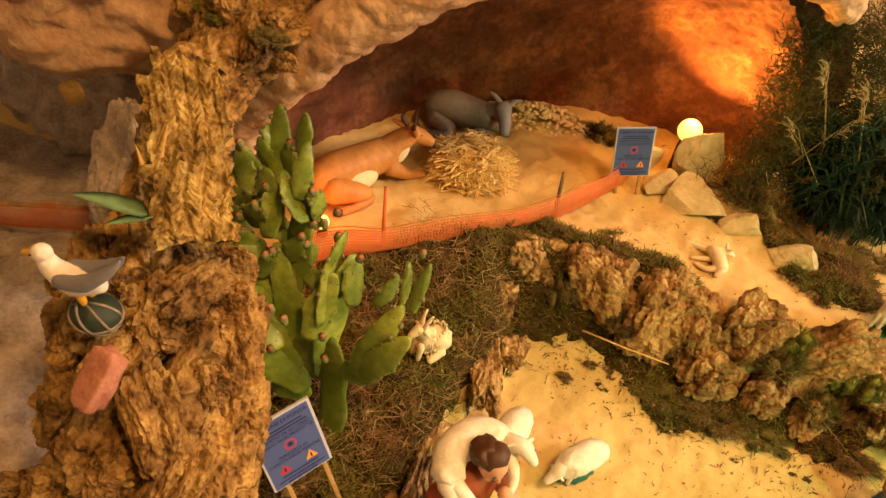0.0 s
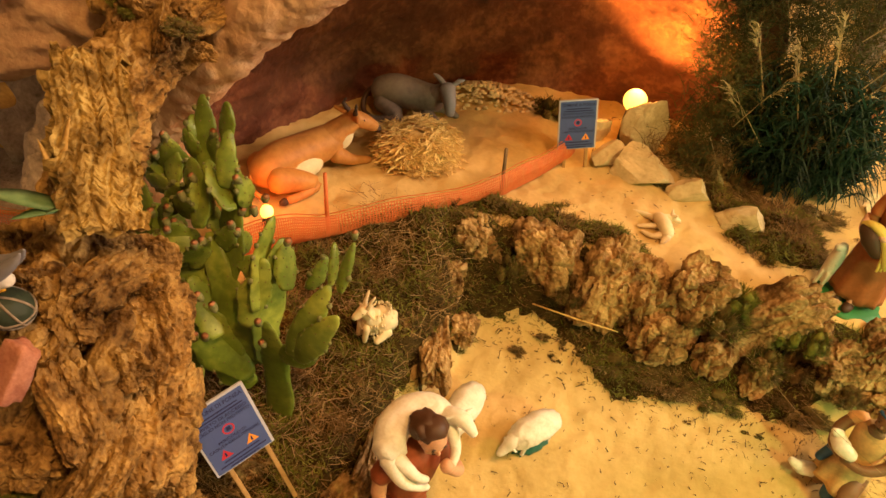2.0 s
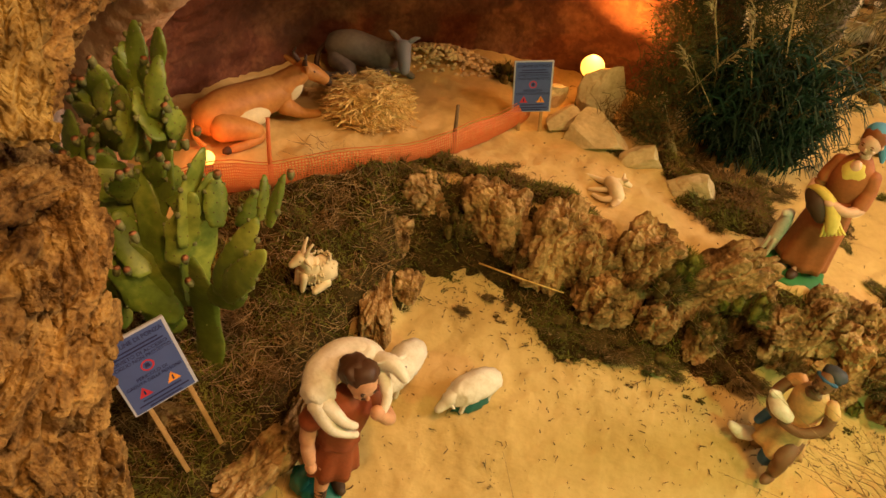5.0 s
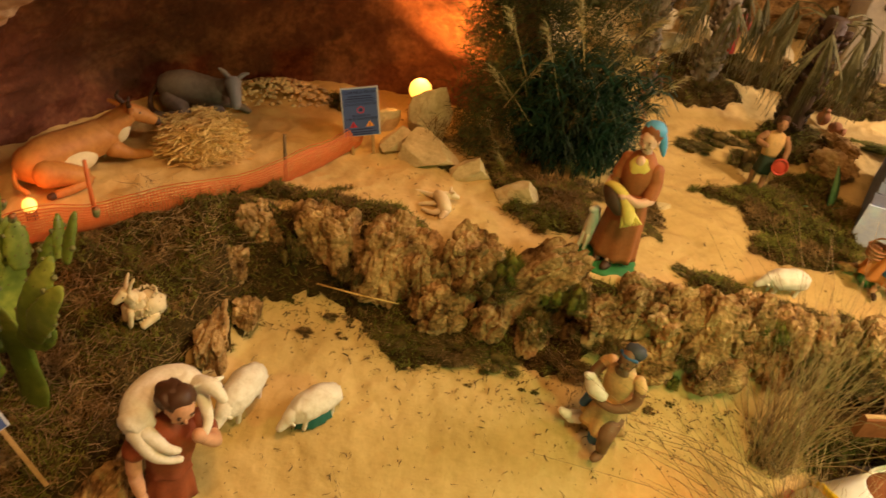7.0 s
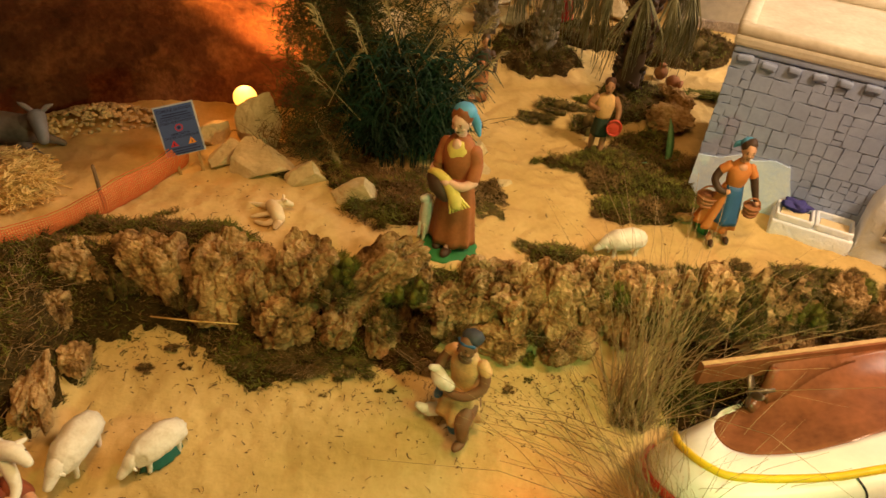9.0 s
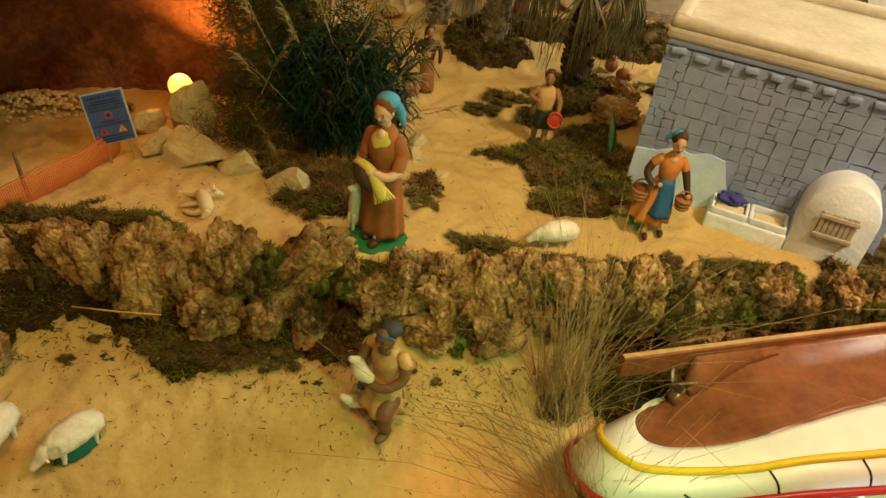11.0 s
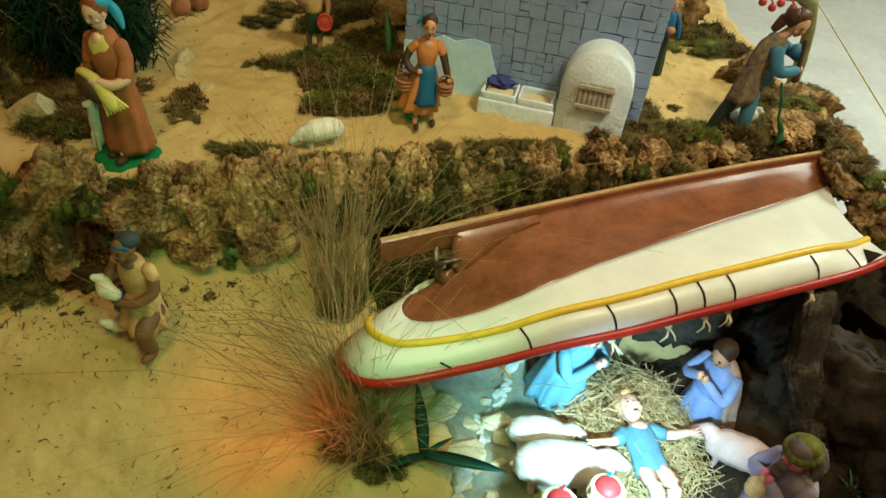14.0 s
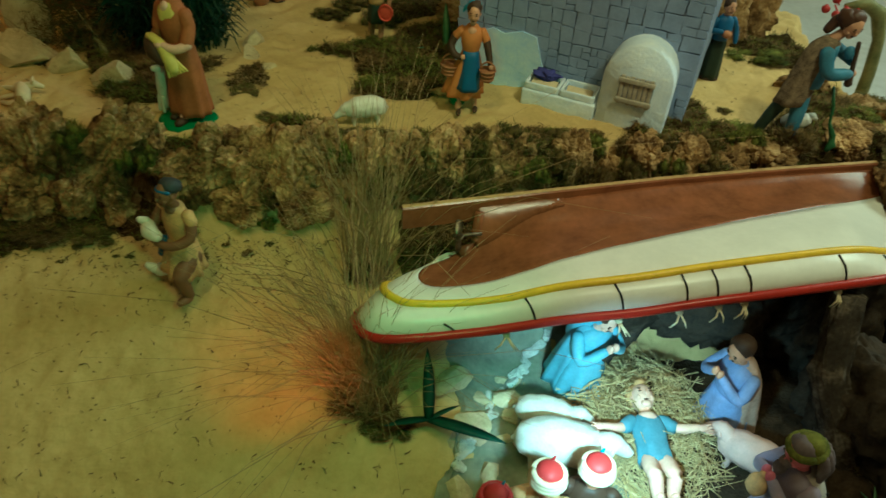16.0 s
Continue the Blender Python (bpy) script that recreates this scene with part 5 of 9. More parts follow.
cactus_pad((-0.692, -0.352, -0.045), (-0.686, -0.362, 0.190), 0.046)
cactus_pad((-0.711, -0.332, 0.107), (-0.702, -0.291, 0.267), 0.057)
cactus_pad((-0.732, -0.336, 0.100), (-0.802, -0.290, 0.239), 0.052)
cactus_pad((-0.731, -0.354, 0.084), (-0.815, -0.360, 0.153), 0.062)
cactus_pad((-0.792, -0.345, 0.076), (-0.853, -0.351, 0.077), 0.053)
cactus_pad((-0.747, -0.347, 0.105), (-0.796, -0.345, 0.169), 0.045)
cactus_pad((-0.799, -0.309, 0.200), (-0.892, -0.294, 0.209), 0.060)
cactus_pad((-0.777, -0.312, 0.191), (-0.788, -0.261, 0.294), 0.063)
cactus_pad((-0.815, -0.295, 0.271), (-0.836, -0.262, 0.335), 0.048)
cactus_pad((-0.770, -0.286, 0.307), (-0.809, -0.264, 0.345), 0.035)
cactus_pad((-0.864, -0.272, 0.228), (-0.922, -0.263, 0.240), 0.050)
cactus_pad((-0.859, -0.268, 0.274), (-0.911, -0.259, 0.288), 0.042)
cactus_pad((-0.836, -0.237, 0.308), (-0.852, -0.202, 0.388), 0.032)
cactus_pad((-0.785, -0.272, 0.328), (-0.789, -0.246, 0.383), 0.026)
cactus_pad((-0.807, -0.228, 0.359), (-0.810, -0.213, 0.400), 0.028)
cactus_pad((-0.856, -0.220, 0.336), (-0.866, -0.209, 0.365), 0.027)
cactus_pad((-0.867, -0.264, 0.297), (-0.876, -0.245, 0.339), 0.034)
cactus_pad((-0.708, -0.301, 0.224), (-0.761, -0.296, 0.227), 0.031)
cactus_pad((-0.687, -0.308, 0.223), (-0.698, -0.287, 0.271), 0.032)
cactus_pad((-0.652, -0.362, 0.175), (-0.613, -0.347, 0.281), 0.036)
cactus_pad((-0.644, -0.362, 0.168), (-0.594, -0.366, 0.259), 0.038)
cactus_pad((-0.681, -0.344, 0.132), (-0.630, -0.350, 0.169), 0.045)
cactus_pad((-0.655, -0.306, 0.235), (-0.640, -0.294, 0.277), 0.021)
cactus_pad((-0.618, -0.323, 0.273), (-0.623, -0.305, 0.314), 0.018)
cactus_pad((-0.602, -0.332, 0.278), (-0.596, -0.311, 0.328), 0.016)
cactus_pad((-0.864, -0.348, 0.121), (-0.920, -0.330, 0.150), 0.051)
cactus_pad((-0.851, -0.362, 0.094), (-0.858, -0.356, 0.165), 0.043)
cactus_pad((-0.810, -0.355, 0.035), (-0.842, -0.361, 0.120), 0.060)
cactus_pad((-0.730, -0.347, 0.054), (-0.784, -0.353, 0.093), 0.052)
cactus_pad((-0.715, -0.334, 0.204), (-0.714, -0.287, 0.301), 0.037)
cactus_pad((-0.876, -0.309, 0.210), (-0.910, -0.299, 0.232), 0.036)
cactus_pad((-0.831, -0.317, 0.214), (-0.860, -0.294, 0.259), 0.041)
cactus_pad((-0.902, -0.291, 0.237), (-0.912, -0.271, 0.284), 0.030)
cactus_pad((-0.726, -0.346, 0.179), (-0.714, -0.315, 0.257), 0.042)
cactus_pad((-0.769, -0.353, 0.145), (-0.809, -0.332, 0.204), 0.046)

# the crowd of small pads and fruits at the top
crowd = random.Random(9)
for _ in range(24):
    k = crowd.random()
    a = Vector((mix(-0.90, -0.76, crowd.random()), mix(-0.30, -0.22, k) + crowd.uniform(-0.02, 0.02), mix(0.20, 0.33, k)))
    d = Vector((crowd.uniform(-0.7, 0.5), crowd.uniform(-0.4, 0.1), 1.0)).normalized() * crowd.uniform(0.038, 0.062)
    cactus_pad(a, a + d, crowd.uniform(0.026, 0.040))
    if crowd.random() < 0.7:
        cactus_fruit(a + d * 1.12)
cactus_fruit((-0.904, -0.260, 0.316))
cactus_fruit((-0.891, -0.260, 0.329))
cactus_fruit((-0.852, -0.300, 0.285))
cactus_fruit((-0.850, -0.280, 0.273))
cactus_fruit((-0.833, -0.280, 0.279))
cactus_fruit((-0.820, -0.280, 0.263))
cactus_fruit((-0.902, -0.310, 0.268))
cactus_fruit((-0.871, -0.310, 0.279))
cactus_fruit((-0.844, -0.320, 0.268))
cactus_fruit((-0.886, -0.320, 0.260))
cactus_fruit((-0.747, -0.400, 0.265))
cactus_fruit((-0.730, -0.400, 0.255))
cactus_fruit((-0.779, -0.400, 0.196))
cactus_fruit((-0.765, -0.400, 0.187))
cactus_fruit((-0.749, -0.400, 0.194))
cactus_fruit((-0.787, -0.240, 0.306))
cactus_fruit((-0.744, -0.250, 0.303))
cactus_fruit((-0.634, -0.220, 0.259))
cactus_fruit((-0.696, -0.360, 0.164))
cactus_fruit((-0.706, -0.350, 0.189))
cactus_fruit((-0.870, -0.260, 0.290))
cactus_fruit((-0.857, -0.250, 0.302))
cactus_fruit((-0.857, -0.300, 0.277))
cactus_fruit((-0.687, -0.300, 0.291))
cactus_fruit((-0.907, -0.270, 0.307))
cactus_fruit((-0.865, -0.260, 0.282))
cactus_fruit((-0.844, -0.200, 0.358))
cactus_fruit((-0.767, -0.270, 0.288))
cactus_fruit((-0.741, -0.250, 0.263))
cactus_fruit((-0.755, -0.260, 0.286))

# ---- notice boards ----
BOARD = paint("blue_notice_print", (0.06, 0.10, 0.28), 0.45, 0.05)
PAPER = paint("white_notice_edge", (0.45, 0.48, 0.56), 0.5, 0.04)
INK = paint("dark_blue_ink", (0.015, 0.02, 0.09), 0.5, 0.05)
SIGNRED = paint("sign_red", (0.45, 0.03, 0.05), 0.5)
SIGNORANGE = paint("sign_orange", (0.75, 0.30, 0.04), 0.5)


def letters(text, at, high, wide, parent, mat):
    cu = bpy.data.curves.new("letters", "FONT")
    cu.body, cu.size, cu.align_x, cu.align_y = text, high, "CENTER", "CENTER"
    cu.offset = 0.018 * high
    ob = new("letters", cu)
    me = bpy.data.meshes.new_from_object(ob.evaluated_get(bpy.context.evaluated_depsgraph_get()))
    bpy.data.objects.remove(ob)
    size = max(v.co.x for v in me.vertices) - min(v.co.x for v in me.vertices)
    me.materials.append(mat)
    ob = new("lettering", me)
    ob.parent = parent
    ob.matrix_local = Matrix.Translation(at) @ Matrix.Diagonal((min(1.0, wide / size), 1, 1, 1))
    return ob


def flat(name, pts, at, mat, parent, z=0.0):
    bm = bmesh.new()
    bm.faces.new([bm.verts.new((x, y, z)) for x, y in pts])
    ob = part(name, bm, mat, parent, smooth=False)
    ob.location = at
    return ob


def notice(tl, tr, bl, stakes, label):
    tl, tr, bl = Vector(tl), Vector(tr), Vector(bl)
    ex = (tr - tl).normalized()
    w = (tr - tl).length
    ey = (tl - bl)
    ey = (ey - ex * ey.dot(ex))
    h = ey.length
    ey.normalize()
    ez = ex.cross(ey)
    mid = tl + ex * w / 2 - ey * h / 2
    board = thing("notice_board", mid, label, "sign")
    board.matrix_world = Matrix.Translation(mid) @ Matrix((ex, ey, ez)).transposed().to_4x4()
    bm = bmesh.new()
    box(bm, (0, 0, -0.002), (w, h, 0.004), bevel=0.0008)
    part("panel", bm, PAPER, board, smooth=False)
    flat("print", [(-w * 0.465, -h * 0.485), (w * 0.455, -h * 0.485), (w * 0.455, h * 0.475), (-w * 0.465, h * 0.475)], (0, 0, 0.0003), BOARD, board)
    z = 0.0006
    letters("COMUNE DI PONZA", (0, h * 0.40, z), h * 0.075, w * 0.84, board, INK)
    for k, (y, ww) in enumerate(((0.325, 0.62), (0.28, 0.74), (-0.355, 0.6), (-0.41, 0.78), (-0.455, 0.5))):
        bar = [(-ww * w / 2, -h * 0.010), (ww * w / 2, -h * 0.010), (ww * w / 2, h * 0.010), (-ww * w / 2, h * 0.010)]
        flat("text_bar", bar, (0, y * h, z), INK, board)
    letters("DIVIETO DI ACCESSO", (0, h * 0.225, z), h * 0.062, w * 0.80, board, INK)
    letters("CIGLIO NON PROTETTO", (0, h * 0.160, z), h * 0.062, w * 0.84, board, INK)
    letters("PERICOLO DI", (0, h * -0.075, z), h * 0.058, w * 0.5, board, INK)
    letters("CADUTA DELLE PERSONE", (0, h * -0.135, z), h * 0.058, w * 0.84, board, INK)
    r = h * 0.072
    bm = bmesh.new()
    ring = [[bm.verts.new((q * math.cos(a), q * math.sin(a), 0)) for a in (2 * math.pi * k / 32 for k in range(32))] for q in (r, r * 0.74)]
    for k in range(32):
        bm.faces.new((ring[0][k], ring[0][(k + 1) % 32], ring[1][(k + 1) % 32], ring[1][k]))
    ob = part("prohibition_ring", bm, SIGNRED, board, "red prohibition ring", False)
    ob.location = (0, h * 0.045, z)
    flat("ring_symbol", [(-r * 0.4, -r * 0.35), (r * 0.4, -r * 0.35), (r * 0.3, r * 0.4), (-r * 0.3, r * 0.4)], (0, h * 0.045, z), INK, board)
    for x, m in ((-0.22, SIGNRED), (0.22, SIGNORANGE)):
        s = h * 0.078
        flat("warning_triangle", [(-s, -s * 0.75), (s, -s * 0.75), (0, s * 0.9)], (x * w, h * -0.25, z), m, board)
        flat("triangle_symbol", [(-s * 0.16, -s * 0.5), (s * 0.16, -s * 0.5), (s * 0.1, s * 0.3), (-s * 0.1, s * 0.3)], (x * w, h * -0.25, z + 0.0003), INK, board)
    for x, long in stakes:
        bm = bmesh.new()
        box(bm, (x * w, -h / 2 - long / 2 + 0.02, -0.0065), (0.006, long + 0.04, 0.005), bevel=0.0008)
        part("stake", bm, WOOD, board, "pale wooden stake")
    return board


notice((-0.716, -0.505, 0.180), (-0.675, -0.441, 0.195), (-0.681, -0.505, 0.081), ((-0.28, 0.12), (0.36, 0.11)), "blue municipal warning board on two pale wooden stakes")
notice((-0.468, 0.316, 0.224), (-0.402, 0.344, 0.233), (-0.450, 0.305, 0.129), ((-0.30, 0.04), (0.28, 0.045)), "small blue warning board standing beside the orange net")


# ---- cow, donkey, hay and net ----
def cow(bm):
    """An ox lying down, its head turned over the hay, the pale belly and a folded hind leg to the front."""
    limb(bm, [(-0.088, 0, 0.036), (-0.055, 0.004, 0.046), (0.0, 0.004, 0.046), (0.045, 0, 0.050), (0.062, -0.002, 0.055)], [0.029, 0.034, 0.033, 0.031, 0.025], 0, 26)
    ball(bm, (-0.020, -0.014, 0.032), (0.042, 0.026, 0.024), None, 1, 3)
    limb(bm, [(0.050, -0.002, 0.058), (0.074, -0.008, 0.074), (0.092, -0.014, 0.086)], [0.026, 0.021, 0.017], 0, 20)
    ball(bm, (0.070, -0.020, 0.058), (0.014, 0.010, 0.022), Matrix.Rotation(radians(30), 3, "Y"), 1, 3)
    limb(bm, [(0.090, -0.014, 0.090), (0.110, -0.022, 0.080), (0.128, -0.028, 0.066)], [0.0165, 0.0140, 0.0100], 0, 20)
    ball(bm, (0.133, -0.030, 0.062), (0.008, 0.0098, 0.0085), None, 2, 2)
    limb(bm, [(-0.078, -0.028, 0.034), (-0.045, -0.044, 0.028), (-0.020, -0.052, 0.014), (-0.050, -0.058, 0.009), (-0.078, -0.056, 0.008)], [0.025, 0.019, 0.012, 0.008, 0.0075], 0, 16)
    limb(bm, [(-0.078, 0.028, 0.034), (-0.045, 0.044, 0.024), (-0.070, 0.054, 0.009)], [0.024, 0.017, 0.009], 0, 14)
    limb(bm, [(0.048, -0.022, 0.034), (0.076, -0.032, 0.016), (0.108, -0.040, 0.008)], [0.017, 0.010, 0.007], 0, 14)
    limb(bm, [(0.044, 0.024, 0.034), (0.072, 0.034, 0.018), (0.050, 0.042, 0.009)], [0.016, 0.011, 0.008], 0, 12)
    ball(bm, (-0.086, -0.056, 0.008), (0.010, 0.007, 0.007), None, 2, 2)
    for sy in (-1, 1):
        limb(bm, [(0.086, sy * 0.014 - 0.014, 0.098), (0.076, sy * 0.032 - 0.014, 0.102)], [0.007, 0.0035], 0, 10)
        limb(bm, [(0.088, sy * 0.010 - 0.014, 0.102), (0.083, sy * 0.017 - 0.014, 0.114), (0.086, sy * 0.015 - 0.014, 0.124)], [0.0052, 0.004, 0.002], 2, 8)
        ball(bm, (0.102, sy * 0.0125 - 0.019, 0.090), (0.0024,) * 3, None, 2, 1)
    limb(bm, [(-0.108, 0.006, 0.040), (-0.118, -0.006, 0.022), (-0.112, -0.026, 0.010)], [0.005, 0.004, 0.005], 0, 8)


def donkey(bm):
    limb(bm, [(-0.062, 0, 0.05), (-0.03, 0, 0.056), (0.015, 0, 0.053), (0.045, 0, 0.056)], [0.03, 0.033, 0.031, 0.026], 0, 22)
    limb(bm, [(0.04, 0, 0.062), (0.062, -0.006, 0.076), (0.072, -0.012, 0.086)], [0.022, 0.018, 0.015], 0, 16)
    limb(bm, [(0.070, -0.012, 0.088), (0.080, -0.03, 0.074), (0.086, -0.044, 0.058)], [0.0165, 0.013, 0.0095], 1, 16)
    for sy in (-1, 1):
        limb(bm, [(0.070 + sy * 0.009, -0.006, 0.096), (0.068 + sy * 0.020, -0.002, 0.104), (0.068 + sy * 0.030, 0.0, 0.108)], [0.005, 0.005, 0.002], 1, 8)
        limb(bm, [(-0.055, sy * 0.02, 0.035), (-0.02, sy * 0.04, 0.02), (-0.055, sy * 0.045, 0.008), (-0.075, sy * 0.044, 0.008)], [0.022, 0.014, 0.008, 0.007], 0, 12)
        limb(bm, [(0.035, sy * 0.018, 0.03), (0.06, sy * 0.03, 0.018), (0.085, sy * 0.034, 0.007)], [0.014, 0.009, 0.006], 0, 12)
    limb(bm, [(-0.085, -0.002, 0.05), (-0.098, -0.012, 0.03), (-0.092, -0.03, 0.012), (-0.07, -0.045, 0.008)], [0.006, 0.005, 0.005, 0.007], 2, 8)


GULLGREY = paint("grey_paint", (0.20, 0.20, 0.22), 0.5)
statue("cow_figurine", cow, (FAWN, IVORY, UMBER), (-0.858, 0.078, 0.092), 62, 1.0, "lying fawn ox figurine with pale belly", "figurine")
statue("donkey_figurine", donkey, (GREYHIDE, GULLGREY, UMBER), (-0.755, 0.335, 0.094), 4, 1.0, "lying dark grey donkey figurine behind hay", "figurine")

rnd = random.Random(31)
paths = []
for _ in range(2600):
    r, a = math.sqrt(rnd.random()), rnd.uniform(0, 6.283)
    x, y = r * math.cos(a), r * math.sin(a)
    k = max(0.0, 1 - r ** 8) * (0.75 + 0.4 * noise.noise(Vector((x * 2.2, y * 2.2, 3))))
    p = Vector((x * 0.074, y * 0.066, 0.006 + 0.078 * k * rnd.uniform(0.55, 1.0)))
    b = rnd.uniform(0, 6.283)
    d = Vector((math.cos(b), math.sin(b), rnd.uniform(-0.3, 0.3))) * rnd.uniform(0.008, 0.028)
    w = Vector((rnd.uniform(-1, 1), rnd.uniform(-1, 1), 0.4)) * 0.005
    paths.append([p - d, p - d * 0.3 + w, p + d * 0.4 + w * 0.5, p + d])
v, f = strands(paths, [rnd.uniform(0.0008, 0.0016) for _ in paths])
bm = bmesh.new()
ball(bm, (0, 0, 0.030), (0.062, 0.054, 0.036), None, 0, 4, 0.25, 4)
bm.verts.index_update()
base = len(v)
v += [w.co.copy() for w in bm.verts]
f += [tuple(base + w.index for w in face_.verts) for face_ in bm.faces]
bm.free()
ob = mesh("hay_pile", v, f, STRAW)
ob.matrix_world = pose(-0.695, 0.205, 0.093, 0, 0, 30)
tagged(ob, "loose pile of golden hay on the cave sand", "hay", kind="stuff")

# pebbles against the cave wall
rnd = random.Random(3)
bm = bmesh.new()
for _ in range(420):
    r, a = math.sqrt(rnd.random()), rnd.uniform(0, 6.283)
    x, y = 0.13 * r * math.cos(a), 0.055 * r * math.sin(a)
    s = rnd.uniform(0.003, 0.0065)
    ball(bm, (x, y, 0.035 * (1 - r * r) + rnd.uniform(0, 0.004)), (s, s * rnd.uniform(0.7, 1), s * 0.7), None, 0, 1)
ob = part("gravel_heap", bm, STONE)
ob.matrix_world = pose(-0.645, 0.475, 0.092, 0, 0, 18)
tagged(ob, "low heap of small brown pebbles against the cave wall", "gravel", kind="stuff")

# orange net fence
NET = [Vector((-0.86, -0.15, 0.078)), Vector((-0.797, -0.093, 0.082)), Vector((-0.742, -0.050, 0.085)), Vector((-0.645, 0.035, 0.088)), Vector((-0.58, 0.108, 0.09)), Vector((-0.517, 0.171, 0.09)), Vector((-0.475, 0.25, 0.09)), Vector((-0.43, 0.345, 0.092))]


def net_at(u):
    k = u * (len(NET) - 1)
    i = min(int(k), len(NET) - 2)
    return NET[i].lerp(NET[i + 1], k - i)


fence = thing("net_fence", NET[0], "low sagging fence of orange plastic netting", "fence")
back = Matrix.Translation(-NET[0])
paths = []
NU, NV, HIGH = 170, 15, 0.054


def net_point(i, j):
    u = i / NU
    p = net_at(min(1.0, u))
    sag = 0.006 * math.sin(u * 19) + 0.006 * math.sin(u * 7 + 1)
    q = p + Vector((0.010 * math.sin(j / NV * 3.1), -0.012 * math.sin(j / NV * 3.1), j / NV * (HIGH + sag)))
    return q + 0.0015 * noise.noise_vector(q * 60)


for j in range(NV + 1):
    paths.append([net_point(i, j) for i in range(0, NU + 1, 2)])
for i in range(0, NU + 1):
    paths.append([net_point(i, j) for j in range(0, NV + 1, 2)])
verts, faces = [], []
for n, path in enumerate(paths):
    s = len(verts)
    up = Vector((0, 0, 0.0010)) if n <= NV else Vector((0.0008, 0.0006, 0))
    for p in path:
        verts += [p - up, p + up]
    faces += [(s + 2 * k, s + 2 * k + 1, s + 2 * k + 3, s + 2 * k + 2) for k in range(len(path) - 1)]
ob = mesh("netting", verts, faces, ORANGE, fence)
ob.matrix_parent_inverse = back
# the first stake wears the net's orange to carry the red glow
for x, y, long, lab, m in ((-0.750, -0.058, 0.130, "stake with red glow in its colour", ORANGE), (-0.517, 0.171, 0.108, "twig stake", TWIG)):
    bm = bmesh.new()
    tube(bm, [(x, y, 0.07), (x - 0.004, y, 0.07 + long * 0.6), (x - 0.008, y + 0.004, 0.08 + long)], [0.0042, 0.0036, 0.003], 8)
    ob = part("stake", bm, m, fence, lab)
    ob.matrix_parent_inverse = back
ORB = bpy.data.materials.new("glowing_bulb")
ORB.use_nodes = True
ORB.node_tree.nodes["Principled BSDF"].inputs["Emission Color"].default_value = (1.0, 0.50, 0.06, 1)
ORB.node_tree.nodes["Principled BSDF"].inputs["Emission Strength"].default_value = 3.2
bulb = thing("light_bulb", (-0.338, 0.466, 0.098), "glowing round orange light bulb behind a stone", "lamp")
bm = bmesh.new()
ball(bm, (0, 0, 0.085), (0.0235, 0.0235, 0.0235), None, 0, 3)
part("glass_bulb", bm, ORB, bulb).visible_shadow = False
bm = bmesh.new()
tube(bm, [(0, 0, -0.01), (0, 0, 0.045), (0, 0, 0.062)], [0.014, 0.014, 0.012], 12)
part("socket", bm, BLACK, bulb)

ember = thing("red_lantern", (-0.853, -0.075, 0.095), "small glowing orange lantern bulb behind the cactus", "lamp")
bm = bmesh.new()
ball(bm, (0, 0, 0.02), (0.011, 0.011, 0.013), None, 0, 3)
part("glass_bulb", bm, ORB, ember).visible_shadow = False
bm = bmesh.new()
tube(bm, [(0, 0, -0.006), (0, 0, 0.010)], [0.009, 0.008], 12)
part("socket", bm, BLACK, ember)
# stones before the bulb
for i, (x, y, z, sx, sy, sz, t) in enumerate(((-0.296, 0.435, 0.145, 0.043, 0.028, 0.068, 20), (-0.365, 0.355, 0.108, 0.036, 0.028, 0.034, 25), (-0.280, 0.345, 0.110, 0.080, 0.040, 0.038, -8), (-0.196, 0.312, 0.108, 0.050, 0.030, 0.034, 10), (-0.096, 0.278, 0.104, 0.056, 0.034, 0.028, -20), (-0.395, 0.440, 0.11, 0.03, 0.025, 0.035, 50),
                                              (-0.195, 0.49, 0.125, 0.025, 0.022, 0.03, 40), (0.145, 0.40, 0.10, 0.026, 0.03, 0.02, 10), (0.19, 0.345, 0.10, 0.018, 0.02, 0.014, 60), (0.135, 0.46, 0.105, 0.03, 0.03, 0.02, 0))):
    stone(ROCKS, i, (x, y, z), (sx, sy, sz), (8 * (i % 3), -6 + 6 * (i % 3), t), "rough chunk of pale yellow limestone lying on sand", "stone", "pale stones")

statue("kid_goat_figurine", kid, (IVORY, UMBER), (-0.245, 0.200, 0.093), -8, 1.1, "small ivory resting kid goat figurine", "figurine")
statue("goat_figurine", goat, (CREAM, UMBER), (-0.612, -0.190, ground_z(-0.612, -0.19) + 0.014), -35, 0.86, "white shaggy goat figurine on mossy bank", "figurine")


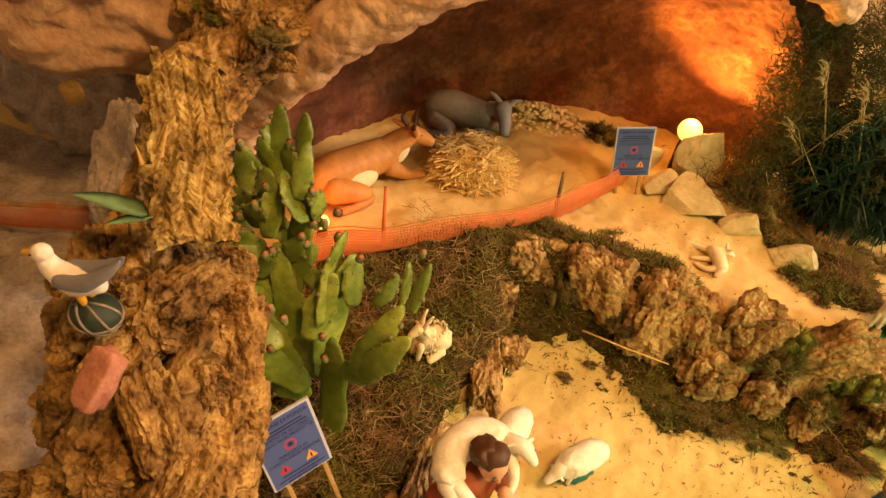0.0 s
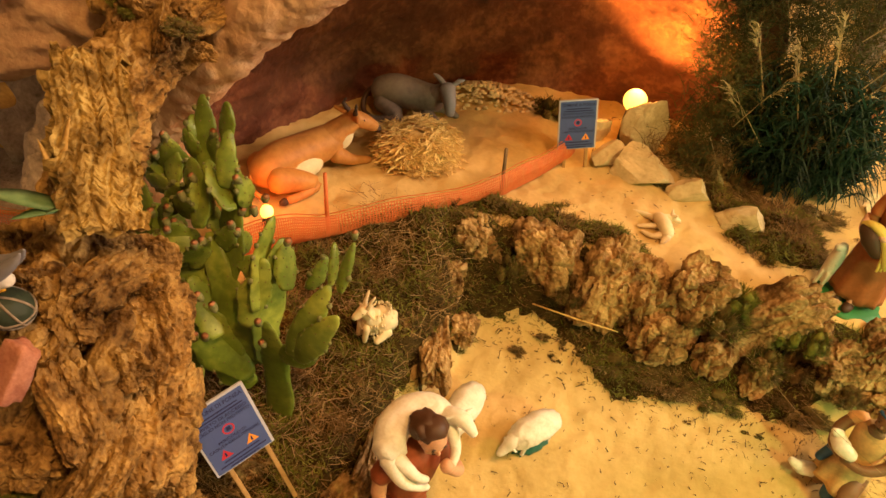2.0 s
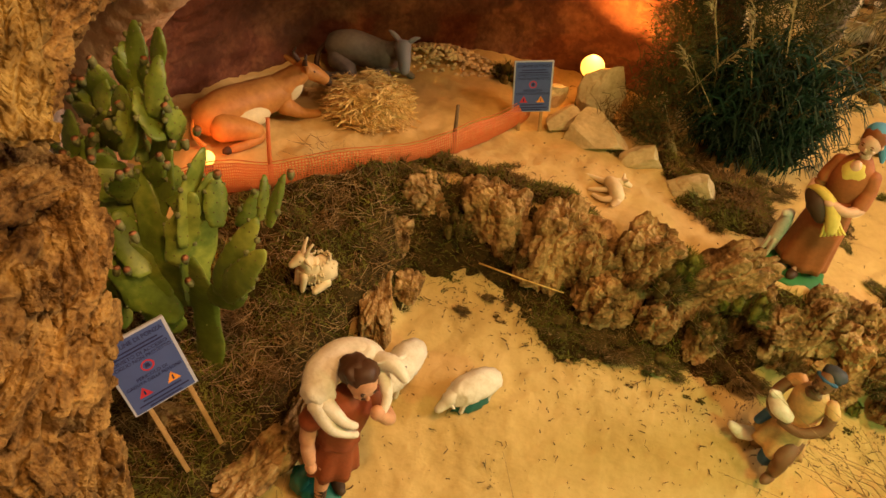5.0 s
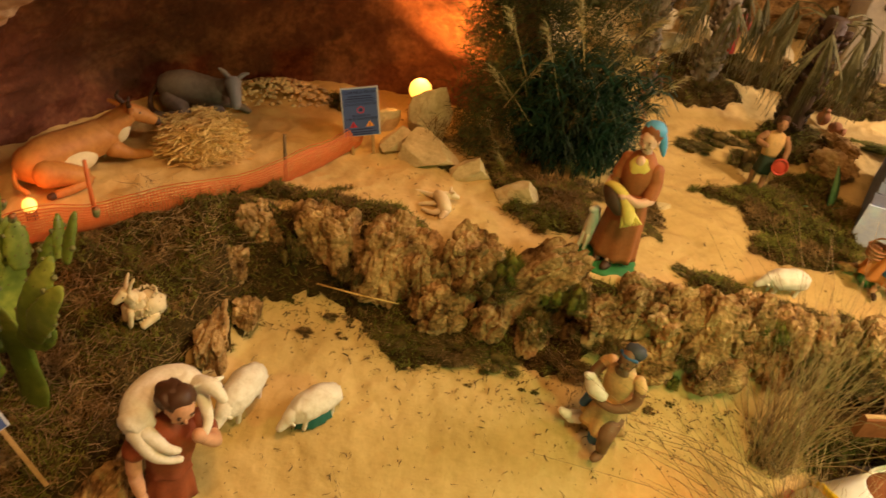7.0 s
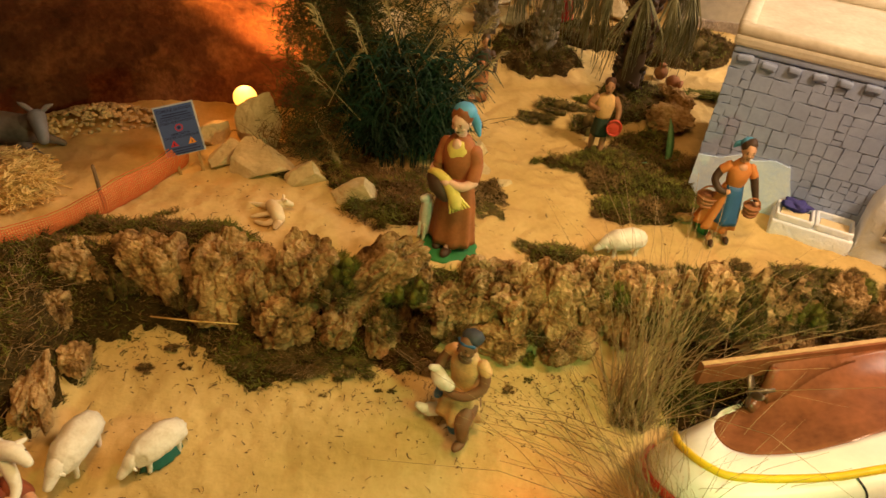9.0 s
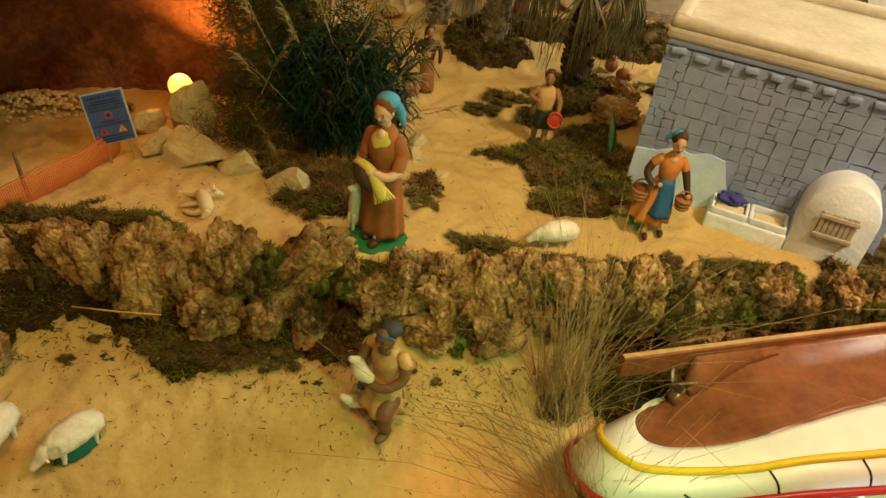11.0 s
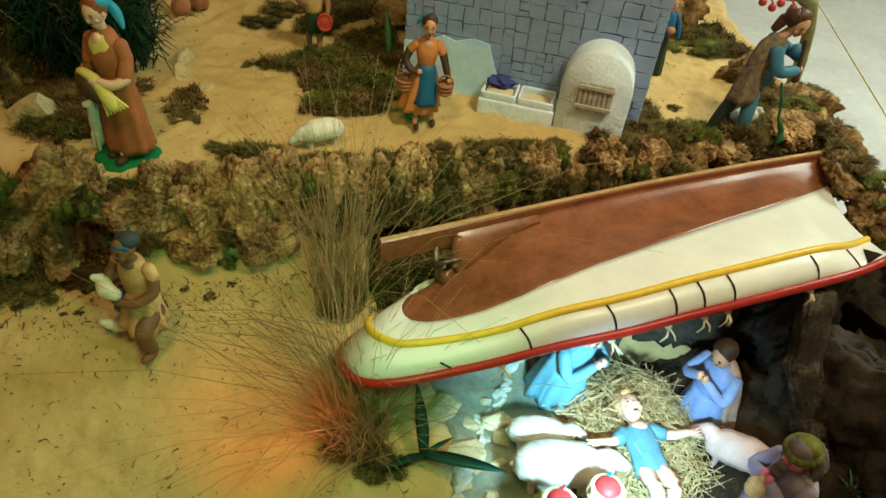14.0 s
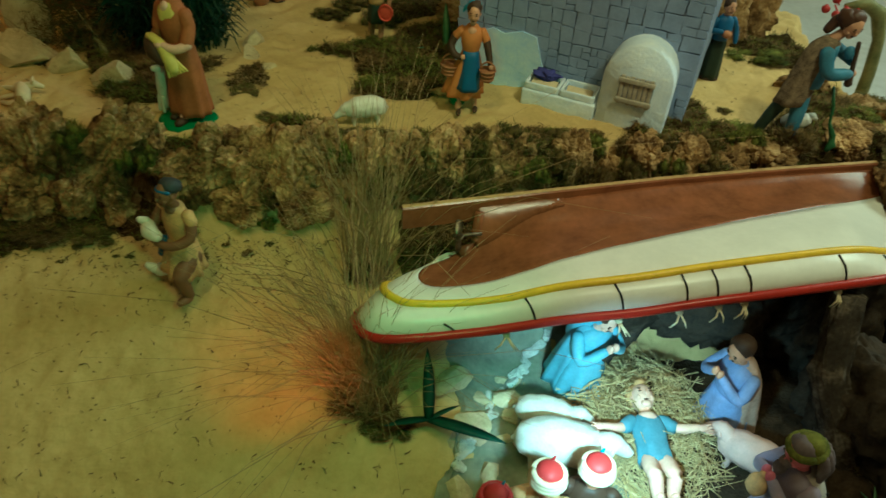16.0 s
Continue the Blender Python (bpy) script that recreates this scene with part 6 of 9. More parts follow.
# ---- painted figures ----
def wheat_woman(bm):
    # materials: 0 dress, 1 skin, 2 scarf, 3 green, 4 wheat, 5 umber, 6 hair, 7 wool
    ball(bm, (0, -0.004, 0.003), (0.056, 0.050, 0.009), None, 3, 3, 0.1)
    ball(bm, (0.008, -0.030, 0.014), (0.009, 0.016, 0.008), None, 5, 2)
    ball(bm, (-0.014, -0.020, 0.014), (0.009, 0.014, 0.008), None, 5, 2)
    limb(bm, [(0.008, -0.024, 0.018), (0.008, -0.018, 0.034)], [0.007, 0.008], 1)
    loft(bm, [(0, 0.004, 0.022, 0.041, 0.034), (0, 0.003, 0.06, 0.038, 0.030), (0, 0.002, 0.11, 0.034, 0.026), (0, 0, 0.158, 0.026, 0.020)], 0, 44, 9, 0.07)
    loft(bm, [(0, 0, 0.150, 0.024, 0.019), (0, -0.003, 0.185, 0.027, 0.022), (0, -0.002, 0.208, 0.026, 0.019), (0, 0, 0.222, 0.018, 0.014), (0, 0, 0.229, 0.010, 0.010)], 0)
    loft(bm, [(0, -0.013, 0.192, 0.015, 0.011), (0, -0.008, 0.208, 0.021, 0.015), (0, -0.002, 0.223, 0.0135, 0.0125)], 4, 24, 6, 0.05)
    ball(bm, (0, -0.014, 0.214), (0.009, 0.008, 0.012), None, 1, 2)
    limb(bm, [(0, 0, 0.218), (0, -0.004, 0.240)], [0.0085, 0.008], 1)
    head(bm, (0, -0.008, 0.255), 1, 6, 0.95, 22)
    ball(bm, (0, 0.001, 0.2685), (0.0185, 0.0200, 0.0145), Matrix.Rotation(radians(-10), 3, "X"), 2, 3)
    limb(bm, [(0.006, 0.018, 0.256), (0.012, 0.022, 0.242), (0.020, 0.020, 0.224)], [0.008, 0.008, 0.003], 2)
    limb(bm, [(0.025, 0, 0.206), (0.032, -0.002, 0.182), (0.034, -0.014, 0.162)], [0.012, 0.0115, 0.011], 0)
    limb(bm, [(0.037, -0.015, 0.160), (0.026, -0.032, 0.155), (0.006, -0.040, 0.160)], [0.0085, 0.0075, 0.006], 1)
    ball(bm, (0.001, -0.042, 0.160), (0.009, 0.007, 0.006), None, 1, 2)
    limb(bm, [(-0.025, 0, 0.206), (-0.031, -0.004, 0.182), (-0.033, -0.010, 0.162)], [0.012, 0.011, 0.010], 0)
    limb(bm, [(-0.037, -0.010, 0.162), (-0.034, -0.026, 0.148), (-0.020, -0.036, 0.142)], [0.008, 0.0065, 0.006], 1)
    limb(bm, [(-0.036, -0.030, 0.158), (-0.022, -0.036, 0.168), (0.0, -0.038, 0.160), (0.016, -0.040, 0.140), (0.022, -0.040, 0.122)], [0.005, 0.0065, 0.009, 0.011, 0.009], 4)
    limb(bm, [(-0.030, -0.032, 0.156), (-0.014, -0.040, 0.148), (0.002, -0.040, 0.132)], [0.010, 0.016, 0.011], 5)
    for k in range(7):
        limb(bm, [(0.012 + 0.002 * k, -0.045 + 0.002 * k, 0.135), (0.016 + 0.004 * k, -0.046 + 0.003 * k, 0.108 + 0.002 * k)], [0.003, 0.002], 4, 6)
    limb(bm, [(-0.050, -0.006, 0.022), (-0.048, -0.008, 0.060), (-0.047, -0.010, 0.088)], [0.011, 0.0125, 0.009], 7)
    limb(bm, [(-0.047, -0.010, 0.092), (-0.052, -0.020, 0.094)], [0.0085, 0.005], 7)
    limb(bm, [(-0.054, -0.016, 0.040), (-0.056, -0.018, 0.012)], [0.004, 0.003], 7, 8)
    limb(bm, [(-0.044, -0.018, 0.040), (-0.044, -0.020, 0.012)], [0.004, 0.003], 7, 8)


AUBURN = paint("auburn_hair_paint", (0.22, 0.07, 0.02), 0.5)
WOMANM = (DRESS, PALESKIN, BLUE, GREENP, WHEAT, UMBER, AUBURN, WOOL)
statue("woman_figurine", wheat_woman, WOMANM, (0.080, 0.145, 0.094), -30, 0.985, "painted peasant woman figurine in brown dress holding wheat", "figurine", (0, 0))


def shepherd(bm):
    # materials: 0 tunic, 1 skin, 2 wool, 3 teal, 4 hair, 5 umber
    ball(bm, (-0.004, 0.012, 0.004), (0.032, 0.036, 0.012), None, 3, 3, 0.15)
    ball(bm, (-0.034, 0.02, 0.03), (0.014, 0.012, 0.036), None, 3, 3, 0.3)
    for sx, y in ((-1, -0.012), (1, 0.012)):
        limb(bm, [(sx * 0.016, y, 0.022), (sx * 0.016, y + 0.003, 0.06), (sx * 0.015, y + 0.002, 0.10)], [0.008, 0.011, 0.013], 1)
        ball(bm, (sx * 0.017, y - 0.012, 0.016), (0.010, 0.020, 0.009), None, 5, 2)
        for k in range(3):
            limb(bm, [(sx * 0.016 - 0.008, y, 0.026 + 0.008 * k), (sx * 0.016, y - 0.0095, 0.028 + 0.008 * k), (sx * 0.016 + 0.008, y, 0.026 + 0.008 * k)], [0.002] * 3, 5, 6)
    loft(bm, [(0, 0, 0.076, 0.036, 0.030), (0, 0, 0.11, 0.032, 0.026), (0, 0, 0.145, 0.026, 0.021)], 0, 40, 8, 0.12)
    loft(bm, [(0, 0, 0.140, 0.030, 0.025), (0, 0, 0.152, 0.028, 0.022), (0, -0.002, 0.19, 0.034, 0.025), (0, -0.002, 0.222, 0.034, 0.022), (0, 0, 0.242, 0.014, 0.013)], 0, 36, 7, 0.07)
    limb(bm, [(-0.036, 0, 0.220), (-0.045, 0, 0.196)], [0.015, 0.016], 0)
    limb(bm, [(-0.045, 0, 0.196), (-0.047, -0.004, 0.160), (-0.044, -0.016, 0.128)], [0.011, 0.0105, 0.008], 1)
    ball(bm, (-0.043, -0.020, 0.120), (0.008, 0.009, 0.010), None, 1, 2)
    limb(bm, [(0.036, 0, 0.220), (0.048, -0.008, 0.200)], [0.015, 0.015], 0)
    limb(bm, [(0.048, -0.008, 0.200), (0.048, -0.034, 0.205), (0.028, -0.040, 0.228)], [0.011, 0.0095, 0.008], 1)
    ball(bm, (0.024, -0.040, 0.234), (0.010, 0.010, 0.010), None, 1, 2)
    head(bm, (0.008, -0.016, 0.272), 1, 4, 1.12, 22)
    ball(bm, (0.003, -0.003, 0.282), (0.0215, 0.0215, 0.019), None, 4, 3, 0.3, 3)
    # the lamb over his shoulders
    limb(bm, [(-0.040, 0.004, 0.244), (-0.026, 0.024, 0.256), (0.0, 0.032, 0.266), (0.024, 0.024, 0.272), (0.036, 0.008, 0.276)], [0.020, 0.0235, 0.024, 0.022, 0.016], 2, 26)
    for k, q in enumerate(((-0.036, 0.008, 0.247), (-0.020, 0.026, 0.259), (0.004, 0.030, 0.267), (0.024, 0.020, 0.273))):
        ball(bm, q, (0.0225, 0.022, 0.022), None, 2, 3, 0.22, k * 3.1)
    limb(bm, [(0.036, 0.006, 0.278), (0.045, -0.008, 0.286), (0.051, -0.016, 0.286)], [0.013, 0.0115, 0.0105], 2, 16)
    limb(bm, [(0.051, -0.016, 0.286), (0.058, -0.032, 0.276)], [0.011, 0.006], 2, 14)
    limb(bm, [(-0.042, -0.006, 0.236), (-0.032, -0.026, 0.214), (-0.014, -0.036, 0.202), (0.0, -0.040, 0.200)], [0.014, 0.009, 0.006, 0.005], 2)
    limb(bm, [(-0.034, -0.010, 0.238), (-0.016, -0.032, 0.222), (-0.002, -0.038, 0.216)], [0.012, 0.007, 0.005], 2)
    limb(bm, [(0.040, -0.004, 0.268), (0.040, -0.028, 0.248), (0.032, -0.040, 0.236)], [0.010, 0.007, 0.005], 2)
    for sx in (-1, 1):
        limb(bm, [(0.049 + sx * 0.008, -0.010, 0.292), (0.048 + sx * 0.019, -0.006, 0.288)], [0.004, 0.0022], 2, 8)
        ball(bm, (0.053 + sx * 0.0075, -0.022, 0.288), (0.0016,) * 3, None, 5, 1)


statue("shepherd_figurine", shepherd, (TUNIC, SKIN, WOOL, TEAL, HAIR, UMBER), (-0.490, -0.388, ground_z(-0.490, -0.388) + 0.004), 46, 0.98, "painted shepherd figurine carrying a white lamb on shoulders", "figurine", (0, 5))
statue("sheep_figurine", sheep_build(0.75, 0, 1, 2, 1.02), (WOOL, UMBER, TEAL), (-0.342, -0.190, ground_z(-0.342, -0.190) + 0.003), -38, 0.76, "white grazing sheep figurine with teal base", "figurine")
statue("sheep_figurine", sheep_build(0.6, 0, 1, None, 1.0), (WOOL, UMBER), (-0.456, -0.200, ground_z(-0.456, -0.200) + 0.003), -12, 0.86, "cream white standing sheep figurine beside the shepherd", "figurine")
statue("sheep_figurine", sheep_build(0.7, 0, 1, None, 0.66), (WOOL, UMBER), (0.388, 0.165, 0.090), -75, 1.0, "small woolly white sheep figurine at the terrace edge", "figurine")


def kneeling_man(bm):
    # 0 tunic, 1 dark skin, 2 wool, 3 blue, 4 dark turban, 5 umber, 6 cream
    limb(bm, [(0.016, 0.0, 0.075), (0.026, -0.034, 0.058), (0.026, -0.026, 0.012)], [0.018, 0.014, 0.009], 1)
    ball(bm, (0.027, -0.036, 0.008), (0.009, 0.018, 0.008), None, 1, 2)
    limb(bm, [(-0.016, 0.004, 0.075), (-0.022, -0.012, 0.030), (-0.020, 0.012, 0.014), (-0.018, 0.048, 0.012)], [0.018, 0.014, 0.010, 0.007], 1)
    limb(bm, [(0.004, -0.014, 0.046), (0.004, -0.020, 0.016)], [0.016, 0.012], 3)
    loft(bm, [(0.002, -0.010, 0.050, 0.038, 0.034), (0, -0.006, 0.080, 0.032, 0.028), (0, 0, 0.112, 0.023, 0.019)], 0, 40, 8, 0.13)
    loft(bm, [(0, 0, 0.106, 0.0235, 0.0195), (0, -0.003, 0.135, 0.026, 0.020), (0, -0.004, 0.160, 0.027, 0.018), (0, -0.002, 0.178, 0.015, 0.012)], 0, 32, 5, 0.05)
    ball(bm, (0, -0.010, 0.172), (0.014, 0.010, 0.010), None, 1, 2)
    for sx in (-1, 1):
        limb(bm, [(sx * 0.026, 0, 0.168), (sx * 0.036, -0.002, 0.158)], [0.0105, 0.010], 6)
    limb(bm, [(0.034, -0.002, 0.160), (0.039, -0.012, 0.134), (0.022, -0.036, 0.122), (-0.006, -0.044, 0.122)], [0.0092, 0.0088, 0.0075, 0.006], 1)
    limb(bm, [(-0.034, -0.002, 0.160), (-0.040, -0.014, 0.140), (-0.032, -0.036, 0.128), (-0.014, -0.044, 0.124)], [0.0092, 0.0088, 0.0075, 0.006], 1)
    limb(bm, [(-0.030, -0.038, 0.142), (-0.016, -0.046, 0.140), (0.0, -0.044, 0.136)], [0.011, 0.013, 0.009], 2, 16)
    limb(bm, [(-0.030, -0.040, 0.150), (-0.036, -0.048, 0.156)], [0.008, 0.005], 2)
    limb(bm, [(0, -0.004, 0.176), (0.003, -0.012, 0.192)], [0.0095, 0.0085], 1)
    head(bm, (0.004, -0.016, 0.208), 1, 5, 0.95, 8, False)
    ball(bm, (0.006, -0.006, 0.219), (0.0172, 0.0178, 0.0125), Matrix.Rotation(radians(-18), 3, "X"), 4, 3, 0.12)
    limb(bm, [(-0.010, -0.020, 0.216), (0.004, -0.0285, 0.219), (0.018, -0.020, 0.216)], [0.003, 0.003, 0.003], 3, 8)
    limb(bm, [(-0.030, -0.016, 0.098), (-0.036, -0.022, 0.070)], [0.009, 0.007], 3)
    limb(bm, [(-0.046, -0.028, 0.030), (-0.034, -0.020, 0.034)], [0.012, 0.012], 2)
    limb(bm, [(-0.050, -0.034, 0.034), (-0.060, -0.040, 0.040)], [0.009, 0.006], 2)


statue("kneeling_man_figurine", kneeling_man, (OCHRE, DARKSKIN, WOOL, DEEPBLUE, WRAP, UMBER, OCHRE), (0.112, -0.098, ground_z(0.112, -0.098)), -38, 0.97, "painted kneeling man figurine holding a small white lamb", "figurine")


def basket_woman(bm):
    # 0 orange dress, 1 skin, 2 blue, 3 deep blue, 4 hair, 5 basket, 6 green
    ball(bm, (-0.020, 0.014, 0.010), (0.018, 0.016, 0.014), None, 6, 3, 0.25)
    for x, y in ((-0.016, -0.020), (0.018, -0.004)):
        limb(bm, [(x, y, 0.010), (x * 0.8, y + 0.006, 0.030), (x * 0.6, 0, 0.055)], [0.0055, 0.0075, 0.009], 1)
        ball(bm, (x + 0.003, y - 0.009, 0.006), (0.006, 0.012, 0.0055), None, 4, 2)
    loft(bm, [(-0.010, 0.002, 0.030, 0.040, 0.030), (-0.006, 0.001, 0.058, 0.035, 0.027), (-0.002, 0, 0.088, 0.027, 0.022), (0, 0, 0.114, 0.017, 0.014)], 0, 44, 8, 0.16)
    loft(bm, [(0.002, -0.017, 0.048, 0.024, 0.018), (0.003, -0.013, 0.080, 0.021, 0.015), (0.001, -0.005, 0.116, 0.0165, 0.0125)], 3, 32, 6, 0.09)
    loft(bm, [(0, 0, 0.110, 0.0165, 0.014), (0, -0.003, 0.130, 0.021, 0.016), (0, -0.002, 0.148, 0.022, 0.014), (0, 0, 0.160, 0.009, 0.008)], 0)
    ball(bm, (0, -0.010, 0.151), (0.010, 0.006, 0.008), None, 1, 2)
    limb(bm, [(0, 0, 0.155), (0, -0.003, 0.170)], [0.0068, 0.006], 1)
    head(bm, (0.001, -0.006, 0.182), 1, 4, 0.80, 12)
    ball(bm, (0, 0.003, 0.190), (0.0150, 0.0155, 0.0115), Matrix.Rotation(radians(-25), 3, "X"), 2, 3)
    limb(bm, [(-0.008, 0.010, 0.187), (-0.017, 0.012, 0.183), (-0.022, 0.012, 0.176)], [0.006, 0.005, 0.002], 2, 8)
    # the right arm set on the hip, the left one down to the basket
    limb(bm, [(-0.021, 0, 0.148), (-0.033, 0.002, 0.136)], [0.0085, 0.0085], 0)
    limb(bm, [(-0.033, 0.002, 0.136), (-0.041, -0.004, 0.120), (-0.031, -0.014, 0.108), (-0.018, -0.018, 0.106)], [0.0082, 0.0075, 0.0065, 0.005], 4)
    ball(bm, (-0.014, -0.019, 0.107), (0.006, 0.0045, 0.0045), None, 1, 2)
    limb(bm, [(0.021, 0, 0.148), (0.031, -0.002, 0.134)], [0.0085, 0.0085], 0)
    limb(bm, [(0.031, -0.002, 0.134), (0.038, -0.010, 0.116), (0.044, -0.020, 0.100)], [0.0082, 0.0075, 0.0055], 4)
    ball(bm, (0.046, -0.024, 0.096), (0.005, 0.006, 0.005), None, 1, 2)
    for (x, y, z), r in (((0.040, -0.024, 0.080), 0.015), ((-0.040, 0.002, 0.072), 0.019)):
        loft(bm, [(x, y, z - 0.010, r * 0.72, r * 0.62), (x, y, z, r * 0.95, r * 0.82), (x, y, z + 0.010, r, r * 0.86)], 5, 24)
        for k in range(3):
            tube(bm, [Vector((x + r * (0.9 + 0.08 * k) * math.cos(q), y + r * 0.86 * (0.9 + 0.08 * k) * math.sin(q), z - 0.005 + 0.0075 * k)) for q in (6.2832 * w / 20 for w in range(21))], 0.0019, 6, 5)
        tube(bm, [Vector((x + r * math.cos(q), y, z + 0.010 + r * math.sin(q))) for q in (math.pi * w / 12 for w in range(13))], 0.0016, 6, 5)
    for v in bm.verts:
        v.co.x *= 0.84


ORANGEC = paint("orange_cloth_paint", (0.58, 0.21, 0.055), 0.55)
statue("basket_woman_figurine", basket_woman, (ORANGEC, SKIN, BLUE, DEEPBLUE, UMBER, TERRACOTTA, GREENP), (0.577, 0.238, 0.092), -8, 1.05, "painted woman figurine with orange dress and baskets", "figurine")


def standing(cloth, legs, s_arm=1):
    def build(bm):
        # 0 cloth, 1 skin, 2 hair, 3 legs or skirt, 4 thing in hand
        ball(bm, (0, 0, 0.003), (0.026, 0.022, 0.006), None, 2, 2, 0.1)
        if legs:
            for sx in (-1, 1):
                limb(bm, [(sx * 0.012, -0.006 * sx, 0.008), (sx * 0.013, 0, 0.038), (sx * 0.010, 0, 0.07)], [0.006, 0.008, 0.010], 1)
            loft(bm, [(0, 0, 0.046, 0.021, 0.017), (0, 0, 0.075, 0.019, 0.016), (0, 0, 0.092, 0.016, 0.013)], 3, 28, 6, 0.1)
        else:
            loft(bm, [(0, 0, 0.004, 0.024, 0.020), (0, 0, 0.05, 0.021, 0.018), (0, 0, 0.092, 0.018, 0.014)], 3, 28, 7, 0.1)
        loft(bm, [(0, 0, 0.086, 0.018, 0.014), (0, -0.002, 0.11, 0.022, 0.015), (0, 0, 0.130, 0.021, 0.013), (0, 0, 0.139, 0.008, 0.008)], 0)
        limb(bm, [(0, 0, 0.136), (0, -0.002, 0.146)], [0.006, 0.006], 1)
        head(bm, (0, -0.004, 0.157), 1, 2, 0.72, 8)
        limb(bm, [(-0.022, 0, 0.128), (-0.036, -0.004, 0.112), (-0.016, -0.022, 0.112)], [0.008, 0.007, 0.005], 1 if legs else 0)
        limb(bm, [(0.022, 0, 0.128), (0.034, -0.004, 0.108), (0.034, -0.014, 0.086)], [0.008, 0.007, 0.005], 1 if legs else 0)
        [ball(bm, (0.030, -0.024, 0.078), (0.018, 0.004, 0.018), None, 4, 3), tube(bm, [Vector((0.030 + 0.017 * math.cos(q), -0.028, 0.078 + 0.017 * math.sin(q))) for q in (6.2832 * w / 20 for w in range(21))], 0.0022, 6, 4)] if legs else ball(bm, (-0.004, -0.026, 0.108), (0.012, 0.010, 0.008), None, 4, 2)
        for v in bm.verts:
            v.co.x *= 0.86
    return build


TANSKIN = paint("tanned_painted_skin", (0.34, 0.17, 0.085), 0.55, 0.2)
statue("boy_figurine", standing(0, True), (OCHRE, TANSKIN, HAIR, DARKCLOTH, REDPLATE), (0.392, 0.515, 0.094), -10, 1.0, "painted boy figurine holding a round red dish", "figurine")
statue("farmer_figurine", standing(0, False), (UMBER, TANSKIN, UMBER, TERRACOTTA, TERRACOTTA), (0.147, 0.72, 0.094), 0, 0.92, "painted brown robed figurine beside a clay jar", "figurine")
statue("water_carrier_figurine", standing(0, False), (DEEPBLUE, SKIN, UMBER, DARKCLOTH, TERRACOTTA), (1.108, 0.415, 0.094), 10, 1.0, "painted woman figurine in teal dress with jug", "figurine")
statue("red_robed_figurine", standing(0, False), (TURBANR, SKIN, UMBER, TURBANR, OCHRE), (0.40, 1.16, 0.13), 0, 0.95, "painted red robed figurine among the palms", "figurine")


SLATEBLUE = paint("slate_blue_cloth_paint", (0.07, 0.18, 0.28), 0.6, 0.25, 45)


FLEECE = material("brown_fleece_paint", (0.07, 0.045, 0.028), (0.28, 0.20, 0.12), 90, 0.8, 0.8, 4, dist=0.003)


def piper(bm):
    # 0 waistcoat, 1 skin, 2 hair, 3 blue, 4 green, 5 umber, 6 cream
    limb(bm, [(-0.050, 0.012, 0.006), (-0.034, 0.008, 0.05), (-0.012, 0, 0.10)], [0.007, 0.011, 0.014], 4)
    limb(bm, [(-0.060, 0.0, 0.006), (-0.046, 0.010, 0.008)], [0.007, 0.008], 4)
    limb(bm, [(-0.004, -0.02, 0.010), (0.002, -0.014, 0.055), (0.004, -0.004, 0.10)], [0.009, 0.013, 0.015], 3)
    ball(bm, (0.002, -0.03, 0.008), (0.008, 0.016, 0.007), None, 5, 2)
    loft(bm, [(-0.010, 0, 0.078, 0.031, 0.024), (-0.004, 0, 0.12, 0.026, 0.020), (0.006, 0, 0.155, 0.028, 0.020), (0.014, 0, 0.182, 0.027, 0.018), (0.020, 0, 0.196, 0.010, 0.010)], 0, 32, 5, 0.08)
    loft(bm, [(0.012, -0.012, 0.11, 0.014, 0.010), (0.018, -0.012, 0.15, 0.015, 0.010), (0.024, -0.008, 0.185, 0.010, 0.009)], 3)
    limb(bm, [(0.024, 0, 0.192), (0.034, -0.006, 0.206)], [0.009, 0.008], 1)
    head(bm, (0.040, -0.012, 0.220), 1, 2, 0.95, 30)
    ball(bm, (0.035, -0.004, 0.227), (0.0195, 0.0185, 0.0165), Matrix.Rotation(radians(30), 3, "Y"), 2, 3, 0.2)
    limb(bm, [(0.024, 0.006, 0.222), (0.014, 0.010, 0.204)], [0.010, 0.007], 2)
    limb(bm, [(0.004, -0.022, 0.178), (0.010, -0.034, 0.148), (0.042, -0.036, 0.144), (0.058, -0.030, 0.142)], [0.012, 0.011, 0.010, 0.007], 3)
    ball(bm, (0.062, -0.030, 0.142), (0.008, 0.007, 0.007), None, 1, 2)
    limb(bm, [(0.030, 0.020, 0.180), (0.056, 0.0, 0.166), (0.060, -0.022, 0.158)], [0.011, 0.010, 0.006], 3)
    limb(bm, [(0.052, -0.028, 0.196), (0.058, -0.032, 0.150), (0.060, -0.034, 0.125)], [0.0035, 0.004, 0.007], 5)
    ball(bm, (0.050, -0.02, 0.175), (0.010, 0.010, 0.012), None, 3, 2)


statue("piper_figurine", piper, (FLEECE, SKIN, HAIR, SLATEBLUE, DARKCLOTH, UMBER, CREAM), (1.172, 0.165, 0.095), 12, 1.04, "painted piper figurine in brown waistcoat and blue trousers", "figurine")
statue("dog_figurine", sheep_build(0.1, 0, 1, None, 0.5), (WOOL, UMBER), (1.205, 0.19, 0.097), 100, 1.0, "small white and black dog figurine at the piper", "figurine")


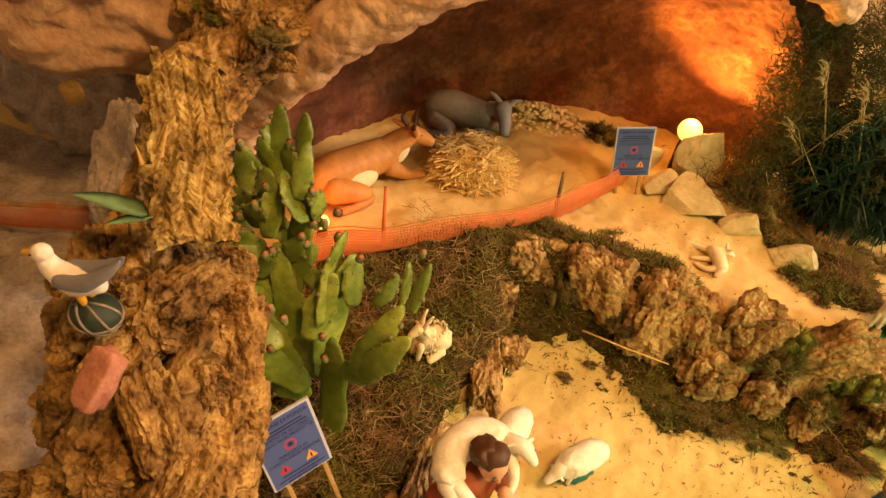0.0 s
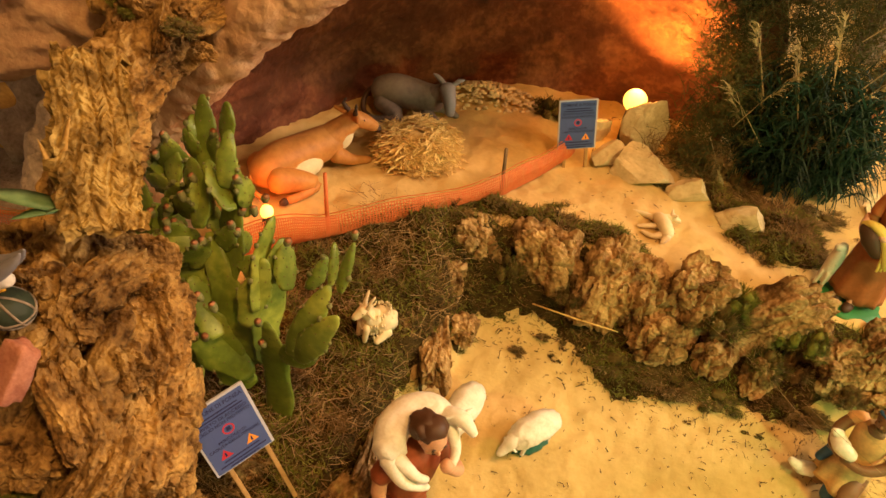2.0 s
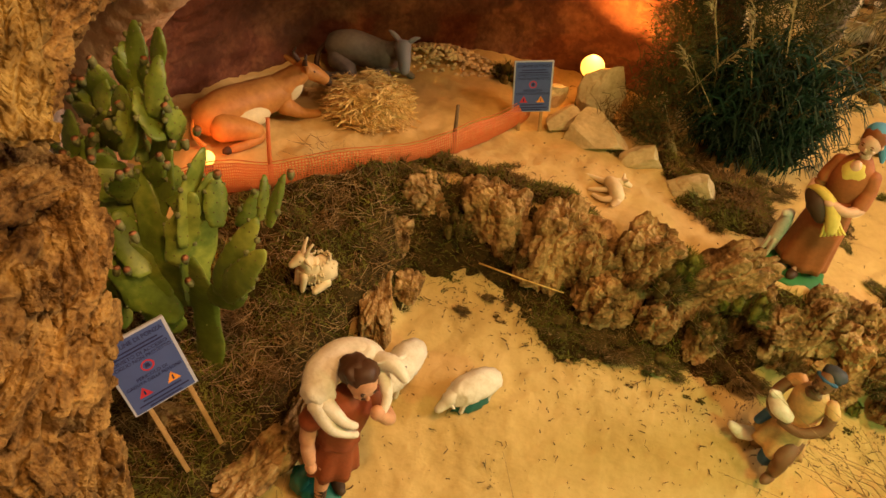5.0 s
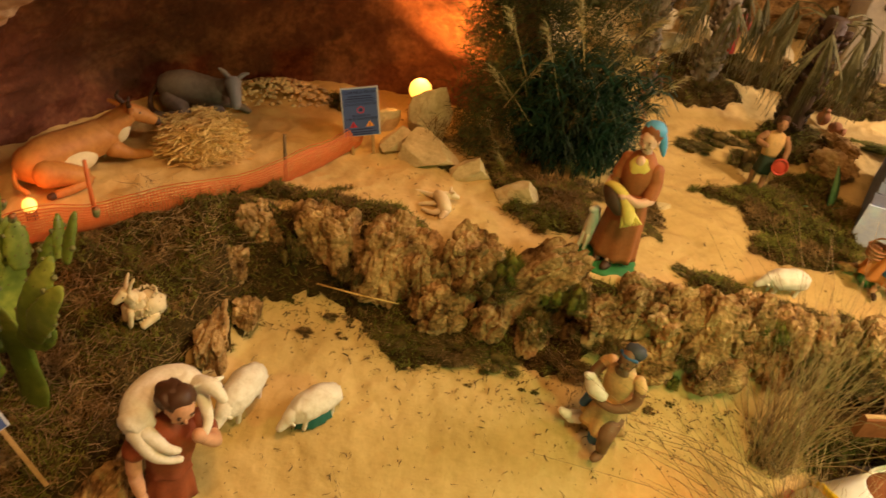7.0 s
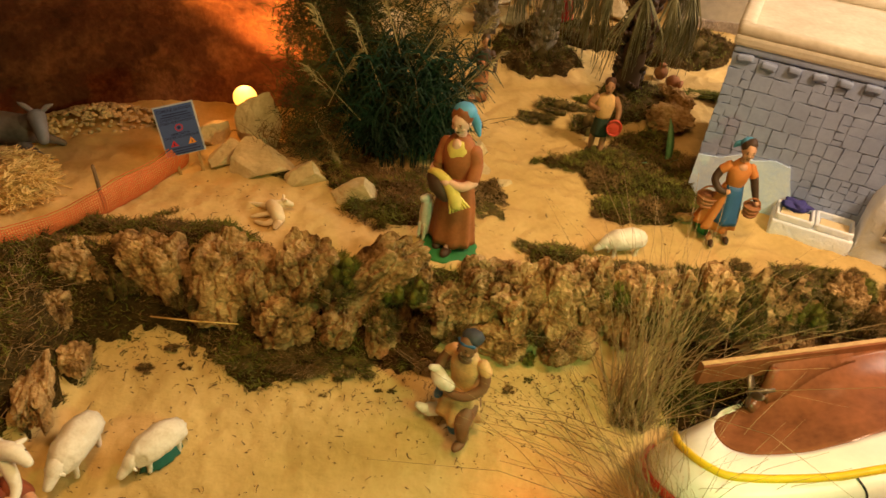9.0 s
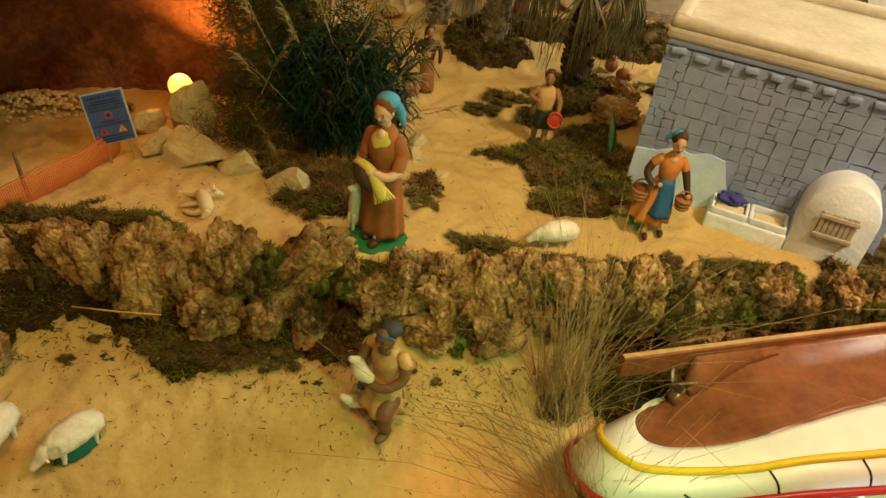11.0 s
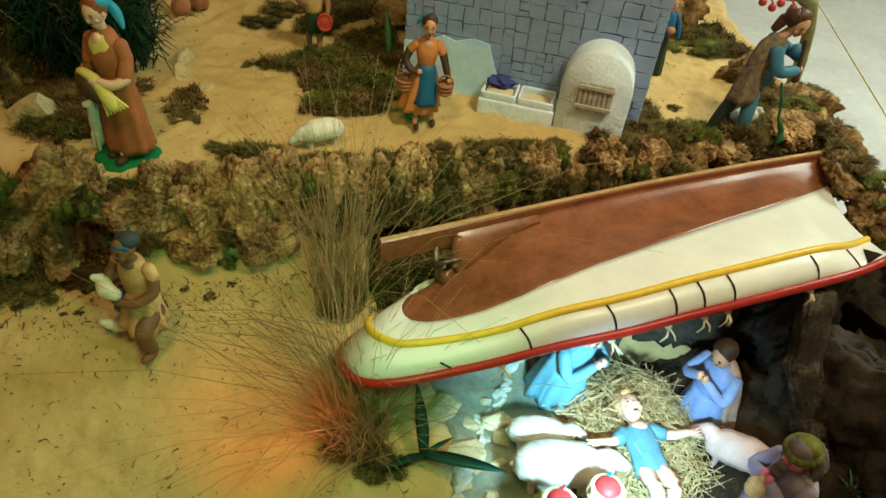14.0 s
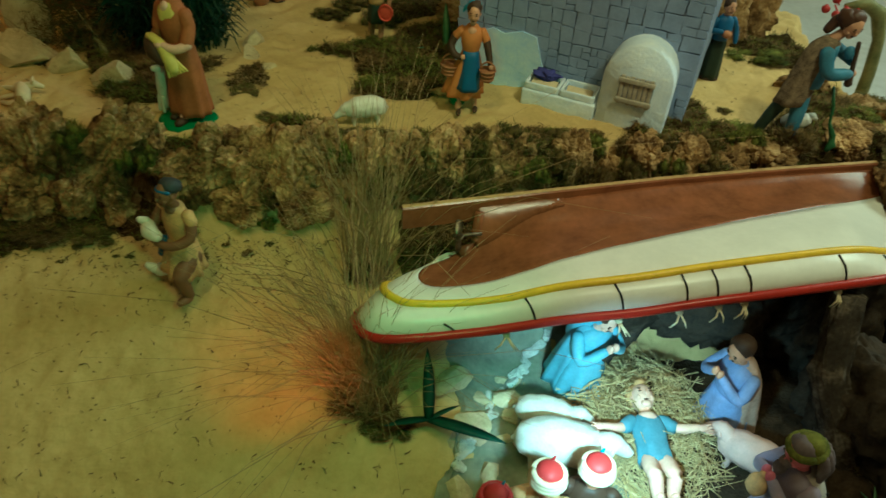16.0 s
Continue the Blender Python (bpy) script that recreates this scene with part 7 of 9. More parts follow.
# ---- clay jars, drum, agave ----
def jar(at, s, turn, label):
    bm = bmesh.new()
    loft(bm, [(0, 0, 0, 0.010 * s, 0.010 * s), (0, 0, 0.012 * s, 0.018 * s, 0.018 * s), (0, 0, 0.026 * s, 0.018 * s, 0.018 * s), (0, 0, 0.036 * s, 0.009 * s, 0.009 * s), (0, 0, 0.044 * s, 0.012 * s, 0.012 * s)], 0, 24)
    ob = part("clay_jar", bm, TERRACOTTA)
    ob.matrix_world = pose(*at, *turn)
    tagged(ob, label, "jar", "clay jars")


jar((0.113, 0.685, 0.094), 1.1, (0, 0, 0), "round terracotta jar standing on sand")
jar((0.62, 0.90, 0.105), 0.9, (0, 0, 0), "tall terracotta jar under the palm")
jar((0.635, 0.88, 0.112), 0.9, (85, 0, 40), "overturned terracotta jar under the palm")
for i, (x, y, z, sx, sy, sz, t) in enumerate(((0.585, 0.66, 0.115, 0.04, 0.05, 0.026, -30), (0.62, 0.72, 0.13, 0.016, 0.05, 0.016, 20), (0.54, 0.285, 0.10, 0.035, 0.012, 0.01, -10))):
    stone(CORKS, i, (x, y, z), (sx, sy, sz), (0, 0, t), "dark weathered piece of driftwood lying on moss", "driftwood", "driftwood pieces")


def agave(at, leaves, long, label, name="agave", mat=None, broad=0.085):
    plant = thing(name, at, label, "plant")
    for k, (turn, tilt, s) in enumerate(leaves):
        bm = bmesh.new()
        rows = 9
        made = []
        for j in range(rows + 1):
            t = j / rows
            a = radians(tilt) * (1 - 0.25 * t)
            c = Vector((math.cos(a) * t * long * s, 0, math.sin(a) * t * long * s))
            w = broad * long * s * (math.sin(math.pi * (0.22 + 0.78 * t)) ** 0.8)
            made.append([bm.verts.new(c + Vector((0, -w, 0.35 * w))), bm.verts.new(c + Vector((0, 0, -0.10 * w))), bm.verts.new(c + Vector((0, w, 0.35 * w))), bm.verts.new(c + Vector((0, 0, 0.22 * w)))])
        for r0, r1 in zip(made, made[1:]):
            for q in range(4):
                bm.faces.new((r0[q], r0[(q + 1) % 4], r1[(q + 1) % 4], r1[q]))
        bm.faces.new(made[0][::-1])
        bm.transform(Matrix.Rotation(radians(turn), 4, "Z"))
        part("leaf", bm, mat if mat and k % 3 != 2 else (mat or LEAFG), plant)


DRYLEAF = material("yellow_dry_leaf", (0.22, 0.11, 0.03), (0.56, 0.36, 0.10), 30, 0.7, 0.2)
DARKLEAF = material("dark_green_leaf", (0.008, 0.035, 0.022), (0.03, 0.09, 0.055), 20, 0.4, 0.1)
agave((0.545, 0.485, 0.095), ((95, 80, 1.0), (200, 14, 0.7), (300, 60, 0.4)), 0.10, "small green agave with one dry leaf", "agave")
agave((-0.8148, -0.4822, 0.4297), ((200, 16, 1.0), (235, 10, 0.6), (280, 38, 0.35)), 0.075, "pale green agave offset rooted in cork", "agave", None, 0.15)
agave((-0.8274, -0.4677, 0.4232), ((100, 78, 1.0), (150, 85, 0.75)), 0.085, "upright withered yellow agave leaf on the cork", "dry_agave_leaf", DRYLEAF, 0.06)
agave((0.515, -0.305, -0.165), ((205, 24, 0.75), (95, 68, 1.05), (335, 10, 1.2), (15, 30, 0.5)), 0.11, "dark green agave with spreading leaves before the boat", "agave", DARKLEAF)


# ---- reed bush ----
def plume(base, tip, rnd, width):
    """A grass stalk with a drooping feathery head."""
    out = [[base, base.lerp(tip, 0.6) + Vector((0, 0, 0.01)), tip]]
    for _ in range(16):
        k = rnd.uniform(0.6, 1.0)
        p = base.lerp(tip, k)
        d = (tip - base).normalized() * 0.016 + Vector((rnd.uniform(-1, 1), rnd.uniform(-1, 1), rnd.uniform(-1.0, 0.3))) * 0.010
        out.append([p, p + d * 0.6, p + d + Vector((0, 0, -0.004))])
    return out


rnd = random.Random(12)
bush = thing("reed_bush", (-0.03, 0.44, 0.09), "dense dark green reed bush with tan plumes", "bush")
paths, widths = [], []
for _ in range(150):
    a, r = rnd.uniform(0, 6.283), math.sqrt(rnd.random())
    foot = Vector((0.100 * r * math.cos(a) + 0.01, 0.060 * r * math.sin(a), 0.0))
    top = foot + Vector((rnd.gauss(0.15 * foot.x / 0.1, 0.12), rnd.gauss(-0.05, 0.12), 1.0)) * rnd.uniform(0.13, 0.26)
    paths.append([foot, foot.lerp(top, 0.5), top])
    widths.append(0.0014)
    for k in range(13):
        p = foot.lerp(top, rnd.uniform(0.12, 1.0))
        b = rnd.uniform(0, 6.283)
        out = Vector((math.cos(b), math.sin(b) - 0.25, 0))
        long = rnd.uniform(0.03, 0.065)
        paths.append([p, p + out * long * 0.4 + Vector((0, 0, long * 0.55)), p + out * long * 0.8 + Vector((0, 0, long * 0.6)), p + out * long * 1.15 + Vector((0, 0, long * 0.25))])
        widths.append(rnd.uniform(0.0014, 0.0028))
v, f = strands(paths, widths)
tagged(mesh("reed_foliage", v, f, REED, bush), kind="stuff")
paths = []
for c in ((-0.10, 0.0, 0.20), (-0.04, -0.03, 0.23), (0.03, 0.0, 0.25), (-0.13, -0.02, 0.13), (0.07, 0.02, 0.22), (-0.07, 0.03, 0.29), (-0.02, -0.045, 0.15), (0.0, 0.04, 0.31), (-0.17, 0.0, 0.27), (-0.16, 0.03, 0.20), (-0.10, 0.02, 0.36), (-0.03, 0.03, 0.38), (0.05, 0.05, 0.34), (-0.15, 0.03, 0.34), (-0.07, -0.02, 0.32), (-0.17, -0.05, 0.05), (-0.185, -0.04, 0.12), (-0.16, -0.05, 0.18), (-0.20, -0.01, 0.24), (-0.19, 0.0, 0.32)):
    c = Vector(c)
    for _ in range(420):
        d = Vector((rnd.gauss(0, 1), rnd.gauss(0, 1), rnd.gauss(0.7, 0.7))).normalized() * rnd.uniform(0.015, 0.036)
        p = c + Vector((rnd.gauss(0, 0.022), rnd.gauss(0, 0.018), rnd.gauss(0, 0.028)))
        paths.append([p, p + d * 0.55, p + d + Vector((0, 0, -0.006))])
v, f = strands(paths, [rnd.uniform(0.0005, 0.0011) for _ in paths])
mesh("feathery_foliage", v, f, FERN, bush)
paths = []
for _ in range(45):
    a, r = rnd.uniform(0, 6.283), math.sqrt(rnd.random())
    p = Vector((0.10 * r * math.cos(a) + 0.025, 0.05 * r * math.sin(a), 0.06))
    q = p + Vector((rnd.gauss(0.03, 0.045), rnd.gauss(0, 0.05), rnd.uniform(0.08, 0.26)))
    paths += plume(p, q, rnd, 0)
for x, y, z, dx in ((-0.10, -0.05, 0.12, -0.04), (-0.115, -0.05, 0.07, 0.02), (0.10, -0.04, 0.10, 0.03), (0.12, -0.03, 0.06, 0.04), (-0.09, -0.06, 0.16, -0.02)):
    paths += plume(Vector((x, y, z)), Vector((x + dx, y - 0.03, z + 0.06)), rnd, 0)
v, f = strands(paths, [rnd.uniform(0.0006, 0.0012) for _ in paths])
tagged(mesh("plume_mass", v, f, PLUME, bush), kind="stuff")
paths = []
for x, y, z, dx, dz in ((-0.12, -0.06, 0.16, -0.05, 0.05), (-0.10, -0.07, 0.20, 0.03, 0.06), (-0.06, -0.06, 0.24, -0.03, 0.07), (0.04, -0.05, 0.22, 0.04, 0.06), (0.10, -0.04, 0.16, 0.05, 0.03), (-0.14, -0.05, 0.06, 0.02, -0.04), (0.07, -0.05, 0.30, 0.03, 0.05), (-0.02, -0.05, 0.30, -0.02, 0.06), (0.12, 0.0, 0.25, 0.04, 0.06), (0.10, 0.02, 0.31, 0.05, 0.05), (0.14, -0.02, 0.20, 0.04, 0.05), (0.06, 0.0, 0.36, 0.04, 0.05), (-0.13, -0.05, 0.26, -0.03, 0.06)):
    base = Vector((x, y, z))
    tip = base + Vector((dx, -0.012, dz))
    paths += plume(base - Vector((dx, 0, dz)), tip, rnd, 0)
    paths += plume(base, tip + Vector((0.004, -0.004, 0.008)), rnd, 0)
v, f = strands(paths, [rnd.uniform(0.0008, 0.0016) for _ in paths])
tagged(mesh("plume_tuft", v, f, PALEPLUME, bush), kind="stuff")
paths = []
for _ in range(700):
    x, y = rnd.uniform(-0.30, -0.13), rnd.uniform(0.36, 0.52)
    p = Vector((x, y, 0.10 + rnd.uniform(0, 0.06)))
    d = Vector((rnd.gauss(0, 1), rnd.gauss(0, 1), rnd.uniform(0, 1.2))).normalized() * rnd.uniform(0.02, 0.05)
    paths.append([p, p + d * 0.5 + Vector((0, 0, 0.004)), p + d])
v, f = strands(paths, [rnd.uniform(0.0005, 0.001) for _ in paths])
tagged(mesh("brush_tangle", v, f, MOSSB), "tangled dry brown brushwood behind pale stones", "brushwood", kind="stuff")


# ---- palms ----
def palm(at, s, leaves, seed, label):
    rnd = random.Random(seed)
    tree = thing("palm", at, label, "palm")
    bm = bmesh.new()
    tube(bm, [(0, 0, -0.02), (0, 0, 0.05 * s), (0.004, 0, 0.16 * s), (0, 0, 0.30 * s)], [0.036 * s, 0.030 * s, 0.026 * s, 0.024 * s], 14)
    for k in range(110):
        a, z = rnd.uniform(0, 6.283), rnd.uniform(0.0, 0.28) * s
        p = Vector((math.cos(a), math.sin(a), 0)) * 0.028 * s + Vector((0, 0, z))
        o = Vector((math.cos(a), math.sin(a), 0.9)).normalized()
        tube(bm, [p - o * 0.004, p + o * 0.012 * s, p + o * 0.018 * s], [0.008 * s, 0.006 * s, 0.001], 5)
    part("trunk", bm, UMBER if s > 0.9 else GREYWOOD, tree)
    for k in range(leaves):
        a = k / leaves * 6.283 + rnd.uniform(-0.2, 0.2)
        out = Vector((math.cos(a), math.sin(a), 0))
        top = Vector((0, 0, 0.30 * s)) + out * 0.03 * s
        hub = top + out * rnd.uniform(0.05, 0.09) * s + Vector((0, 0, -0.005))
        paths, widths = [[top, (top + hub) / 2 + Vector((0, 0, 0.01)), hub]], [0.003 * s]
        for _ in range(26):
            side = Vector((-out.y, out.x, 0)) * rnd.gauss(0, 0.028) * s
            end = hub + out * rnd.uniform(-0.01, 0.03) * s + side + Vector((0, 0, -rnd.uniform(0.10, 0.21) * s))
            paths.append([hub, hub.lerp(end, 0.5) + out * 0.012 + side * 0.25, end])
            widths.append(rnd.uniform(0.0018, 0.0034) * s)
        v, f = strands(paths, widths)
        mesh("frond", v, f, PALMLEAF, tree)


palm((0.508, 0.80, 0.09), 1.0, 9, 5, "dark palm with drooping withered fan leaves")
palm((0.316, 0.96, 0.105), 0.85, 7, 6, "slender grey palm with hanging dry leaves")
palm((0.17, 1.08, 0.12), 0.9, 7, 9, "dark far palm with hanging dry leaves")

# ---- far end: white house, rocks ----
def far_house(at, size, turn):
    ob = thing("plaster_house", at, "pale pinkish plaster house with dark window", "house")
    ob.rotation_euler = (0, 0, radians(turn))
    bm = bmesh.new()
    box(bm, (0, 0, size[2] / 2), size, bevel=0.006)
    part("wall", bm, WHITEP, ob)
    bm = bmesh.new()
    box(bm, (0, 0, 0.022), (size[0] + 0.006, size[1] + 0.006, 0.05), bevel=0.004)
    part("stone_plinth", bm, GREYROCK, ob)
    bm = bmesh.new()
    box(bm, (-size[0] * 0.3, -size[1] / 2 + 0.002, size[2] * 0.72), (0.05, 0.012, 0.07), bevel=0.002)
    win = part("window", bm, BLACK, ob, "dark window opening")
    bm = bmesh.new()
    for dx in (-0.026, 0.026):
        box(bm, (-size[0] * 0.3 + dx, -size[1] / 2 - 0.004, size[2] * 0.72), (0.006, 0.01, 0.08), bevel=0.001)
    part("window_frame", bm, GREYWOOD, win)


far_house((0.90, 1.28, 0.12), (0.34, 0.2, 0.34), -8)
far_house((1.45, 1.40, 0.12), (0.40, 0.2, 0.30), 12)
for i, (x, y, z, s) in enumerate(((0.25, 1.12, 0.15, 0.05), (0.20, 1.20, 0.17, 0.06), (0.33, 1.25, 0.17, 0.07), (0.05, 1.10, 0.16, 0.06), (0.55, 1.22, 0.16, 0.05), (-0.1, 0.95, 0.16, 0.07), (-0.15, 0.75, 0.14, 0.05))):
    stone(ROCKS, i, (x, y, z), (s, s * 0.8, s * 0.7), (0, 0, 40 * i), "pale weathered stone at the back of the display", "stone", "back stones")
for i, (x, y, z, sx, sy, sz) in enumerate(((0.45, 1.42, 0.22, 0.3, 0.08, 0.16), (0.0, 1.35, 0.22, 0.3, 0.1, 0.2), (-0.45, 1.0, 0.2, 0.25, 0.15, 0.2), (1.22, 1.2, 0.2, 0.1, 0.1, 0.12), (1.20, 0.62, 0.15, 0.05, 0.05, 0.09), (1.28, 0.66, 0.15, 0.04, 0.04, 0.08))):
    stone(CORKS, i, (x, y, z), (sx, sy, sz), (0, 0, 30 * i), "rugged mass of dark cork bark closing the display", "cork bark", "back cork")

# ---- dry grass clumps ----
def grass(name, at, count, high, spread, droop, seed, label):
    rnd = random.Random(seed)
    paths = []
    for _ in range(count):
        a, r = rnd.uniform(0, 6.283), math.sqrt(rnd.random()) * 0.045
        p = Vector((r * math.cos(a), r * math.sin(a), -0.005))
        b = rnd.uniform(0, 6.283)
        l = high * rnd.uniform(0.45, 1.05)
        lean = Vector((math.cos(b), math.sin(b), 0)) * abs(rnd.gauss(0, spread)) * l + Vector(droop) * l * rnd.uniform(0.2, 1.0)
        paths.append([p, p + Vector((0, 0, l * 0.45)) + lean * 0.3, p + Vector((0, 0, l * 0.8)) + lean * 0.7, p + Vector((0, 0, l * 0.95)) + lean * 1.15])
    v, f = strands(paths, [rnd.uniform(0.0005, 0.0010) for _ in paths])
    ob = mesh(name, v, f, DRY)
    ob.location = at
    tagged(ob, label, "grass", kind="stuff")


grass("dry_grass_clump", (0.405, -0.050, ground_z(0.405, -0.05)), 170, 0.38, 0.52, (0.05, 0.0, 0), 3, "tall clump of dry straw-brown grass by the cork wall")
grass("dry_grass_clump", (0.418, -0.262, ground_z(0.418, -0.262)), 380, 0.29, 0.62, (-0.35, -0.12, 0), 4, "spreading clump of dry brown grass at the boat")
grass("dry_grass_clump", (-0.20, -0.47, ground_z(-0.20, -0.47)), 16, 0.26, 0.5, (0.1, 0.1, 0), 7, "thin dry grass stems rising from the front sand")
moss(3, 0.418, -0.262, 0.055, 0.05, 0.035)
moss(0, 0.450, -0.300, 0.045, 0.035, 0.025)
moss(1, 0.405, -0.050, 0.040, 0.035, 0.025)
tuft = random.Random(17)
paths = []
for _ in range(16):
    y = tuft.uniform(-0.16, -0.06)
    p = Vector((0.30 + tuft.uniform(-0.02, 0.1), y - 0.05, ground_z(0.35, y - 0.05) + 0.03))
    q = Vector((tuft.uniform(0.12, 0.28), y, ground_z(0.2, y) + tuft.uniform(0.004, 0.02)))
    paths.append([p, (p + q) / 2 + Vector((0, 0, tuft.uniform(0.0, 0.03))), q])
v, f = strands(paths, [0.0011 for _ in paths])
tagged(mesh("fallen_grass", v, f, DRY), "fallen dry grass stems lying across the sand", "grass", kind="stuff")


# ---- boat fittings ----
for u, v0, v1 in ((0.40, 0.02, 0.07), (0.475, 0.02, 0.165), (0.565, 0.02, 0.165), (0.648, 0.02, 0.165), (0.69, 0.02, 0.165), (0.735, 0.02, 0.165), (0.84, 0.02, 0.165), (0.925, 0.02, 0.165)):
    bm = bmesh.new()
    tube(bm, [hull_point(u - 0.012 * k / 4, mix(v0, v1, k / 4), 0.0006) for k in range(5)], 0.0016, 6)
    part("lashing", bm, BLACK, boat, "black lashing cord")
for u in (0.45, 0.565, 0.645, 0.70, 0.735, 0.84):
    g = hull_point(u, 0.0)
    bm = bmesh.new()
    ball(bm, g + Vector((0, 0.004, -0.018)), (0.006, 0.006, 0.005), None, 0, 2)
    rr = random.Random(int(u * 1000))
    for k in range(3):
        e = g + Vector((rr.uniform(-0.020, 0.020), -0.010, -0.036))
        tube(bm, [g + Vector((0, 0.002, -0.018)), (g + e) / 2 + Vector((0, -0.006, -0.006)), e], [0.0018, 0.0015, 0.0010], 5)
    part("rope_knot", bm, CREAM, boat, "frayed pale rope knot")
bm = bmesh.new()
tube(bm, [Vector((0.586, -0.083, 0.082)), Vector((0.584, -0.088, 0.058)), Vector((0.581, -0.092, 0.034)), Vector((0.575, -0.097, 0.016)), Vector((0.566, -0.100, 0.006))], [0.0075, 0.0075, 0.0085, 0.012, 0.018], 16)
part("skeg_post", bm, BROWN, boat, "brown skeg post")
prop = Vector((0.552, -0.106, 0.050))
bm = bmesh.new()
tube(bm, [prop + Vector((-0.006, -0.001, 0)), prop + Vector((0.04, 0.008, 0))], [0.004, 0.003], 10)
propeller = part("propeller", bm, METAL, boat, "dull brass propeller")
for k in range(3):
    a = 2.1 * k + 0.5
    d = Vector((0.12, math.cos(a), math.sin(a))).normalized()
    bm = bmesh.new()
    ball(bm, prop + d * 0.017, (0.0035, 0.008, 0.017), d.to_track_quat("Z", "X").to_matrix() @ Matrix.Rotation(0.6, 3, "Z"), 0, 2)
    part("blade", bm, METAL, propeller)
bm = bmesh.new()
tube(bm, [(1.335, 0.095, 0.10), (1.36, 0.09, 0.118), (1.365, 0.075, 0.115), (1.345, 0.07, 0.098)], 0.002, 6)
part("bow_ring", bm, METAL, boat, "bent wire ring at the bow")
b0, b1, b2 = hull_point(0.985, 0.05, 0.003), hull_point(0.955, 0.14, 0.003), hull_point(0.94, 0.03, 0.003)
bm = bmesh.new()
fr = [bm.verts.new(p) for p in (b0, b1, b2)]
bm.faces.new(fr)
bmesh.ops.solidify(bm, geom=bm.faces[:], thickness=0.002)
part("name_plate", bm, CREAM, boat, "small triangular cream plate")
bm = bmesh.new()
tube(bm, [(1.262, -0.18, 0.085), (1.34, -0.165, 0.075)], [0.006, 0.005], 8)
part("support_rod", bm, WOOD, boat, "wooden support rod")

# ---- the family under the boat ----
FLOORZ = -0.21
rnd = random.Random(77)
paths = []
for _ in range(1150):
    r, a = math.sqrt(rnd.random()), rnd.uniform(0, 6.283)
    x, y = r * math.cos(a), r * math.sin(a)
    k = max(0.0, 1 - r ** 3)
    p = Vector((x * 0.115, y * 0.145, 0.004 + (0.06 + 0.05 * max(0.0, y)) * k * rnd.uniform(0.3, 1.0)))
    b = rnd.uniform(0, 6.283)
    d = Vector((math.cos(b), math.sin(b), rnd.uniform(-0.4, 0.6))) * rnd.uniform(0.015, 0.052)
    w = Vector((rnd.uniform(-1, 1), rnd.uniform(-1, 1), 0.6)) * rnd.uniform(0.006, 0.022)
    paths.append([p - d, p - d * 0.3 + w, p + d * 0.4 + w * 0.6, p + d])
v, f = strands(paths, [rnd.uniform(0.0006, 0.0017) for _ in paths])
ob = mesh("straw_bed", v, f, PALESTRAW)
ob.location = (0.875, -0.29, FLOORZ)
tagged(ob, "loose bed of pale straw under the infant figurine", "straw", kind="stuff")


def infant(bm):
    # 0 blue shift, 1 skin, 2 fair hair, 3 umber; lies on its back with the head towards +y
    loft(bm, [(0, 0, 0.0, 0.030, 0.022), (0, 0, 0.03, 0.027, 0.022), (0, 0, 0.06, 0.029, 0.021), (0, 0, 0.082, 0.024, 0.018), (0, 0, 0.092, 0.010, 0.010)], 0, 36, 6, 0.08)
    limb(bm, [(0, 0, 0.088), (0, 0, 0.102)], [0.010, 0.010], 1)
    ball(bm, (0, -0.004, 0.080), (0.018, 0.018, 0.014), None, 1, 3)
    head(bm, (0, -0.002, 0.122), 1, 3, 1.25, 0, False)
    ball(bm, (0, 0.007, 0.131), (0.024, 0.021, 0.022), None, 2, 3, 0.2, 2)
    ball(bm, (0, -0.004, 0.150), (0.010, 0.010, 0.008), None, 2, 2, 0.3)
    for sx in (-1, 1):
        limb(bm, [(sx * 0.026, 0, 0.078), (sx * 0.040, -0.004, 0.066)], [0.013, 0.013], 0)
        limb(bm, [(sx * 0.040, -0.004, 0.066), (sx * 0.060, -0.010, 0.060), (sx * 0.080, -0.016, 0.060)], [0.0085, 0.008, 0.006], 1)
        ball(bm, (sx * 0.088, -0.018, 0.058), (0.010, 0.004, 0.007), None, 1, 2)
        for k in range(4):
            limb(bm, [(sx * 0.092, -0.018, 0.062 - 0.004 * k), (sx * 0.102, -0.020, 0.064 - 0.006 * k)], [0.0022, 0.0015], 1, 6)
        limb(bm, [(sx * 0.013, -0.004, 0.004), (sx * 0.016, -0.026, -0.028), (sx * 0.012, -0.010, -0.058)], [0.014, 0.013, 0.009], 1)
        ball(bm, (sx * 0.012, -0.016, -0.064), (0.008, 0.014, 0.008), None, 1, 2)


ob = statue("infant_figurine", infant, (PALEBLUE, PALESKIN, OCHRE, UMBER), (0.860, -0.385, FLOORZ + 0.052), 0, 0.93, "painted infant figurine lying in straw, arms spread", "figurine", (-82, 0))


PERIWINKLE = paint("periwinkle_cloth_paint", (0.26, 0.30, 0.52), 0.6, 0.2, 45)
CLOAK = paint("pale_brown_cloak_paint", (0.46, 0.30, 0.22), 0.6, 0.3, 45)


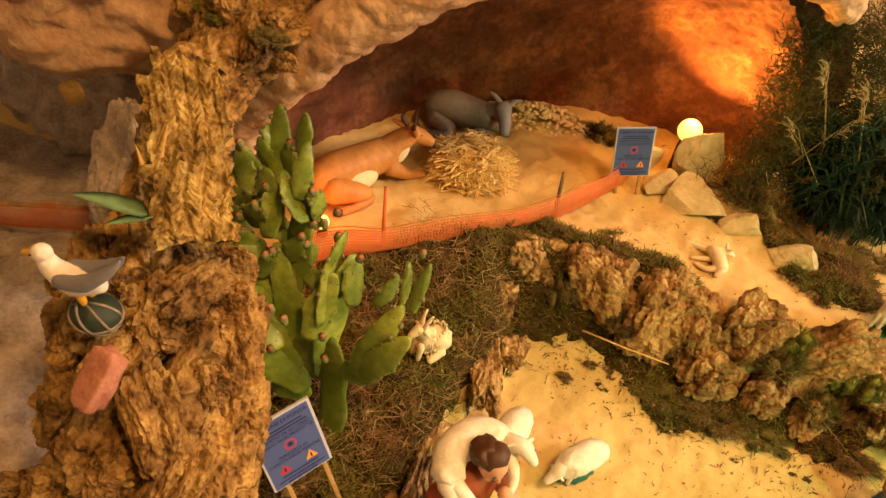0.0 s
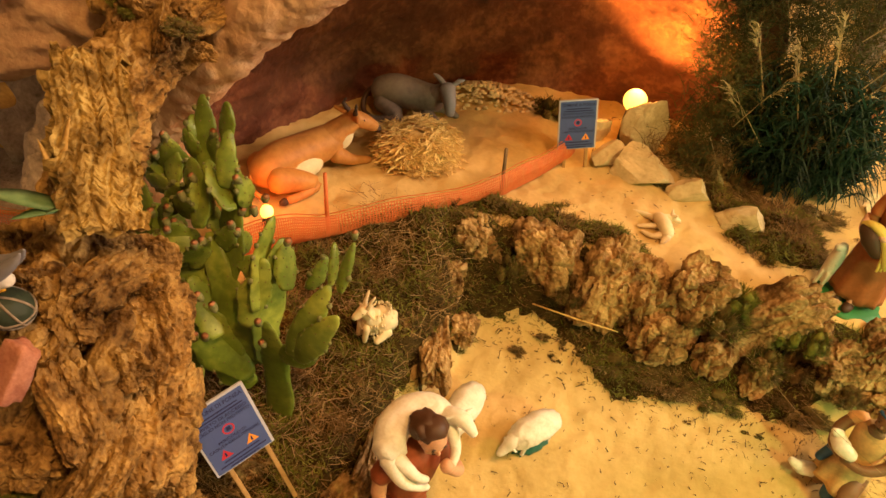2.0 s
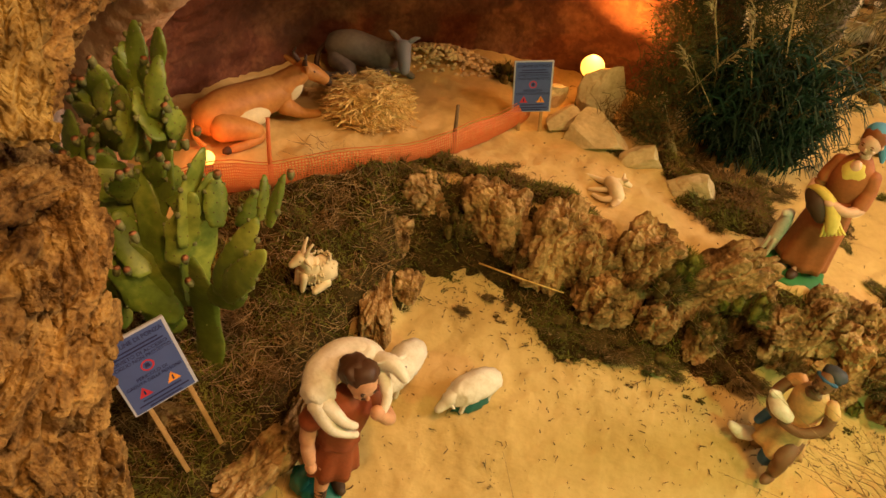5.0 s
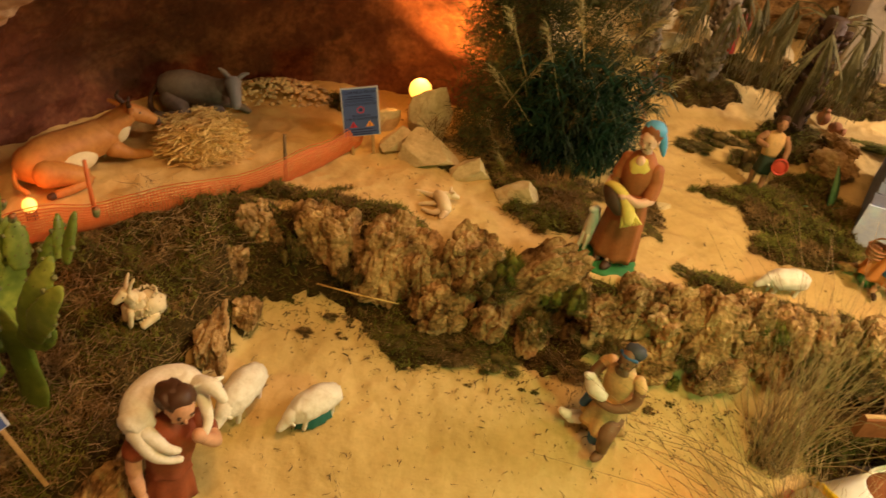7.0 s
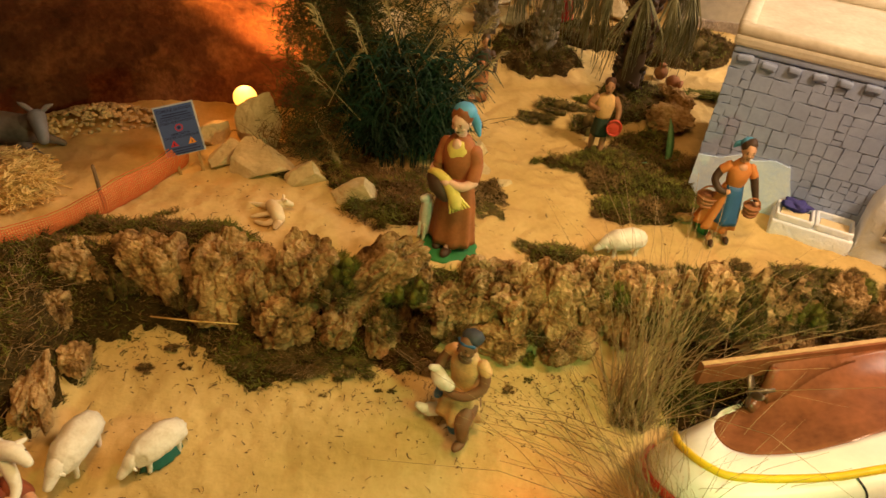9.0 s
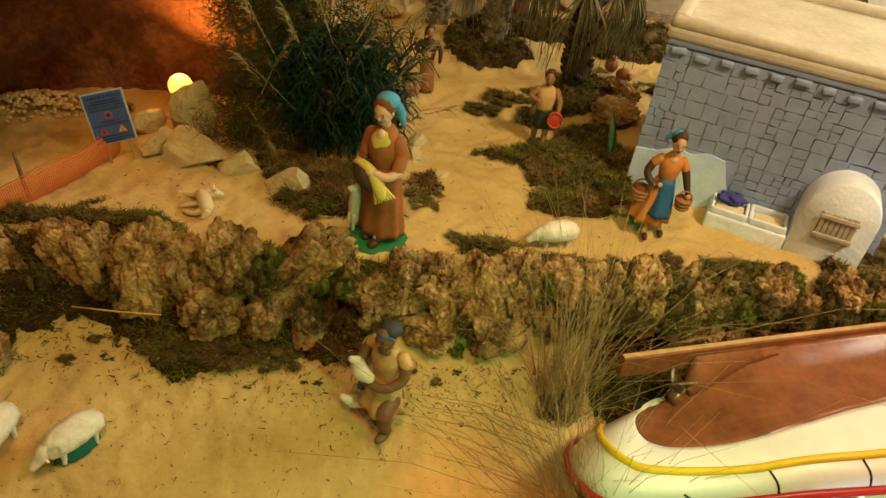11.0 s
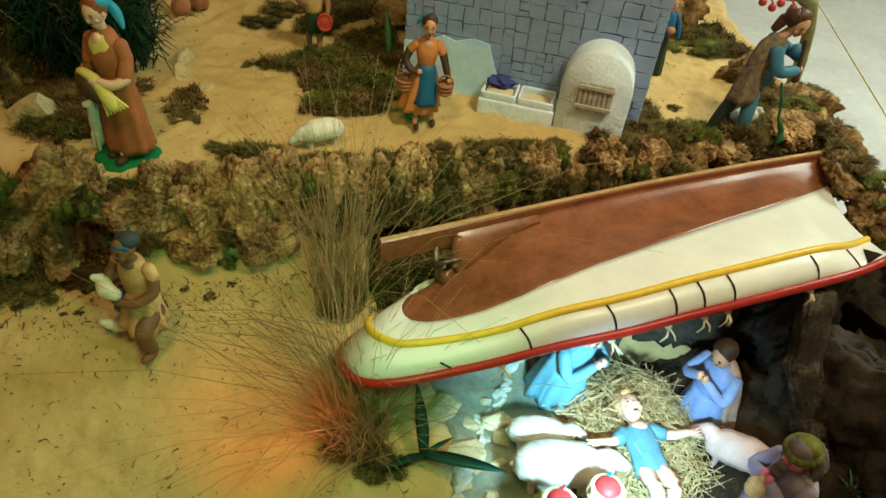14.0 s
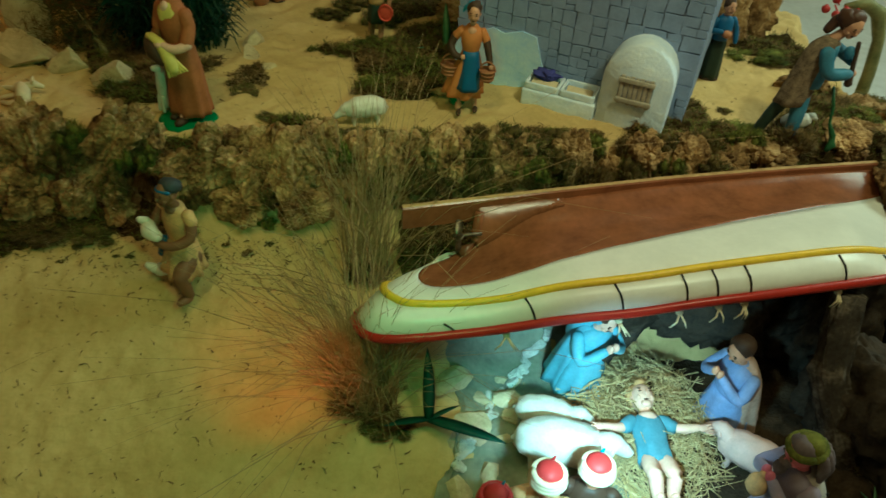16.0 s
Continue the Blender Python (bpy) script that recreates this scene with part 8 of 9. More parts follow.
def kneeling(bm, robe, cloak, skin, hair, s=1.0, veil=None):
    loft(bm, [(0, 0.012, 0.0, 0.046 * s, 0.050 * s), (0, 0.010, 0.04 * s, 0.040 * s, 0.042 * s), (0, 0.002, 0.085 * s, 0.030 * s, 0.027 * s)], robe, 40, 8, 0.12)
    loft(bm, [(0, 0.004, 0.075 * s, 0.028 * s, 0.024 * s), (0, -0.002, 0.115 * s, 0.031 * s, 0.024 * s), (0, -0.004, 0.142 * s, 0.028 * s, 0.020 * s), (0, -0.006, 0.156 * s, 0.012 * s, 0.011 * s)], robe)
    loft(bm, [(0, 0.030, 0.004, 0.050 * s, 0.040 * s), (0, 0.024, 0.06 * s, 0.042 * s, 0.032 * s), (0, 0.012, 0.12 * s, 0.037 * s, 0.024 * s), (0, 0.004, 0.155 * s, 0.020 * s, 0.015 * s)], cloak, 36, 7, 0.10)
    for sx in (-1, 1):
        limb(bm, [(sx * 0.030 * s, 0, 0.138 * s), (sx * 0.038 * s, -0.026 * s, 0.110 * s), (sx * 0.009 * s, -0.044 * s, 0.138 * s)], [0.0115 * s, 0.010 * s, 0.007 * s], cloak if veil else robe)
    for sx in (-1, 1):
        ball(bm, (sx * 0.005 * s, -0.047 * s, 0.144 * s), (0.0055 * s, 0.007 * s, 0.0105 * s), Matrix.Rotation(radians(20), 3, "X"), skin, 2)
    limb(bm, [(0, -0.004, 0.150 * s), (0, -0.012, 0.168 * s)], [0.010 * s, 0.009 * s], skin)
    head(bm, (0, -0.018 * s, 0.184 * s), skin, hair, 1.05 * s, 28)
    if veil is not None:
        ball(bm, (0, -0.008 * s, 0.190 * s), (0.024 * s, 0.024 * s, 0.022 * s), Matrix.Rotation(radians(-20), 3, "X"), veil, 3)
        limb(bm, [(0, 0.012 * s, 0.182 * s), (0, 0.022 * s, 0.15 * s), (0, 0.026 * s, 0.11 * s)], [0.020 * s, 0.026 * s, 0.028 * s], veil)


statue("kneeling_woman_figurine", lambda bm: kneeling(bm, 0, 0, 1, 2, 0.95, 0), (SKYBLUE, PALESKIN, HAIR, CREAM), (0.782, -0.195, FLOORZ), 25, 1.08, "painted kneeling woman figurine in light blue robe", "figurine")
statue("kneeling_father_figurine", lambda bm: kneeling(bm, 0, 3, 1, 2, 1.0), (PERIWINKLE, SKIN, UMBER, CLOAK), (1.005, -0.262, FLOORZ), -68, 1.0, "painted kneeling father figurine in lilac robe and pale brown cloak", "figurine")


def king(bm):
    # 0 lilac robe, 1 pink skin, 2 grey hair, 3 white cape, 4 green band, 5 black spots, 6 brass
    kneeling(bm, 0, 3, 1, 2, 1.0)
    tube(bm, [Vector((0.0195 * math.cos(t), -0.014 + 0.021 * math.sin(t), 0.196 + 0.004 * math.sin(t))) for t in (6.2832 * q / 24 for q in range(25))], 0.0055, 8, 4)
    for k in range(7):
        a = 2.6 * k / 6 + 0.27
        limb(bm, [(0.018 * math.cos(a), -0.006 + 0.018 * math.sin(a), 0.196), (0.023 * math.cos(a), -0.002 + 0.022 * math.sin(a), 0.176), (0.022 * math.cos(a), 0.002 + 0.022 * math.sin(a), 0.152)], [0.006, 0.008, 0.004], 2, 8)
    ball(bm, (0, -0.012, 0.198), (0.0185, 0.020, 0.015), Matrix.Rotation(radians(28), 3, "X"), 4, 3, 0.08)
    limb(bm, [(0, -0.030, 0.172), (0, -0.036, 0.156), (0, -0.034, 0.142)], [0.008, 0.009, 0.003], 2, 10)
    spots = random.Random(15)
    for k in range(26):
        a, z = spots.uniform(-0.2, 3.34), spots.uniform(0.02, 0.14)
        w = mix(0.050, 0.030, z / 0.15)
        ball(bm, (w * math.cos(a), 0.026 - 0.11 * (z - 0.02) + w * 0.76 * math.sin(a), z), (0.0022, 0.0022, 0.0034), None, 5, 1)
    limb(bm, [(0, -0.052, 0.104), (0, -0.054, 0.116), (0, -0.054, 0.130), (0, -0.054, 0.138)], [0.008, 0.014, 0.012, 0.005], 6, 14)
    ball(bm, (0, -0.054, 0.142), (0.005, 0.005, 0.005), None, 6, 2)


statue("kneeling_king_figurine", king, (LILAC, PINK, paint("grey_hair_paint", (0.17, 0.13, 0.14), 0.6, 0.25), paint("white_cape_paint", (0.74, 0.70, 0.68), 0.6), MOSSG, BLACK, OCHRE), (1.020, -0.458, FLOORZ), -84, 1.06, "painted kneeling king figurine with spotted cape and green turban", "figurine")


def turban_man(robe):
    def build(bm):
        loft(bm, [(0, 0, 0.0, 0.036, 0.030), (0, 0, 0.06, 0.032, 0.027), (0, 0, 0.105, 0.030, 0.022), (0, 0, 0.124, 0.012, 0.011)], robe, 36, 7, 0.10)
        limb(bm, [(0, 0, 0.12), (0, 0, 0.135)], [0.009, 0.009], 1)
        head(bm, (0, -0.004, 0.150), 1, 2, 1.0, 15, False)
        for k in range(3):
            tube(bm, [Vector((0.0205 * math.cos(t), 0.0215 * math.sin(t), 0.158 + 0.006 * k + 0.003 * math.sin(t))) for t in (6.2832 * q / 20 for q in range(21))], 0.0068 - 0.001 * k, 8, 3)
        ball(bm, (0, 0, 0.172), (0.0185, 0.0185, 0.013), None, 4, 3)
        limb(bm, [(0, -0.018, 0.170), (-0.004, -0.018, 0.184)], [0.003, 0.0015], 5, 6)
        for sx in (-1, 1):
            limb(bm, [(sx * 0.030, 0, 0.108), (sx * 0.042, -0.012, 0.080), (sx * 0.016, -0.034, 0.078)], [0.012, 0.011, 0.007], robe)
    return build


statue("turbaned_king_figurine", turban_man(0), (UMBER, SKIN, UMBER, CREAM, TURBANR, BLUE), (0.742, -0.447, FLOORZ - 0.03), 165, 1.0, "painted king figurine with white and red turban", "figurine")
statue("turbaned_king_figurine", turban_man(0), (OCHRE, SKIN, UMBER, CREAM, TURBANR, TURBANR), (0.676, -0.450, FLOORZ - 0.055), 165, 1.05, "painted king figurine with striped cream turban", "figurine")
statue("red_caped_figurine", turban_man(0), (TURBANR, SKIN, UMBER, TURBANR, TURBANR, BLUE), (0.605, -0.462, FLOORZ - 0.085), 150, 1.0, "painted figurine in red cape by the straw", "figurine")
statue("sheep_figurine", sheep_build(0.0, 0, 1, None, 0.85), (WOOL, UMBER), (0.708, -0.285, FLOORZ), 75, 1.0, "white sheep figurine standing beside the straw bed", "figurine")
statue("sheep_figurine", sheep_build(0.1, 0, 1, None, 1.2), (WOOL, UMBER), (0.720, -0.355, FLOORZ), 80, 1.0, "large white sheep figurine lying at the manger", "figurine")
statue("lamb_figurine", sheep_build(0.0, 0, 1, None, 1.0), (paint("pale_pink_wool", (0.66, 0.45, 0.38), 0.6), UMBER), (1.022, -0.362, FLOORZ), -128, 0.95, "pinkish lamb figurine turned towards the infant", "figurine")

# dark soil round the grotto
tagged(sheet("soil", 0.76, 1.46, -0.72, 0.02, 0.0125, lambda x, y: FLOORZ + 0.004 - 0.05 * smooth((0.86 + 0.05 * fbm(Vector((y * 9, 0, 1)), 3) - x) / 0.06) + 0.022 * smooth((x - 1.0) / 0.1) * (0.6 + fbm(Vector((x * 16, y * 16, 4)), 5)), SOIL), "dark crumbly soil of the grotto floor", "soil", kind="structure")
for i, (x, y, s, t) in enumerate(((0.545, -0.235, 0.036, 10), (0.585, -0.29, 0.040, 70), (0.62, -0.41, 0.035, 35), (0.56, -0.40, 0.03, 120), (0.66, -0.235, 0.03, 15))):
    stone(ROCKS, i + 1, (x, y, ground_z(x, y) + 0.010), (s, s * 0.75, s * 0.6), (5 * i, 4 * i, t), "broken slab of pale limestone beside the manger", "stone", "slate shards")
# slate floor left of the manger with its pale broken edge
SLATE = material("grey_green_slate", (0.16, 0.16, 0.105), (0.36, 0.35, 0.24), 18, 0.7, 0.4, 6)
TORN = material("pale_torn_edge", (0.42, 0.40, 0.32), (0.82, 0.78, 0.66), 60, 0.85, 0.8, 6)
torn_at = lambda y: 0.655 + 0.62 * (y + 0.20) + 0.022 * fbm(Vector((y * 22, 0, 7)), 4)
for nm, x0, x1, up in (("slate_floor", lambda y: 0.555 + 0.05 * fbm(Vector((y * 9, 1, 0)), 4), torn_at, 0.010), ("slate_floor_inner", torn_at, lambda y: 0.80 + 0.04 * fbm(Vector((y * 9, 3, 0)), 3), 0.004)):
    verts = []
    for j in range(49):
        y = mix(-0.42, -0.06, j / 48)
        for i in range(41):
            x = mix(x0(y), x1(y), i / 40)
            verts.append((x, y, ground_z(x, y) + up * min(1.0, 6 * min(i, 40 - i if nm != "slate_floor" else 41) / 40 + (0.0 if nm == "slate_floor" else 0.4)) + 0.003 * fbm(Vector((x * 40, y * 40, 2)), 4)))
    ob = mesh(nm, verts, [(j * 41 + i, j * 41 + i + 1, (j + 1) * 41 + i + 1, (j + 1) * 41 + i) for j in range(48) for i in range(40)], SLATE, None, True)
    k = ob.modifiers.new("thick", "SOLIDIFY")
    k.thickness, k.offset = 0.006, -1.0
    tagged(ob, "grey green slate floor beside the manger", "floor", kind="structure")
torn = random.Random(8)
TORNS = [lump_mesh("pale_shard", 60 + k, TORN, 3) for k in range(3)]
for k in range(17):
    y = mix(-0.36, -0.10, k / 16) + torn.uniform(-0.006, 0.006)
    x = torn_at(y) + torn.uniform(-0.006, 0.010)
    ob = new("shard", TORNS[k % 3])
    ob.matrix_world = pose(x, y, ground_z(x, y) + 0.008, torn.uniform(-30, 30), torn.uniform(-30, 30), torn.uniform(0, 180)) @ Matrix.Diagonal((torn.uniform(0.008, 0.019), torn.uniform(0.006, 0.011), torn.uniform(0.004, 0.010), 1))
    tagged(ob, "pale broken shard along the slate edge", "stone", "slate shards")
# driftwood post and dark rock round the grotto
bm = bmesh.new()
tube(bm, [(1.18, -0.34, -0.23), (1.165, -0.325, -0.15), (1.135, -0.27, -0.06), (1.14, -0.22, 0.06)], [0.036, 0.030, 0.026, 0.022], 40)
bmesh.ops.subdivide_edges(bm, edges=bm.edges[:], cuts=3, use_grid_fill=True)
for w in bm.verts:
    w.co += Vector((1, -1, 0)).normalized() * 0.011 * ridge(Vector((w.co.x * 70, w.co.y * 70, w.co.z * 7)), 4)
tagged(part("driftwood_post", bm, POSTWOOD), "grey weathered driftwood post holding the boat", "post")
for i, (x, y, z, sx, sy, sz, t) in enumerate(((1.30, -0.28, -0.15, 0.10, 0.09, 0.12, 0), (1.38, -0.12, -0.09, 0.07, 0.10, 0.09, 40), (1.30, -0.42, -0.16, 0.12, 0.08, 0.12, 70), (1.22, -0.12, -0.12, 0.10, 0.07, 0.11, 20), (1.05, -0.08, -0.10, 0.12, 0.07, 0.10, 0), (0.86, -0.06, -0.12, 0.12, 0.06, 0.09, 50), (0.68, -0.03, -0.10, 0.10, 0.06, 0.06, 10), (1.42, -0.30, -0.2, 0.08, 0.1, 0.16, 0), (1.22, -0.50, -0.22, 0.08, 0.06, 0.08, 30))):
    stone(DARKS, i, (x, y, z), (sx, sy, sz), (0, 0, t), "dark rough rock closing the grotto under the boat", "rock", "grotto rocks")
for i, (x, y, z, sx, sy, sz, t) in enumerate(((1.36, 0.05, 0.07, 0.045, 0.045, 0.04, 0), (1.40, -0.05, 0.03, 0.04, 0.05, 0.05, 50), (1.40, 0.16, 0.06, 0.045, 0.05, 0.045, 20), (1.42, 0.30, 0.07, 0.04, 0.06, 0.04, 80), (1.35, 0.22, 0.09, 0.04, 0.04, 0.025, 0), (1.30, 0.38, 0.11, 0.04, 0.05, 0.04, 30), (1.42, -0.16, -0.03, 0.05, 0.06, 0.08, 10))):
    stone(CORKS, i, (x, y, z), (sx, sy, sz), (0, 0, t), "brown mossy cork lump on the display edge", "cork bark", "edge cork")
for i, (x, y, s, t) in enumerate(((0.60, -0.24, 0.03, 0), (0.635, -0.205, 0.022, 40), (0.655, -0.26, 0.024, 80), (0.57, -0.32, 0.03, 20), (0.61, -0.37, 0.026, 60), (0.645, -0.31, 0.018, 10), (0.66, -0.20, 0.02, 30))):
    stone(ROCKS, i, (x, y, ground_z(x, y) + 0.004), (s, s * 0.7, s * 0.4), (0, 0, t), "flat pale slate shard on the grotto floor", "stone", "slate shards")
moss(0, 1.22, -0.36, 0.05, 0.04, 0.02, -0.2)
agave((1.20, -0.43, -0.20), ((20, 40, 0.6), (80, 50, 0.6), (140, 45, 0.6), (260, 40, 0.5), (320, 35, 0.6)), 0.06, "small broad-leaved green plant in the grotto", "seedling")
VINE = material("vine_green", (0.012, 0.05, 0.015), (0.05, 0.14, 0.045), 40, 0.5, 0.2)
# berry plant behind the piper
plant = thing("berry_plant", (1.455, 0.394, 0.10), "arching green stalk plant with dark red berries", "plant")
STALK = material("stalk_green", (0.12, 0.13, 0.05), (0.34, 0.32, 0.13), 40, 0.6, 0.3)
bm = bmesh.new()
tube(bm, [(0, 0, -0.16), (-0.012, 0, 0.03), (-0.025, 0, 0.105), (-0.048, 0, 0.160), (-0.082, 0, 0.178), (-0.125, 0, 0.172)], [0.014, 0.013, 0.012, 0.016, 0.013, 0.004], 14)
part("stalk", bm, STALK, plant)
for x, y, z in ((-0.100, -0.02, 0.160), (-0.126, -0.012, 0.166), (-0.148, -0.02, 0.160), (-0.168, -0.012, 0.168), (-0.140, 0.01, 0.180)):
    bm = bmesh.new()
    ball(bm, (x, y, z), (0.0085, 0.0085, 0.0085), None, 0, 2)
    tube(bm, [(x, y, z + 0.008), (x * 0.9 - 0.012, 0, 0.172)], [0.0018, 0.0018], 6)
    part("berry", bm, TURBANR, plant)
bm = bmesh.new()
tube(bm, [(1.222, 0.15, 0.215), (1.232, 0.142, 0.18), (1.234, 0.134, 0.150), (1.246, 0.128, 0.128), (1.248, 0.122, 0.112), (1.238, 0.118, 0.102)], [0.0022, 0.003, 0.0028, 0.006, 0.0085, 0.004], 10)
tagged(part("green_vine", bm, VINE), "green trailing vine hanging before the piper", "vine")
# barrier rod and skirting beyond the display
bm = bmesh.new()
tube(bm, [(1.62, 0.95, 0.25), (1.75, 0.30, -0.05), (1.86, -0.3, -0.3)], 0.002, 8)
tagged(part("barrier_cord", bm, CREAM), "thin pale barrier cord slanting beside the display", "cord")
bm = bmesh.new()
tube(bm, [(1.7, 0.62, -0.6), (2.6, 0.38, -0.6)], 0.02, 12)
tagged(part("floor_pipe", bm, METAL), "grey metal pipe lying on the hall floor", "pipe")

# ---- gull, stone, leaf and rocks at the tower ----
def gull(bm):
    limb(bm, [(0.034, 0, 0.050), (0.0, 0, 0.046), (-0.026, 0, 0.056), (-0.036, 0, 0.072)], [0.010, 0.020, 0.015, 0.011], 0, 18)
    ball(bm, (-0.038, 0, 0.080), (0.0135, 0.012, 0.0125), None, 0, 3)
    limb(bm, [(-0.050, 0, 0.077), (-0.064, 0, 0.073)], [0.005, 0.0028], 1)
    for sy in (-1, 1):
        limb(bm, [(-0.012, sy * 0.014, 0.054), (0.022, sy * 0.014, 0.062), (0.056, sy * 0.008, 0.088), (0.070, sy * 0.004, 0.106)], [0.009, 0.0115, 0.007, 0.002], 2, 12)
        limb(bm, [(0.008, sy * 0.008, 0.030), (0.012, sy * 0.008, 0.012)], [0.006, 0.0035], 1, 8)
        ball(bm, (-0.045, sy * 0.011, 0.083), (0.0015,) * 3, None, 3, 1)


statue("seagull_figurine", gull, (WOOL, paint("gull_yellow_paint", (0.75, 0.38, 0.03), 0.5), GULLGREY, BLACK), (-0.834, -0.566, 0.377), 8, 0.70, "white and grey seagull figurine on a green float", "figurine")
bm = bmesh.new()
ball(bm, (0, 0, 0.010), (0.022, 0.022, 0.018), None, 0, 4, 0.06, 3)
for k in range(5):
    lean = Matrix.Rotation(0.9 * k, 3, "Z") @ Matrix.Rotation(0.35 + 0.22 * k, 3, "X")
    tube(bm, [Vector((0, 0, 0.010)) + Matrix.Diagonal((0.0222, 0.0222, 0.0182)) @ (lean @ Vector((math.cos(t), math.sin(t), 0))) for t in (6.2832 * q / 28 for q in range(29))], 0.0013, 6, 1)
ob = part("rope_float", bm, (DARKCLOTH, GREYWOOD))
ob.matrix_world = pose(-0.824, -0.566, 0.362, -14, 8, 0) @ Matrix.Scale(1.0, 4)
tagged(ob, "green fishing float wound with cord", "float")
stone([stone_mesh("stone", STONE, 31, 4, 0.10, 1.3, 0.8)], 0, (-0.790, -0.605, 0.345), (0.0145, 0.013, 0.031), (-38, 4, -14), "reddish pink weathered brick stone on the cork", "stone")
PINKST = material("pink_stone", (0.30, 0.10, 0.06), (0.55, 0.26, 0.17), 50, 0.85, 0.5)
last = [o for o in scene.objects if o.get("label") == "reddish pink weathered brick stone on the cork"][0]
last.data = last.data.copy()
last.data.materials[0] = PINKST


def mass(name, at, size, mat, rough, seed, label, category, kind="", div=6):
    bm = bmesh.new()
    ball(bm, (0, 0, 0), (1, 1, 1), None, 0, div, rough, seed)
    for w in bm.verts:
        w.co += w.co.normalized() * 0.05 * ridge(w.co * 4 + Vector((seed, 0, 0)), 4)
    ob = part(name, bm, mat)
    ob.matrix_world = pose(*at) @ Matrix.Diagonal((*size, 1))
    return tagged(ob, label, category, kind=kind)


mass("rock_overhang", (-1.30, 0.02, 0.43), (0.34, 0.24, 0.16), PLASTER, 0.25, 2.0, "ochre plaster rock overhang beside the cave", "rock")
mass("rock_pillar", (-1.06, -0.23, 0.15), (0.072, 0.07, 0.17), GREYROCK, 0.25, 5.0, "pale grey crusted rock pillar under the overhang", "rock")
mass("grey_boulder", (-1.45, 0.25, 0.10), (0.35, 0.25, 0.30), GREYROCK, 0.3, 7.0, "dark brown rock behind the recess", "rock")
mass("ochre_boulder", (-1.02, -0.02, 0.56), (0.14, 0.13, 0.075), PLASTER, 0.3, 9.0, "ochre plaster rock above the cave mouth", "rock")
tagged(sheet("grey_ground", -1.9, -0.87, -0.75, 0.05, 0.0125, lambda x, y: 0.02 + ground_z(min(x, -1.06), min(y, -0.06)) + 0.02 * fbm(Vector((x * 7, y * 7, 1)), 5) - 0.08 * smooth((x + 0.95) / 0.08), GREYROCK), "rough dark grey rock floor beside the cork tower", "rock", kind="structure")
bm = bmesh.new()
loft(bm, [(0, 0, -0.028, 0.001, 0.001), (0, 0, -0.012, 0.016, 0.003), (0, 0, 0.006, 0.018, 0.003), (0, 0, 0.028, 0.002, 0.001)], 0, 16)
ob = part("dry_leaf", bm, DRYLEAF)
ob.matrix_world = pose(-1.19, -0.20, 0.30, 10, 25, 20)
tagged(ob, "yellow dried leaf hanging in the rock recess", "leaf")
bm = bmesh.new()
tube(bm, [(-1.50, -0.33, 0.075), (-1.20, -0.19, 0.075)], 0.004, 8)
pole = part("net_rail", bm, WOOD)
tagged(pole, "thin wooden rail holding orange netting", "rail")
NET[:] = [Vector((-1.50, -0.335, 0.03)), Vector((-1.43, -0.30, 0.03)), Vector((-1.36, -0.265, 0.03)), Vector((-1.30, -0.24, 0.03)), Vector((-1.26, -0.22, 0.03)), Vector((-1.20, -0.195, 0.03))]
verts, faces = [], []
for j in range(0, NV + 1):
    s = len(verts)
    for i in range(0, NU + 1, 4):
        p = net_point(i, j)
        verts += [p - Vector((0, 0, 0.0006)), p + Vector((0, 0, 0.0006))]
    n = (len(verts) - s) // 2
    faces += [(s + 2 * k, s + 2 * k + 1, s + 2 * k + 3, s + 2 * k + 2) for k in range(n - 1)]
for i in range(0, NU + 1, 2):
    s = len(verts)
    for j in range(0, NV + 1, 2):
        p = net_point(i, j)
        verts += [p - Vector((0.0004, 0.0003, 0)), p + Vector((0.0004, 0.0003, 0))]
    n = (len(verts) - s) // 2
    faces += [(s + 2 * k, s + 2 * k + 1, s + 2 * k + 3, s + 2 * k + 2) for k in range(n - 1)]
tagged(mesh("orange_netting", verts, faces, ORANGE), "sagging orange plastic netting on the grey rock", "net")

# ---- house: oven, basin, blocks ----
SLATW = material("bleached_wood", (0.36, 0.31, 0.24), (0.62, 0.56, 0.46), 70, 0.75, 0.3)
bm = bmesh.new()
ow, od, oh = 0.128, 0.060, 0.172
prof = [(-ow / 2, 0.0), (-ow / 2, 0.100)] + [(-ow / 2 * math.cos(t), 0.100 + (oh - 0.100) * math.sin(t)) for t in (math.pi * k / 14 for k in range(1, 14))] + [(ow / 2, 0.100), (ow / 2, 0.0)]
rings = [[bm.verts.new((x * g, y, z * (1 if g == 1 else 0.985))) for x, z in prof] for y, g in ((-od, 0.96), (-od + 0.006, 1.0), (0.003, 1.0))]
for r0, r1 in zip(rings, rings[1:]):
    for k in range(len(prof) - 1):
        bm.faces.new((r0[k], r0[k + 1], r1[k + 1], r1[k]))
bm.faces.new(rings[0][::-1])
bmesh.ops.recalc_face_normals(bm, faces=bm.faces[:])
oven = part("oven", bm, HOUSEW, house, "white plastered domed bread oven")
oven.location = (0.376, 0, 0)
bm = bmesh.new()
box(bm, (0, -od - 0.001, 0.086), (0.062, 0.003, 0.052), bevel=0.001)
door = part("oven_door_recess", bm, HOUSEJ, oven)
for k in range(7):
    bm = bmesh.new()
    box(bm, (-0.026 + 0.0087 * k, -od - 0.004, 0.086), (0.0072, 0.004, 0.056 - 0.003 * (k % 2)), bevel=0.0008)
    part("slat", bm, SLATW, oven)
